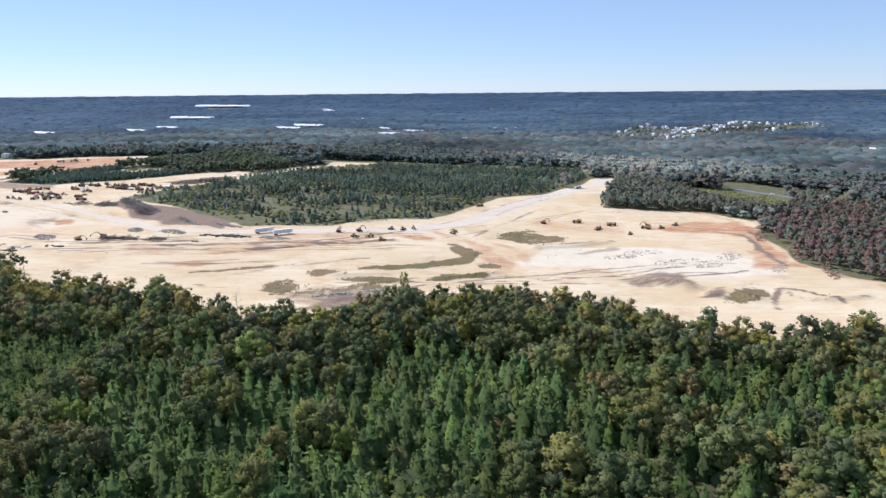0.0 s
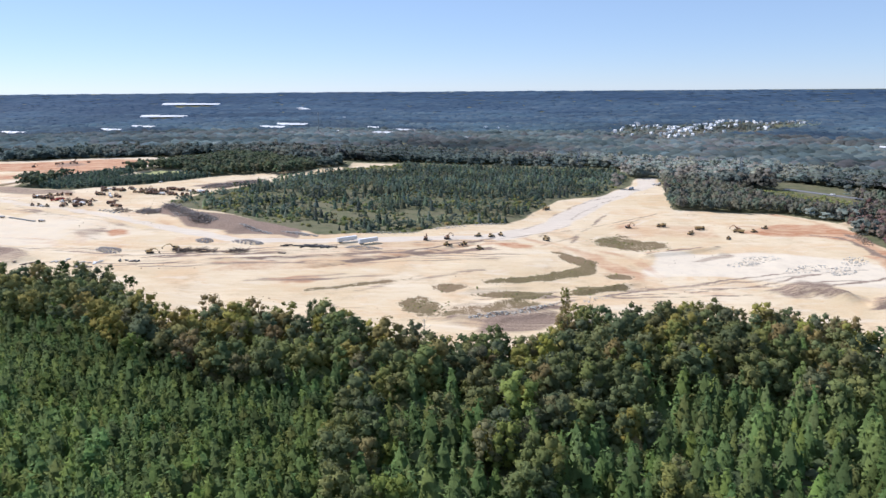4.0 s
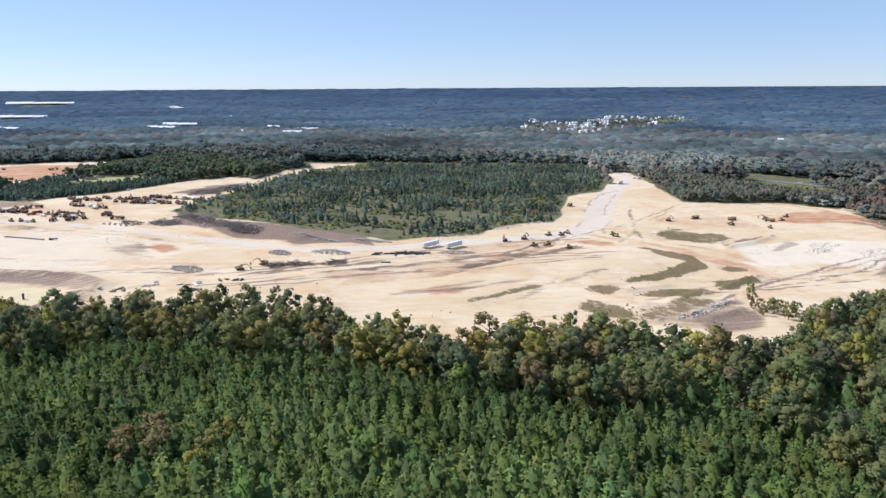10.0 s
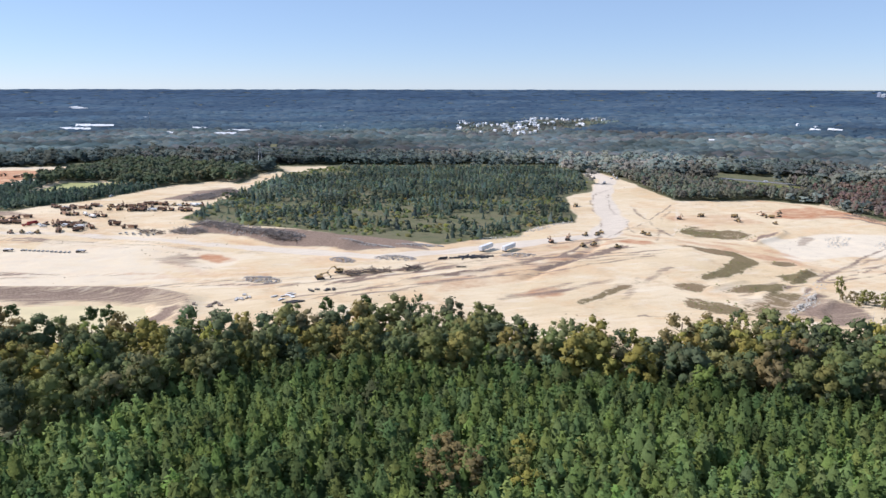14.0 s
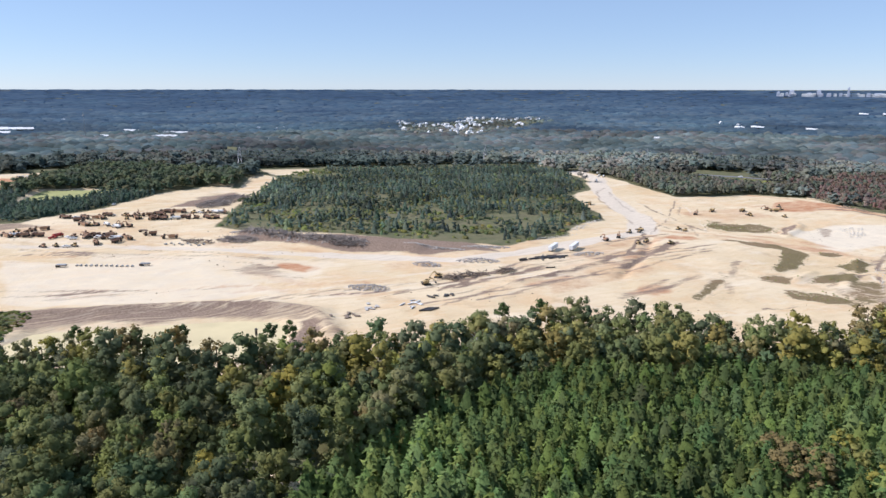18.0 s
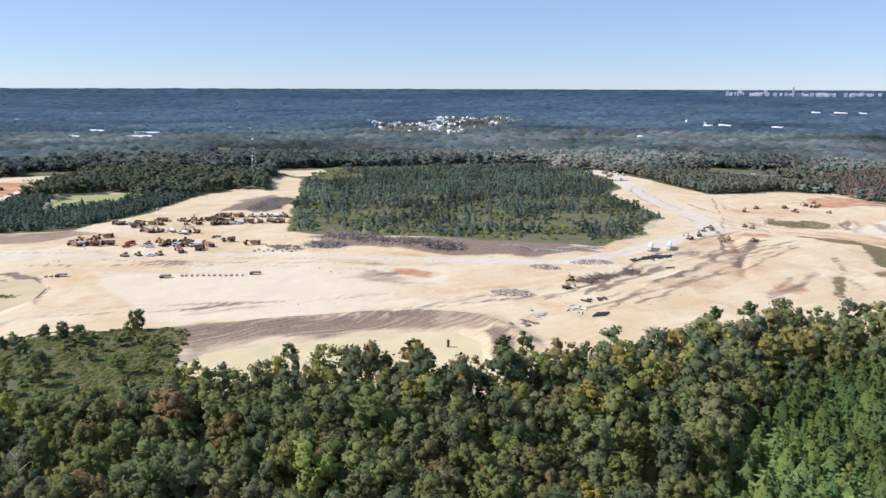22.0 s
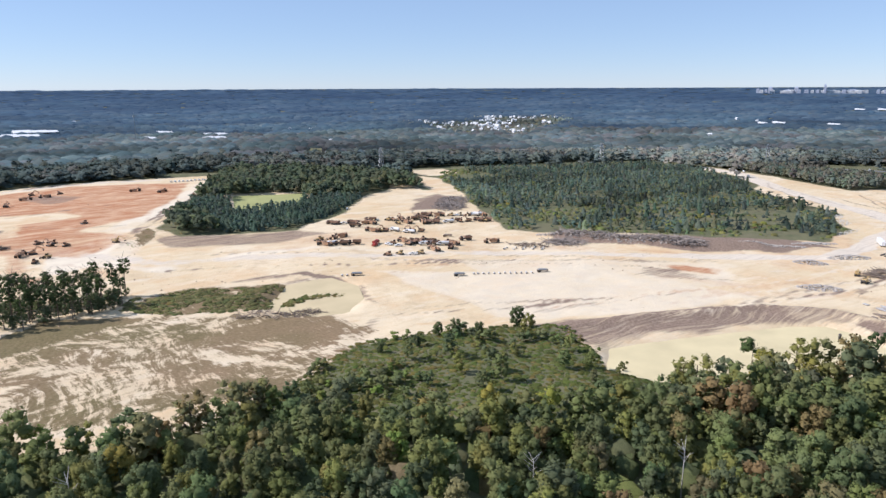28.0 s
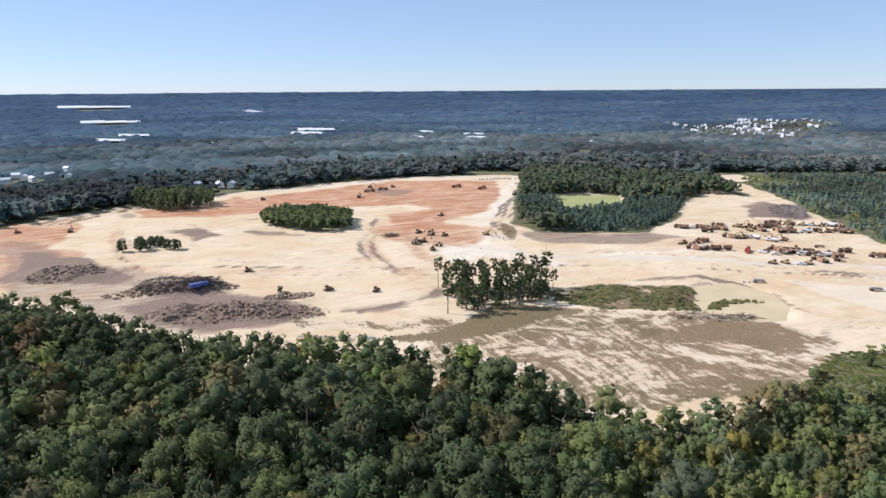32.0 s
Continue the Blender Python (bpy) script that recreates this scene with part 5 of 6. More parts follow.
for px, py, h in ((-572, 488, 15), (-540, 468, 16), (-664, 543, 17), (-329, 409, 15), (-97, 328, 16)):
    ob = tagged(empty("dead_tree", px, py, 40 * h, 1.0), "bare pale grey dead tree among green crowns", "dead tree", "dead trees")
    part("trunk", snag_mesh, ob)
    ob.scale = (h, h, h)
x, y = spots(-605, 495, -455, 620, 1.8, lambda x, y: (inside(x, y, SHRUBS) > -3) & (fbm(x, y, 16, 39) > -0.5))
stuff("rough_grass", "tussocks of bright green rough grass on the bank", "grass", wood(x, y, FAR, 0.45, [(0.52, 0.6, 0.36), (0.64, 0.68, 0.4), (0.86, 0.72, 0.48)], [5, 4, 2.5], 0.3, 5.0, 0.3), LEAF)
x, y = spots(-605, 495, -455, 620, 4.6, lambda x, y: (inside(x, y, SHRUBS) > -2) & (fbm(x, y, 24, 35) > 0.3))
stuff("bank_bushes", "dark and light green bushes on the overgrown bank", "bushes", wood(x, y, MID, 3.4, GREENS, [5, 4, 5, 1, 0, 0.5, 0, 0.6], 0.4, 1.6), LEAF)
x, y = spots(-605, 495, -455, 620, 17.0, lambda x, y: (inside(x, y, SHRUBS) > 1) & (y < 588))
stuff("bank_saplings", "young green trees scattered over the overgrown bank", "trees", wood(x, y, HARD, 7.5, GREENS, [5, 4, 5, 1, 0.3, 0.5, 0, 1], 0.3, 1.2), LEAF)
MOUND = [(-612, 722), (-595, 700), (-555, 680), (-532, 715), (-570, 738), (-600, 740)]
x, y = spots(-620, 670, -520, 745, 1.8, lambda x, y: (inside(x, y, MOUND) > 0) & (fbm(x, y, 14, 37) > -0.35))
stuff("mound_scrub", "low grey-green scrub over a spoil mound", "bushes", wood(x, y, FAR, 0.55, [(0.66, 0.66, 0.52), (0.85, 0.78, 0.6), (1.1, 0.92, 0.8)], [4, 3, 2], 0.4, 5.0), LEAF)
x, y = spots(-550, 675, -510, 695, 1.6, lambda x, y: near_line(x, y, [(-545, 684), (-532, 689), (-518, 684)]) < 3.2)
stuff("basin_reeds", "brown reeds standing in the silty basin", "reeds", wood(x, y, FAR, 1.6, [(1.1, 0.9, 0.7), (0.8, 0.8, 0.6)], [3, 2], 0.3, 1.4), LEAF)

x, y = spots(-900, 330, 300, 1150, 6.5, lambda x, y: (inside(x, y, SITE) > 4) & (inside(x, y, SHRUBS) < 0) & (inside(x, y, BIG_POND) < -3) & (inside(x, y, SMALL_BASIN) < -3) & (fbm(x, y, 45, 111) + 0.1 * RNG.normal(size=x.shape) > 0.36))
clod = dome(5, 1, 5, 0.4)
p = np.stack([x, y, height(x, y) - 0.08], 1)
w = 0.35 + 1.3 * RNG.random(len(x)) ** 4
v, f, t, n = scatter(clod, p, RNG.random(len(x)) * 6.283, np.stack([w, w * 0.45], 1), np.ones((len(x), 3)))
tagged(new("clods", mesh_of("clods", v, f, CLOD)), "brown clods and scraps scattered over bare sand", "clods", kind="stuff")

# ---- water ----


def water(name, poly, drop, material, label):
    """A sheet of water within an outline, a little wider than the shore."""
    cx, cy = sum(p[0] for p in poly) / len(poly), sum(p[1] for p in poly) / len(poly)
    z = float(lay(np.array([cx]), np.array([cy]))[0]) - drop
    bm = bmesh.new()
    ring_pts = [bm.verts.new((cx + 1.12 * (x - cx), cy + 1.12 * (y - cy), z)) for x, y in poly]
    low = [bm.verts.new((v.co.x, v.co.y, z - 0.5)) for v in ring_pts]
    bm.faces.new(ring_pts[::-1])
    for i in range(len(poly)):
        j = (i + 1) % len(poly)
        bm.faces.new((ring_pts[i], ring_pts[j], low[j], low[i]))
    bmesh.ops.recalc_face_normals(bm, faces=bm.faces)
    me = bpy.data.meshes.new(name)
    bm.to_mesh(me)
    bm.free()
    me.materials.append(material)
    return tagged(new(name, me), label, "water", kind="structure")


water("water", BIG_POND, 1.7, MUDDY, "still yellow-green muddy water in a sediment basin")
water("water", SMALL_BASIN, 0.9, SILT, "shallow pale muddy water in a small basin")
water("water", GREEN_POND, 1.0, ALGAE, "algae-covered pale green pond among trees")
water("water", FAR_BASIN, 0.8, MUDDY, "small yellow muddy basin beside woods")

# ---- part helpers ----


def block(bm, x, y, z, sx, sy, sz, turn=(0, 0, 0), bevel=0.06, taper=1.0):
    """A box with softened edges, centred at x, y, z; taper narrows its top."""
    made = bmesh.ops.create_cube(bm, size=1.0)["verts"]
    for v in made:
        k = taper if v.co.z > 0 else 1.0
        v.co = Vector((v.co.x * sx * k, v.co.y * sy * k, v.co.z * sz))
    if bevel:
        edges = list({e for v in made for e in v.link_edges})
        made = bmesh.ops.bevel(bm, geom=made + edges, offset=min(bevel, 0.3 * min(sx, sy, sz)), segments=1, affect="EDGES")["verts"]
    m = Matrix.Translation((x, y, z)) @ Euler([radians(a) for a in turn]).to_matrix().to_4x4()
    bmesh.ops.transform(bm, matrix=m, verts=made)
    return bm


def rod(bm, a, b, ra, rb=None, n=8):
    """A round bar from a to b."""
    a, b = Vector(a), Vector(b)
    m = Matrix.Translation((a + b) / 2) @ (b - a).to_track_quat("Z", "Y").to_matrix().to_4x4()
    bmesh.ops.create_cone(bm, cap_ends=True, segments=n, radius1=ra, radius2=ra if rb is None else rb, depth=(b - a).length, matrix=m)
    return bm


def piece(name, build, material, parent, label="", soft=False):
    """One part as a mesh of its own, from a function that fills a bmesh."""
    bm = bmesh.new()
    build(bm)
    me = bpy.data.meshes.new(name)
    bm.to_mesh(me)
    bm.free()
    me.materials.append(material)
    return part(name, me, parent, label)


def again(ob, place_rows, label=None):
    """Copies of a thing at rows of x, y and turn."""
    for x, y, turn in place_rows:
        c = copy_thing(ob, pose(x, y, stand(x, y), 0, 0, turn))
        if label:
            tagged(c, label)


def wheel(parent, x, y, r, w):
    t = piece("wheel", lambda bm: rod(bm, (x, y - w / 2, r), (x, y + w / 2, r), r, n=14), RUBBER, parent)
    piece("rim", lambda bm: rod(bm, (x, y - w / 2 - 0.03, r), (x, y + w / 2 + 0.03, r), r * 0.5, n=10), STEEL, t)


def track(parent, y, length, tall, wide):
    def build(bm):
        block(bm, 0, y, tall / 2, length - tall, wide, tall, bevel=0.05)
        for s in (-1, 1):
            rod(bm, (s * (length - tall) / 2, y - wide / 2, tall / 2), (s * (length - tall) / 2, y + wide / 2, tall / 2), tall / 2, n=12)
    piece("track", build, STEEL, parent)


# ---- machines ----
MACHINES = "parked construction machines"


def excavator(x, y, turn, paint, label, reach=1.0, low=False):
    ob = tagged(empty("excavator", x, y, turn), label, "excavator", MACHINES)
    track(ob, -1.2, 4.6, 0.95, 0.6)
    track(ob, 1.2, 4.6, 0.95, 0.6)
    piece("undercarriage", lambda bm: block(bm, 0, 0, 0.75, 2.2, 1.9, 0.5), STEEL, ob)
    body = piece("house", lambda bm: (block(bm, -0.5, 0, 1.75, 3.6, 2.7, 1.1, bevel=0.12), block(bm, -0.9, -0.45, 2.5, 2.2, 1.7, 0.5, bevel=0.1)), paint, ob)
    piece("counterweight", lambda bm: block(bm, -2.5, 0, 1.65, 0.9, 2.6, 1.1, bevel=0.25), STEEL, ob)
    cab = piece("cab", lambda bm: block(bm, 0.75, 0.85, 2.4, 1.6, 0.95, 1.6, bevel=0.1, taper=0.92), paint, ob)
    piece("window", lambda bm: block(bm, 0.78, 0.85, 2.55, 1.64, 0.99, 0.85, bevel=0.05, taper=0.95), GLASS_DARK, cab)
    top = (3.6 * reach, 0, 4.4 if not low else 3.2)
    tip = (6.4 * reach, 0, 2.6 if not low else 1.2)

    def boom(bm):
        rod(bm, (0.9, -0.2, 2.0), (2.2 * reach, -0.1, top[2] + 0.2), 0.34, 0.36, 6)
        rod(bm, (2.2 * reach, -0.1, top[2] + 0.2), (top[0] + 0.6, 0, top[2] - 0.2), 0.36, 0.26, 6)
    piece("boom", boom, paint, ob)
    piece("stick", lambda bm: rod(bm, (top[0], 0, top[2] + 0.3), tip, 0.28, 0.2, 6), paint, ob)
    piece("cylinder", lambda bm: rod(bm, (1.3, 0, 1.9), (2.4 * reach, 0, top[2] - 0.3), 0.12, 0.1, 6), GALVANISED, ob)
    piece("bucket", lambda bm: (block(bm, tip[0] - 0.2, 0, tip[2] - 0.55, 0.9, 1.2, 1.0, (0, 30, 0), 0.15, 0.75)), STEEL, ob)
    return ob


def bulldozer(x, y, turn, paint, label):
    ob = tagged(empty("bulldozer", x, y, turn), label, "bulldozer", MACHINES)
    track(ob, -1.05, 3.8, 1.1, 0.6)
    track(ob, 1.05, 3.8, 1.1, 0.6)
    piece("engine_hood", lambda bm: block(bm, 0.9, 0, 1.55, 2.0, 1.2, 1.1, bevel=0.12), paint, ob)
    piece("chassis", lambda bm: block(bm, -0.3, 0, 0.95, 3.2, 1.5, 0.6), paint, ob)
    cab = piece("cab", lambda bm: block(bm, -0.7, 0, 2.35, 1.5, 1.5, 1.6, bevel=0.1, taper=0.9), paint, ob)
    piece("window", lambda bm: block(bm, -0.7, 0, 2.5, 1.54, 1.54, 0.8, bevel=0.05, taper=0.95), GLASS_DARK, cab)
    piece("blade", lambda bm: (block(bm, 2.6, 0, 0.75, 0.25, 3.6, 1.3, (0, -8, 0), 0.06), block(bm, 2.7, 0, 0.2, 0.3, 3.7, 0.2)), STEEL, ob)
    for s in (-1, 1):
        piece("push_arm", lambda bm: rod(bm, (0.2, s * 1.45, 0.6), (2.5, s * 1.4, 0.55), 0.13, n=6), paint, ob)
    piece("ripper", lambda bm: (block(bm, -2.3, 0, 0.9, 0.5, 1.6, 0.4), rod(bm, (-2.5, 0, 0.9), (-2.6, 0, 0.15), 0.12, 0.05, 6)), STEEL, ob)
    piece("exhaust", lambda bm: rod(bm, (1.0, 0.3, 2.0), (1.0, 0.3, 2.9), 0.08, n=6), STEEL, ob)
    return ob


def dump_truck(x, y, turn, paint, label):
    ob = tagged(empty("dump_truck", x, y, turn), label, "dump truck", MACHINES)
    for wx in (3.2, -1.2, -3.0):
        for s in (-1, 1):
            wheel(ob, wx, s * 1.2, 0.9, 0.75)
    piece("chassis", lambda bm: block(bm, 0, 0, 1.15, 8.6, 1.1, 0.5), STEEL, ob)
    cab = piece("cab", lambda bm: (block(bm, 3.0, 0, 2.3, 1.8, 2.0, 1.7, bevel=0.15, taper=0.88)), paint, ob)
    piece("window", lambda bm: block(bm, 3.05, 0, 2.65, 1.8, 2.04, 0.75, bevel=0.05, taper=0.93), GLASS_DARK, cab)
    piece("hood", lambda bm: block(bm, 4.3, 0, 1.75, 1.5, 1.7, 1.0, bevel=0.2), paint, ob)

    def bed(bm):
        block(bm, -1.8, 0, 1.75, 5.4, 2.7, 0.25, (0, 3, 0))
        for s in (-1, 1):
            block(bm, -1.7, s * 1.35, 2.4, 5.4, 0.18, 1.3, (s * -9, 3, 0))
        block(bm, 0.9, 0, 2.55, 0.25, 2.9, 1.6, (0, -12, 0))
    piece("dump_bed", bed, paint, ob)
    return ob


def wheel_loader(x, y, turn, paint, label):
    ob = tagged(empty("wheel_loader", x, y, turn), label, "wheel loader", MACHINES)
    for wx in (1.5, -1.5):
        for s in (-1, 1):
            wheel(ob, wx, s * 1.05, 0.8, 0.65)
    piece("rear_body", lambda bm: block(bm, -1.7, 0, 1.75, 2.6, 1.5, 1.1, bevel=0.2), paint, ob)
    piece("front_frame", lambda bm: block(bm, 1.1, 0, 1.2, 2.0, 1.1, 0.8), paint, ob)
    cab = piece("cab", lambda bm: block(bm, -0.2, 0, 2.55, 1.4, 1.4, 1.5, bevel=0.1, taper=0.92), paint, ob)
    piece("window", lambda bm: block(bm, -0.2, 0, 2.65, 1.44, 1.44, 0.9, bevel=0.05, taper=0.95), GLASS_DARK, cab)
    for s in (-1, 1):
        piece("lift_arm", lambda bm: rod(bm, (0.8, s * 0.6, 1.9), (3.2, s * 0.6, 0.7), 0.16, 0.14, 6), paint, ob)
    piece("bucket", lambda bm: (block(bm, 3.7, 0, 0.55, 0.9, 2.8, 0.9, (0, 20, 0), 0.12, 0.8)), STEEL, ob)
    return ob


def scraper(x, y, turn, paint, label):
    ob = tagged(empty("scraper", x, y, turn), label, "scraper", MACHINES)
    for wx in (4.2, -4.4):
        for s in (-1, 1):
            wheel(ob, wx, s * 1.25, 1.05, 0.8)
    piece("tractor_hood", lambda bm: block(bm, 5.0, 0, 2.0, 2.2, 1.5, 1.2, bevel=0.2), paint, ob)
    cab = piece("cab", lambda bm: block(bm, 3.5, 0, 2.9, 1.3, 1.4, 1.5, bevel=0.1, taper=0.9), paint, ob)
    piece("window", lambda bm: block(bm, 3.5, 0, 3.0, 1.34, 1.44, 0.8, bevel=0.05), GLASS_DARK, cab)
    piece("gooseneck", lambda bm: (rod(bm, (3.6, 0, 2.4), (1.6, 0, 3.0), 0.35, 0.35, 6), block(bm, 1.0, 0, 2.6, 1.6, 3.0, 0.5)), paint, ob)

    def bowl(bm):
        for s in (-1, 1):
            block(bm, -1.3, s * 1.5, 1.7, 4.6, 0.22, 1.9)
        block(bm, -3.5, 0, 1.8, 0.3, 3.0, 2.0)
        block(bm, -1.3, 0, 0.75, 4.4, 2.8, 0.25)
    piece("bowl", bowl, paint, ob)
    piece("engine", lambda bm: block(bm, -4.9, 0, 2.2, 1.8, 1.5, 1.2, bevel=0.2), paint, ob)
    return ob


def pickup(x, y, turn, paint, label):
    ob = tagged(empty("pickup_truck", x, y, turn), label, "pickup truck", "parked cars and pickups")
    for wx in (1.75, -1.75):
        for s in (-1, 1):
            wheel(ob, wx, s * 0.82, 0.4, 0.28)
    piece("body", lambda bm: (block(bm, 0, 0, 0.85, 5.6, 1.95, 0.6, bevel=0.12), block(bm, 1.9, 0, 1.15, 1.7, 1.85, 0.3, bevel=0.1)), paint, ob)
    cab = piece("cab", lambda bm: block(bm, 0.1, 0, 1.5, 2.2, 1.75, 0.75, bevel=0.12, taper=0.82), paint, ob)
    piece("window", lambda bm: block(bm, 0.1, 0, 1.5, 2.1, 1.79, 0.45, bevel=0.05, taper=0.88), GLASS_DARK, cab)

    def bed(bm):
        for s in (-1, 1):
            block(bm, -1.9, s * 0.9, 1.25, 1.8, 0.12, 0.45)
        block(bm, -2.75, 0, 1.25, 0.1, 1.85, 0.45)
    piece("load_bed", bed, paint, ob)
    return ob


def box_trailer(x, y, turn, label):
    ob = tagged(empty("semi_trailer", x, y, turn), label, "trailer", "white box trailers")
    piece("box", lambda bm: block(bm, 0, 0, 2.65, 16.0, 2.6, 2.9, bevel=0.08), PAINT_WHITE, ob)
    piece("roof", lambda bm: block(bm, 0, 0, 4.13, 15.9, 2.5, 0.06, bevel=0.02), ROOF_PALE, ob)
    piece("chassis", lambda bm: block(bm, 0, 0, 1.08, 14.5, 1.2, 0.22), STEEL, ob)
    for wx in (-5.2, -6.5):
        for s in (-1, 1):
            wheel(ob, wx, s * 1.0, 0.5, 0.55)
    for s in (-1, 1):
        piece("landing_leg", lambda bm: (rod(bm, (4.8, s * 0.8, 0), (4.8, s * 0.8, 1.1), 0.09, n=6), block(bm, 4.8, s * 0.8, 0.04, 0.35, 0.35, 0.08)), STEEL, ob)
    piece("rear_door", lambda bm: (block(bm, -8.02, -0.63, 2.65, 0.06, 1.22, 2.7, bevel=0.02), block(bm, -8.02, 0.63, 2.65, 0.06, 1.22, 2.7, bevel=0.02)), ROOF_PALE, ob)
    return ob


def flatbed(x, y, turn, load, label):
    ob = tagged(empty("flatbed_trailer", x, y, turn), label, "trailer", "flatbed trailers with loads")
    piece("deck", lambda bm: block(bm, 0, 0, 1.15, 6.4, 2.5, 0.25), LOG, ob)
    piece("chassis", lambda bm: block(bm, 0, 0, 0.9, 5.8, 1.0, 0.25), STEEL, ob)
    for wx in (-1.6, -2.6):
        for s in (-1, 1):
            wheel(ob, wx, s * 0.95, 0.48, 0.5)
    piece("landing_leg", lambda bm: (rod(bm, (2.3, 0.7, 0), (2.3, 0.7, 0.9), 0.08, n=6), rod(bm, (2.3, -0.7, 0), (2.3, -0.7, 0.9), 0.08, n=6)), STEEL, ob)
    for k, yy in enumerate((-0.8, 0.0, 0.8)):
        piece("load", lambda bm: block(bm, 0, yy, 1.53, 5.4, 0.7, 0.5, bevel=0.1), load, ob)
    return ob


def truck(x, y, turn, paint, label):
    ob = tagged(empty("truck", x, y, turn), label, "truck", "parked trucks")
    for wx in (3.0, -1.8, -3.0):
        for s in (-1, 1):
            wheel(ob, wx, s * 1.0, 0.5, 0.5)
    piece("chassis", lambda bm: block(bm, 0, 0, 0.85, 8.4, 1.0, 0.3), STEEL, ob)
    cab = piece("cab", lambda bm: block(bm, 2.1, 0, 1.95, 1.9, 2.3, 1.9, bevel=0.15, taper=0.93), paint, ob)
    piece("window", lambda bm: block(bm, 2.15, 0, 2.35, 1.9, 2.34, 0.75, bevel=0.05, taper=0.95), GLASS_DARK, cab)
    piece("hood", lambda bm: block(bm, 3.7, 0, 1.5, 1.4, 1.8, 1.1, bevel=0.2), paint, ob)
    piece("tank", lambda bm: rod(bm, (-3.9, 0, 1.95), (0.9, 0, 1.95), 1.05, n=14), paint, ob)
    return ob


ex_y = excavator(-261, 545, 205, PAINT_YELLOW, "yellow excavator with long boom lowered beside brush", 1.35)
ex_o = excavator(97, 649, 20, PAINT_ORANGE, "orange-brown excavator with raised boom on bare sand")
excavator(-275, 535, 0, PAINT_YELLOW, "bright yellow excavator with lowered boom on sand", 1.0, True)
dz_y = bulldozer(143, 623, 160, PAINT_YELLOW, "dusty yellow bulldozer on bare sand")
dz_o = bulldozer(-604, 894, 40, PAINT_ORANGE, "orange-brown bulldozer parked on sand")
dt_y = dump_truck(158, 641, 15, PAINT_YELLOW, "yellow articulated dump truck with empty bed")
dt_r = dump_truck(-418, 835, -30, PAINT_RUST, "rust-brown articulated dump truck in the machine yard")
wl_y = wheel_loader(-22, 610, 100, PAINT_YELLOW, "yellow wheel loader with lowered bucket")
wl_o = wheel_loader(-404, 767, 30, PAINT_ORANGE, "orange-brown wheel loader in the machine yard")
sc_y = scraper(-499, 1130, 10, PAINT_ORANGE, "orange-brown earth scraper on red clay")
pk_w = pickup(-382, 910, 60, PAINT_WHITE, "white pickup truck parked on sand")
pickup(-442, 769, 30, PAINT_RED, "red pickup truck parked beside machines")
tk_w = truck(170, 859, 42, PAINT_WHITE, "white tank truck beside the gravel road")
truck(-438, 774, 35, PAINT_RED, "red truck parked beside machines")
box_trailer(-128, 575, 32, "long white box trailer with pale roof")
box_trailer(-144, 579, 32, "long white box trailer beside stacked pipes")

again(ex_o, [(189, 635, 160), (-67, 591, 40), (-84, 588, 80), (-615, 1098, 60), (-586, 1162, 10), (-774, 806, 200), (-612, 900, 120), (-860, 1017, 80), (-625, 879, 10)])
again(ex_y, [(-575, 884, 300)], "dark-dusted excavator with high boom beside the haul road")
again(dz_y, [(164, 599, 60), (199, 626, 10), (216, 639, 200), (-41, 604, 200), (-31, 603, 30), (12, 592, 120), (13, 600, 10), (-46, 558, 340)])
again(dz_o, [(-563, 1156, 20), (-628, 853, 70), (-577, 971, 200), (-705, 1118, 30), (-897, 1028, 10), (-748, 838, 0), (-618, 911, 20), (-609, 907, 160), (-690, 770, 60), (-713, 781, 20)])
again(dt_y, [(129, 655, 200), (43, 738, 225), (185, 624, 140)])
again(sc_y, [(-479, 1108, 30), (-465, 1059, 60), (-578, 1141, 200), (-595, 1133, 10), (-632, 876, 60)])
again(wl_y, [(-69, 569, 30), (-56, 573, 200), (140, 619, 40), (-620, 862, 150)])
again(tk_w, [(215, 892, 40), (269, 903, 10)])

# rows in the machine yard: first and last place of each row, and how many
YARD = [((-394, 851), (-348, 826), 11, 25), ((-350, 843), (-305, 815), 11, 30), ((-384, 829), (-319, 795), 14, 20), ((-428, 854), (-399, 838), 7, 40),
        ((-417, 810), (-387, 792), 8, 15), ((-470, 791), (-450, 781), 5, 60), ((-462, 806), (-448, 805), 3, 80), ((-432, 770), (-403, 756), 7, 10),
        ((-428, 758), (-397, 745), 6, 20), ((-450, 738), (-430, 733), 4, 50), ((-417, 735), (-407, 732), 2, 0), ((-379, 750), (-371, 738), 2, 90)]
kinds = [dz_y, dz_o, dt_r, wl_o, sc_y, wl_y, ex_o, tk_w, pk_w, dt_r]
deal = random.Random(5)
for (x0, y0), (x1, y1), n, turn in YARD:
    for k in range(n):
        u = k / max(1, n - 1)
        again(deal.choice(kinds), [(x0 + (x1 - x0) * u + deal.uniform(-2.5, 2.5), y0 + (y1 - y0) * u + deal.uniform(-3.5, 3.5), turn + deal.uniform(-45, 45) + 90)])
again(pk_w, [(-411 + 5.5 * k, 1179 - 1.5 * k, 70 + 9 * (k % 3)) for k in range(9)], "white or grey vehicle parked by the site entrance")
again(pk_w, [(-446 + 4.2 * k, 1189 - 0.8 * k, 80) for k in range(9)], "pale car parked in a row by the site entrance")
again(pk_w, [(212, 899, 30), (223, 908, 50), (233, 922, 60), (246, 914, 10)], "white vehicle parked where the road enters the woods")
flatbed(-382, 768, -35, LOG, "brown flatbed trailer loaded with timber mats")
fl_d = flatbed(-444, 677, -32, GALVANISED, "grey flatbed trailer at the end of a pipe row")
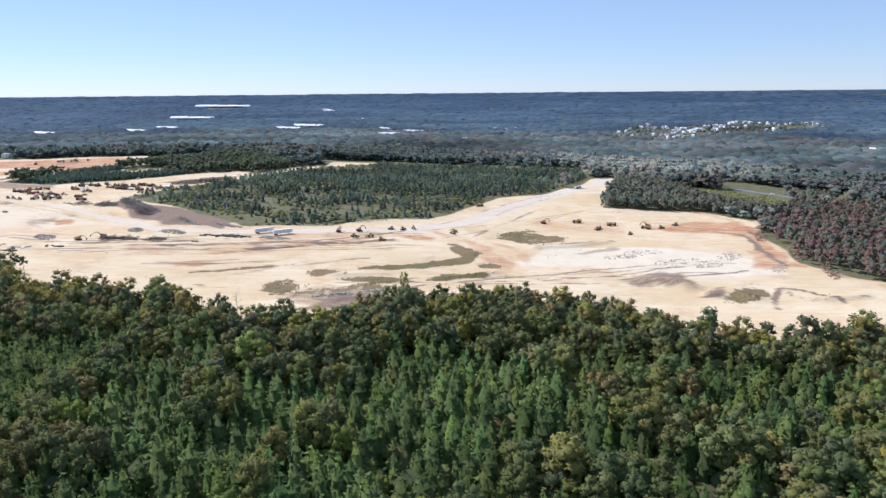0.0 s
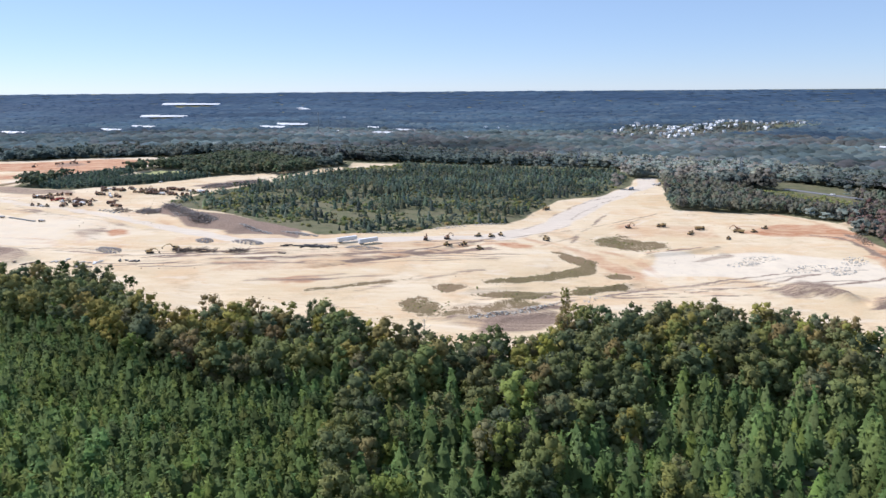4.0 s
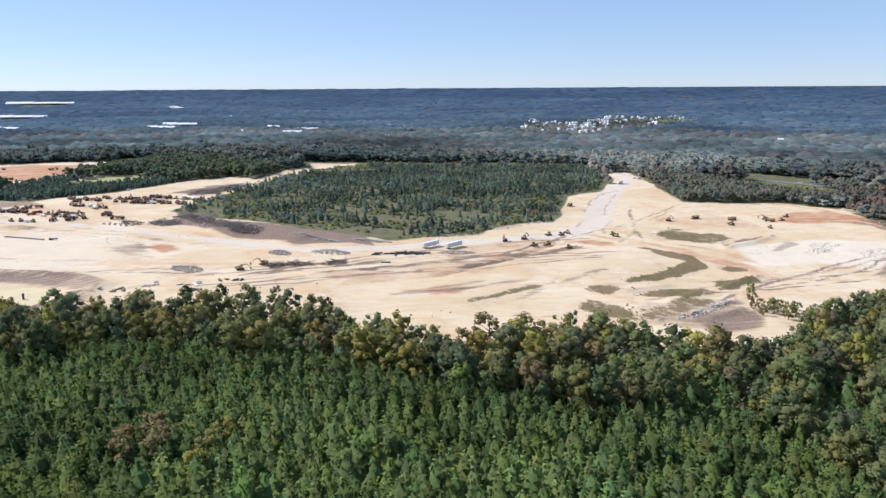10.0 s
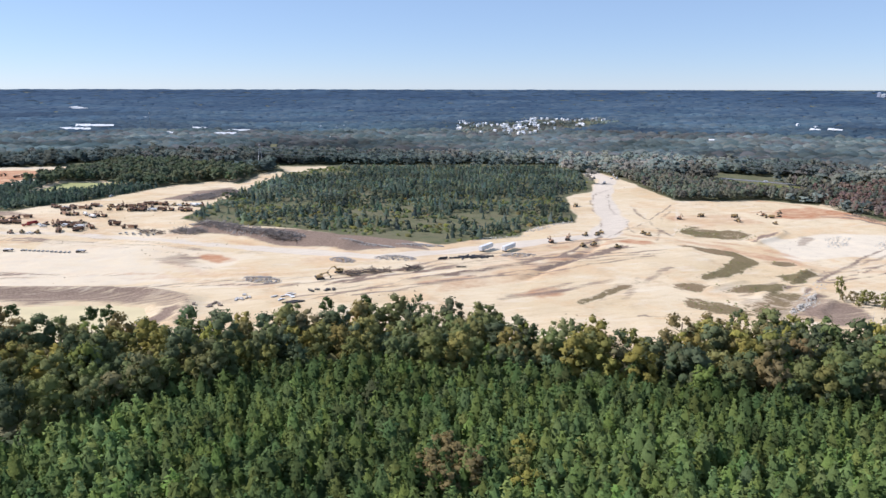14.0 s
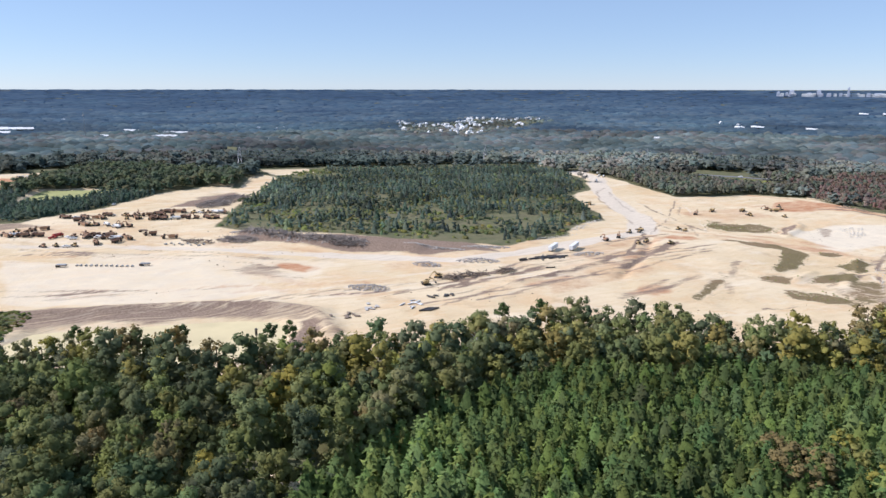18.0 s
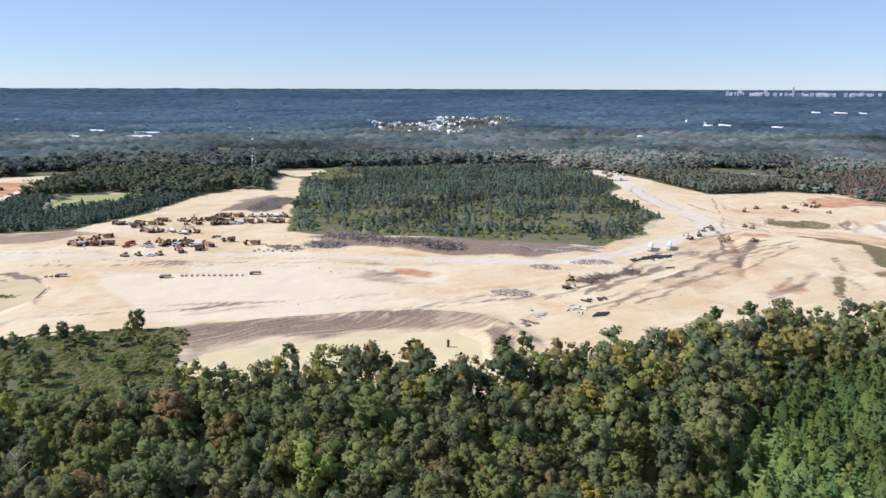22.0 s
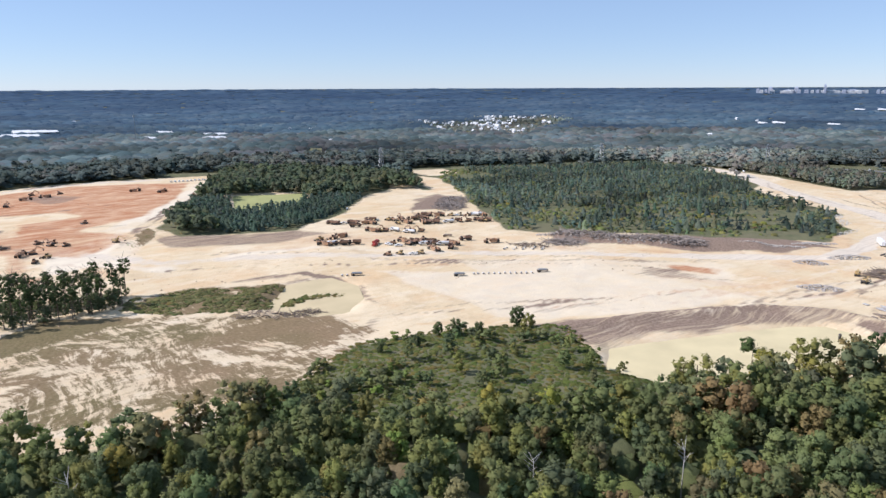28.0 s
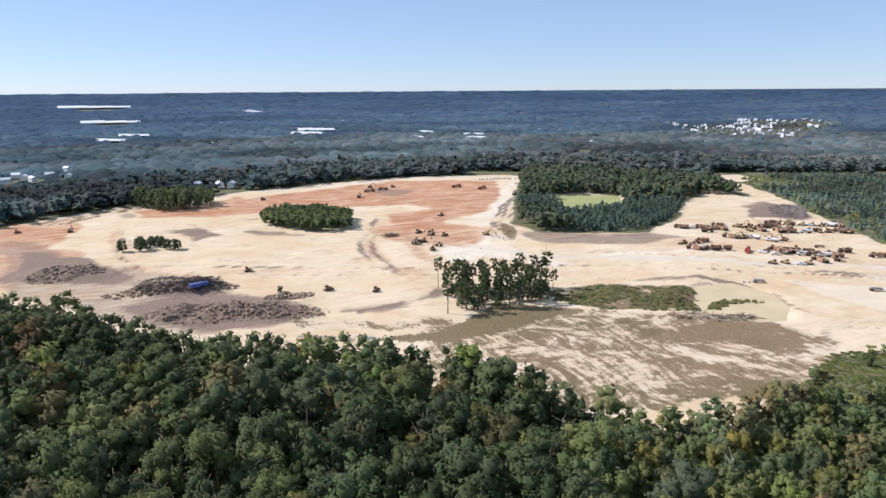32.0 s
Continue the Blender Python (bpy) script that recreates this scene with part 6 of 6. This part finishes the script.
again(fl_d, [(-401, 655, -32), (-490, 711, -30)])

# the blue grinder on the debris heap
ob = tagged(empty("wood_grinder", -776, 801, 20), "blue wood grinder working on a dark debris heap", "grinder")
piece("chassis", lambda bm: block(bm, 0, 0, 1.0, 11, 2.2, 0.5), STEEL, ob)
piece("hopper", lambda bm: block(bm, -2.5, 0, 2.3, 5.0, 2.8, 2.0, bevel=0.1, taper=1.2), PAINT_BLUE, ob)
piece("engine_housing", lambda bm: block(bm, 2.6, 0, 2.3, 3.4, 2.5, 2.1, bevel=0.15), PAINT_BLUE, ob)
piece("conveyor", lambda bm: block(bm, 8.0, 0, 3.0, 8.0, 1.2, 0.4, (0, -24, 0)), STEEL, ob)
for wx in (3.4, 2.1):
    for s in (-1, 1):
        wheel(ob, wx, s * 1.0, 0.5, 0.5)

# ---- pipes ----


def pipe_proto(name, x, y, turn, length, r, material, label, group):
    ob = tagged(empty(name, x, y, turn), label, "pipe", group)

    def tube(bm):
        rod(bm, (-length / 2, 0, r), (length / 2, 0, r), r, n=12)
        rod(bm, (length / 2 - 0.35, 0, r), (length / 2, 0, r), r * 1.14, n=12)
    piece("barrel", tube, material, ob)
    piece("bore", lambda bm: rod(bm, (-length / 2 - 0.01, 0, r), (-length / 2 + 0.3, 0, r), r * 0.8, n=12), STEEL, ob)
    return ob


cp = pipe_proto("concrete_pipe", -436, 674, 58, 2.0, 0.5, PALE_PIPE, "short pale concrete drain pipe in a row on sand", "row of concrete pipes")
again(cp, [(-434 + 2.6 * k, 673 - 1.65 * k, 58 + 8 * math.sin(k * 2.1)) for k in range(11)])
again(cp, [(-497 + 2.4 * k, 715 - 1.5 * k, 55) for k in range(3)])
pp = pipe_proto("plastic_pipe", -186, 533, -18, 6.0, 0.42, PLASTIC, "long black plastic pipe in a stack", "stacked black pipes")
jumble = random.Random(31)
for k in range(40):
    x, y = -166 + jumble.gauss(0, 7.5), 558 + jumble.gauss(0, 2.2)
    again(pp, [(x, y, -10 + jumble.gauss(0, 28))])
again(pp, [(-304 + 1.2 * k, 488 + 0.5 * k, -30) for k in range(6)])
for k in range(5):
    again(cp, [(-377 + 4.6 * k, 714 - 4 * k, 20 + 70 * (k % 2)), (-373 + 4.6 * k, 716 - 4 * k, 60)], "pale pipe section in a loose pile")

# ---- rock, logs and rubble ----


def rock_shape(seed):
    """An angular stone, about one unit wide."""
    r = np.random.default_rng(seed)
    bm = bmesh.new()
    bmesh.ops.create_icosphere(bm, subdivisions=1, radius=0.5)
    v = np.array([p.co[:] for p in bm.verts])
    f = np.array([[q.index for q in face.verts] for face in bm.faces])
    bm.free()
    v *= (0.75 + 0.5 * r.random((len(v), 1))) * np.array([1.0, 0.8, 0.65])
    return v, f


STONES = [rock_shape(s) for s in (1, 2, 3)]
STICKS = [trunk(0.3, 0.05, 3, s, 1.0) for s in (7, 8)]


def heap(x, y, rx, ry, turn, n, size, tall):
    """Places in a heap: denser and higher at the middle."""
    u, a = np.sqrt(RNG.random(n)), RNG.random(n) * 6.283
    lx, ly = rx * u * np.cos(a), ry * u * np.sin(a)
    c, s = math.cos(radians(turn)), math.sin(radians(turn))
    px, py = x + lx * c - ly * s, y + lx * s + ly * c
    return np.stack([px, py, height(px, py) + tall * (1 - u ** 1.5)], 1), size * (0.5 + RNG.random(n) ** 2 * 1.3)


def rocks(name, label, spots_, n, size, tall, material, category="rock pile"):
    for x, y, rx, ry, turn in spots_:
        p, s = heap(x, y, rx, ry, turn, n, size, tall)
        v, f, *_ = join([scatter(STONES[k], p[k::3], RNG.random(len(p[k::3])) * 6.283, np.stack([s[k::3], s[k::3]], 1), np.ones((len(p[k::3]), 3))) for k in range(3)])
        tagged(new(name, mesh_of(name, v, f, material)), label, category, "heaps on the site", kind="stuff")


def logs(name, label, spots_, n, size, tall, material, category="log pile"):
    for x, y, rx, ry, turn in spots_:
        p, s = heap(x, y, rx, ry, turn, n, size, tall)
        sets = []
        for k in range(2):
            v, f = STICKS[k][:2]
            q = p[k::2]
            for tilt in (70, 80, 88, 95):
                sel = q[(tilt % 4)::4] if tilt % 4 else q[0::4]
                lean = np.array(Matrix.Rotation(radians(tilt), 3, "Y"))
                m = len(sel)
                sets.append(scatter((v @ lean.T, f), sel + np.array([0, 0, 0.4]), RNG.random(m) * 6.283, np.stack([size * (0.6 + RNG.random(m))] * 2, 1), np.ones((m, 3))))
        v, f, *_ = join(sets)
        tagged(new(name, mesh_of(name, v, f, material)), label, category, "heaps on the site", kind="stuff")


rocks("rock_pile", "heap of grey broken rock on bare sand", [(-249, 577, 10, 6, 120), (-216, 569, 14, 7, 150), (-306, 545, 12, 7, 140)], 260, 1.1, 1.6, ROCK)
rocks("gravel_heap", "low weedy heap of grey gravel", [(-131, 558, 14, 5, -5)], 260, 0.9, 1.4, ROCK)
rocks("rubble_strip", "strip of grey rubble and boulders along the wood", [(-315, 719, 22, 7, 120), (-292, 680, 28, 7, 125), (-266, 658, 16, 6, 130), (-219, 617, 22, 4, 135), (-182, 606, 18, 4, 150)], 260, 1.2, 0.9, ROCK, "rubble")
rocks("rock_field", "scattered pale blasted rock on white ground", [(155, 530, 16, 10, 20), (171, 499, 22, 9, 30), (192, 492, 16, 8, 40), (236, 480, 14, 6, 60), (218, 518, 20, 8, 50), (135, 516, 14, 7, 10)], 90, 1.2, 0.3, PALE_ROCK, "rocks")
rocks("rock_line", "line of pale stones beside a track", [(-29, 412, 26, 4, 25), (-50, 394, 18, 3, 20), (5, 429, 14, 4, 40)], 60, 0.8, 0.2, PALE_ROCK, "rocks")
rocks("boulder_row", "pale boulders strewn along the wood's edge", [(-732, 711, 10, 3, -35), (-716, 703, 9, 3, -10)], 60, 1.3, 0.3, PALE_ROCK, "rocks")
rocks("blue_scrap", "blue plastic and metal scrap on a dark debris heap", [(-775, 812, 10, 5, -35)], 90, 1.0, 1.0, SCRAP_BLUE, "scrap pile")
rocks("stone_row", "row of pale boulders along a bank", [(-60, 391, 14, 2.2, 22), (-36, 403, 14, 2.2, 30)], 70, 1.2, 0.3, PALE_ROCK, "rocks")
rocks("edge_rubble", "broken pale stones along the pine edge", [(-111, 616, 26, 4, 5), (-62, 640, 20, 5, 30), (-25, 661, 18, 4, 25)], 130, 0.9, 0.3, PALE_ROCK, "rubble")
rocks("rim_rubble", "broken rust-brown rock along the clearing's rim", [(272, 589, 26, 5, 70), (270, 525, 26, 5, 70), (268, 472, 26, 5, 70)], 120, 1.5, 0.6, CLOD, "rubble")
rocks("earth_lumps", "churned lumps of brown earth and stumps", [(-775, 762, 30, 14, -15), (-745, 752, 24, 12, -15), (-800, 812, 24, 10, 0), (-772, 806, 16, 8, 0), (-845, 868, 22, 14, 20), (-735, 775, 14, 6, 10)], 230, 1.7, 0.9, CLOD, "earth heap")
logs("log_strip", "tangle of grey logs and stumps along the wood", [(-306, 705, 26, 6, 125), (-280, 669, 24, 6, 128), (-330, 705, 14, 8, 130), (-270, 655, 16, 7, 128)], 300, 4.2, 1.2, GREY_LOG, "logs")
logs("log_heap", "long heap of grey logs and stumps beside the pines", [(-303, 868, 22, 14, 50), (-280, 893, 24, 13, 45)], 520, 3.6, 2.2, GREY_LOG, "logs")
logs("debris_heap", "dark heap of stumps and woody debris", [(-792, 812, 20, 9, 0), (-776, 806, 14, 7, 0)], 420, 2.3, 3.2, STEEL, "debris")
logs("debris_field", "brown field of stumps, logs and churned earth", [(-775, 762, 30, 16, -15), (-745, 752, 26, 14, -15), (-845, 865, 20, 12, 20)], 340, 1.7, 0.5, LOG, "debris")
logs("brush_pile", "pile of grey-brown brush on sand", [(-241, 540, 10, 4, -10), (-217, 538, 8, 4, 10), (-255, 539, 6, 3, 0), (-640, 908, 5, 3, 0), (-356, 711, 14, 6, 130)], 110, 3.2, 1.2, LOG, "brush")
logs("weedy_heap", "low heap of grey brush beside the basin", [(-560, 672, 18, 6, -30), (-545, 668, 10, 5, -30)], 120, 2.6, 0.5, LOG, "brush")

# scraps, sheets and pallets at the near edge of the sand
scrap = random.Random(9)
SCRAP_SPOTS = [(-303, 504), (-337, 501), (-322, 508), (-276, 511)]
for k in range(30):
    cx, cy = SCRAP_SPOTS[k % 4]
    x, y = cx + scrap.gauss(0, 4.5), cy + scrap.gauss(0, 3.0)
    ob = tagged(empty("pallet_stack", x, y, scrap.uniform(0, 180)), "stack of pale boards and sheets on sand", "pallets", "stacked building materials")
    piece("sheet", lambda bm: block(bm, 0, 0, 0.45, scrap.uniform(1.2, 5), scrap.uniform(0.6, 2), scrap.uniform(0.2, 0.7)), (PAINT_WHITE, LOG, CONCRETE, STEEL)[k % 4], ob)
    piece("pallet", lambda bm: block(bm, 0, 0, 0.1, 2.4, 1.3, 0.2), LOG, ob)

# riser pipe and baffle in the sediment basin
ob = tagged(empty("riser_pipe", -383, 500, 0), "dark steel riser standing in the basin", "riser")
piece("stand", lambda bm: rod(bm, (0, 0, -1), (0, 0, 4.2), 0.55, n=12), STEEL, ob)
piece("grate", lambda bm: rod(bm, (0, 0, 4.2), (0, 0, 4.9), 0.75, 0.35, 12), STEEL, ob)

# ---- weeds ----


def weeds(name, label, polys, gap, tall, weights):
    sets = []
    for poly in polys:
        xs, ys = [p[0] for p in poly], [p[1] for p in poly]
        x, y = spots(min(xs), min(ys), max(xs), max(ys), gap, lambda x, y: (inside(x, y, poly) > -1) & (fbm(x, y, 14, 21) > -0.05))
        if len(x):
            sets += wood(x, y, FAR, tall, GREENS, weights, 0.4, 2.0)
    stuff(name, label, "weeds", sets, LEAF)


GRASSY = [p for key, amount, p in PATCHES if key == "weeds" and amount >= 0.65 and p[0][0] > -590]
weeds("weeds", "tufts of olive and brown weeds on bare ground", GRASSY, 3.2, 0.5, [1, 1, 0, 4, 0, 4, 4, 0])
BASIN_EDGE = [[(-545, 684), (-532, 692), (-514, 685), (-530, 681)]]
weeds("basin_weeds", "clump of brown weeds in a shallow basin", BASIN_EDGE, 1.6, 1.3, [1, 3, 0, 3, 0, 2, 3, 0])

# ---- power line ----
PYLONS = [(544, 659), (334, 925), (170, 1099), (-192, 1154)]


def lattice_tower(x, y, turn, tall):
    ob = tagged(empty("pylon", x, y, turn), "grey lattice steel power pylon with cross arms", "pylon", "power pylons")
    half = 3.2
    for sx in (-1, 1):
        for sy in (-1, 1):
            piece("leg", lambda bm: rod(bm, (sx * half, sy * half, -0.5), (sx * 0.7, sy * 0.7, tall), 0.32, 0.24, 4), GALVANISED, ob)
    for k in range(7):
        z0, z1 = tall * k / 7, tall * (k + 1) / 7
        h0, h1 = half - (half - 0.7) * k / 7, half - (half - 0.7) * (k + 1) / 7

        def braces(bm):
            for s in (-1, 1):
                rod(bm, (-h0, s * h0, z0), (h1, s * h1, z1), 0.17, n=4)
                rod(bm, (h0, s * h0, z0), (-h1, s * h1, z1), 0.17, n=4)
                rod(bm, (s * h0, -h0, z0), (s * h1, h1, z1), 0.17, n=4)
        piece("brace", braces, GALVANISED, ob)
    for z, reach in ((tall - 1.0, 5.0), (tall - 5.5, 7.0), (tall - 10.0, 5.5)):
        arm = piece("cross_arm", lambda bm: (rod(bm, (-reach, 0, z), (reach, 0, z), 0.2, n=4), rod(bm, (-reach, 0, z), (0, 0, z + 1.6), 0.1, n=4), rod(bm, (reach, 0, z), (0, 0, z + 1.6), 0.1, n=4)), GALVANISED, ob)
        for s in (-1, 1):
            piece("insulator", lambda bm: rod(bm, (s * reach, 0, z), (s * reach, 0, z - 1.8), 0.15, n=6), CONCRETE, arm)
    return ob


TURNS = [40, 45, 65, 85]
for (x, y), turn in zip(PYLONS, TURNS):
    lattice_tower(x, y, turn, 30)
for k in range(len(PYLONS) - 1):
    for z, reach in ((27.2, 5.0), (22.7, 7.0), (18.2, 5.5)):
        for s in (-1, 1):
            ends = []
            for (x, y), turn in zip(PYLONS[k:k + 2], TURNS[k:k + 2]):
                ends.append(Vector((x + s * reach * math.cos(radians(turn)), y + s * reach * math.sin(radians(turn)), stand(x, y) + z)))
            bm = bmesh.new()
            for j in range(10):
                a, b = j / 10, (j + 1) / 10
                sag = lambda u: ends[0].lerp(ends[1], u) - Vector((0, 0, 6.0 * 4 * u * (1 - u)))
                rod(bm, sag(a), sag(b), 0.1, n=4)
            me = bpy.data.meshes.new("power_cable")
            bm.to_mesh(me)
            bm.free()
            me.materials.append(GALVANISED)
            tagged(new("power_cable", me), "thin grey overhead power cable", "cable", "power cables", "structure")

ob = tagged(empty("radio_mast", -294, 1919, 0), "tall slim grey lattice radio mast over woods", "mast")
for k in range(3):
    a = k * 2.094
    piece("leg", lambda bm: rod(bm, (0.9 * math.cos(a), 0.9 * math.sin(a), 0), (0.5 * math.cos(a), 0.5 * math.sin(a), 58), 0.22, 0.18, 4), GALVANISED, ob)
for k in range(14):
    piece("brace", lambda bm: (rod(bm, (0.9, 0, 4 * k), (-0.5, 0.8, 4 * k + 4), 0.1, n=4), rod(bm, (-0.5, -0.8, 4 * k), (0.9, 0, 4 * k + 4), 0.1, n=4)), GALVANISED, ob)
piece("antenna", lambda bm: (rod(bm, (0, 0, 54), (0, 0, 63), 0.25, n=6), block(bm, 0, 0, 55, 3, 3, 2.2)), CONCRETE, ob)

# ---- public road behind the clearing ----
ASPHALT = worn("worn_asphalt", (0.20, 0.20, 0.20), (0.30, 0.28, 0.25), 0.9, scale=0.2)
line = [Vector((x, y, stand(x, y) + 0.5)) for x, y in PUBLIC_ROAD]
bm = bmesh.new()
rails = []
for k, p in enumerate(line):
    along = (line[min(k + 1, len(line) - 1)] - line[max(k - 1, 0)]).normalized()
    side = Vector((-along.y, along.x, 0)) * 5
    rails.append([bm.verts.new(p + side + Vector((0, 0, h))) for h in (0, -1.2)] + [bm.verts.new(p - side + Vector((0, 0, h))) for h in (0, -1.2)])
for a, b in zip(rails, rails[1:]):
    for m, n in ((0, 2), (1, 0), (2, 3)):
        bm.faces.new((a[m], b[m], b[n], a[n]))
bmesh.ops.recalc_face_normals(bm, faces=bm.faces)
me = bpy.data.meshes.new("road")
bm.to_mesh(me)
bm.free()
me.materials.append(ASPHALT)
tagged(new("road", me), "grey asphalt road through woods behind the clearing", "road", kind="structure")
for x, y, turn in ((397, 771, 115), (410, 752, 130), (426, 733, 120), (380, 802, 118)):
    c = copy_thing(pk_w, pose(x, y, stand(x, y) + 0.55, 0, 0, turn))
    tagged(c, "white pickup driving on the asphalt road")

# ---- houses, sheds and the far town ----


def house(x, y, turn, wide, deep, tall, label, roof):
    ob = tagged(empty("house", x, y, turn), label, "house", "houses among trees")
    piece("wall", lambda bm: block(bm, 0, 0, tall / 2, wide, deep, tall, bevel=0), WALL_WHITE, ob)

    def gable(bm):
        w, d, h = wide / 2 + 0.5, deep / 2 + 0.5, deep * 0.34
        v = [bm.verts.new(p) for p in ((-w, -d, tall), (w, -d, tall), (w, d, tall), (-w, d, tall), (-w, 0, tall + h), (w, 0, tall + h))]
        for q in ((0, 1, 5, 4), (2, 3, 4, 5), (0, 4, 3), (1, 2, 5), (3, 2, 1, 0)):
            bm.faces.new([v[i] for i in q])
    piece("roof", gable, roof, ob)
    for k in range(3):
        piece("window", lambda bm: block(bm, -wide / 3 + k * wide / 3, -deep / 2 - 0.02, tall * 0.62, 1.3, 0.1, 1.6, bevel=0), GLASS_DARK, ob)
    return ob


def shed(x, y, turn, wide, deep, tall, label):
    ob = tagged(empty("warehouse", x, y, turn), label, "warehouse", "long pale buildings far off")
    for k, (u, w, rise) in enumerate(((-0.3, 0.4, 1.0), (0.08, 0.36, 0.8), (0.38, 0.24, 0.65))):
        cx, half = u * wide, w * wide / 2
        piece("wall", lambda bm: block(bm, cx, 0, tall * rise * 0.15, 2 * half, deep, tall * rise * 0.3, bevel=0), WALL_WHITE, ob)

        def slopes(bm):
            d, low, top = deep / 2 + 0.6, tall * rise * 0.3, tall * rise
            v = [bm.verts.new(p) for p in ((cx - half, -d, low), (cx + half, -d, low), (cx + half, d, low), (cx - half, d, low), (cx - half, 0, top), (cx + half, 0, top))]
            for q in ((0, 1, 5, 4), (2, 3, 4, 5), (0, 4, 3), (1, 2, 5), (3, 2, 1, 0)):
                bm.faces.new([v[i] for i in q])
        piece("roof", slopes, ROOF_PALE, ob)
    for k in range(4):
        piece("loading_door", lambda bm: block(bm, wide * (k - 1.5) / 5, -deep / 2 - 0.05, tall * 0.08, 4, 0.2, tall * 0.14, bevel=0), GALVANISED, ob)
    return ob


PALE_HOUSE = "white two-storey house with grey roof among trees"
proto = house(714, 1985, 20, 15, 10, 7, PALE_HOUSE, ROOF_PALE)
grey_house = house(690, 1960, 60, 15, 10, 7, "white two-storey house with darker roof among trees", ROOF_GREY)
town = random.Random(3)
x, y = spots(360, 1572, 1217, 2337, 14, lambda x, y: (inside(x, y, HAMLET) > -50) & (fbm(x, y, 50, 91) > -0.15))
stuff("garden_trees", "small trees between white houses", "trees", far_wood(x, y, FAR, 5.5, 12, MIXED, 81), HAZED_LEAF)
made = 0
while made < 130:
    x, y = town.uniform(420, 1157), town.uniform(1632, 2277)
    if float(inside(np.array([x]), np.array([y]), HAMLET)[0]) > 0 and float(fbm(np.array([x]), np.array([y]), 70, 97)[0]) > 0.02:
        c = copy_thing(proto if made % 5 else grey_house, pose(x, y, stand(x, y) + 2.5, 0, 0, town.uniform(0, 180)) @ Matrix.Diagonal((0.52, 0.52, town.uniform(0.5, 0.75), 1)))
        made += 1
for x, y in HOMES + [(172, 2186), (252, 2109), (230, 2150), (200, 2120), (-873, 2102), (-731, 1940), (-693, 2018), (-700, 1960), (-274, 2637), (1467, 1649), (1430, 1560)]:
    copy_thing(proto, pose(x, y, stand(x, y) + 1.5, 0, 0, town.uniform(0, 180)) @ Matrix.Diagonal((0.7, 0.7, 0.7, 1)))
WHITE_SHED = "long low white warehouse with pale roof far off"
for x, y, turn, w, d, h in SHEDS:
    ob = shed(x, y, turn, w * 0.85, d * 1.3, h * 0.62, WHITE_SHED)
    ob.location.z += 3


def office_tower(x, y, turn, wide, deep, tall, material):
    ob = tagged(empty("office_tower", x, y, turn), "hazy pale tower block on the far skyline", "tower block", "far city skyline")
    piece("shaft", lambda bm: block(bm, 0, 0, tall / 2, wide, deep, tall, bevel=0), material, ob)
    piece("crown", lambda bm: block(bm, wide * 0.1, 0, tall + tall * 0.04, wide * 0.45, deep * 0.6, tall * 0.08, bevel=0), material, ob)
    for k in range(5):
        piece("window_band", lambda bm: block(bm, 0, 0, tall * (k + 0.7) / 5.6, wide + 0.6, deep + 0.6, tall / 16, bevel=0), ROOF_GREY, ob)


skyline = random.Random(12)
for k in range(46):
    u = k / 45 + skyline.uniform(-0.012, 0.012)
    h = 36 if k == 17 else 21 if k in (6, 13) else skyline.choice((5, 6, 7, 8, 10, 14)) * (1.0 if u < 0.5 else 0.7)
    office_tower(2889 + 327 * u, 2385 - 619 * u + skyline.uniform(-40, 40), -62, skyline.uniform(9, 22) * (1.6 if h < 7 else 1.0), 20, h + 9, TOWER_GLASS if h > 9 else WALL_WHITE)
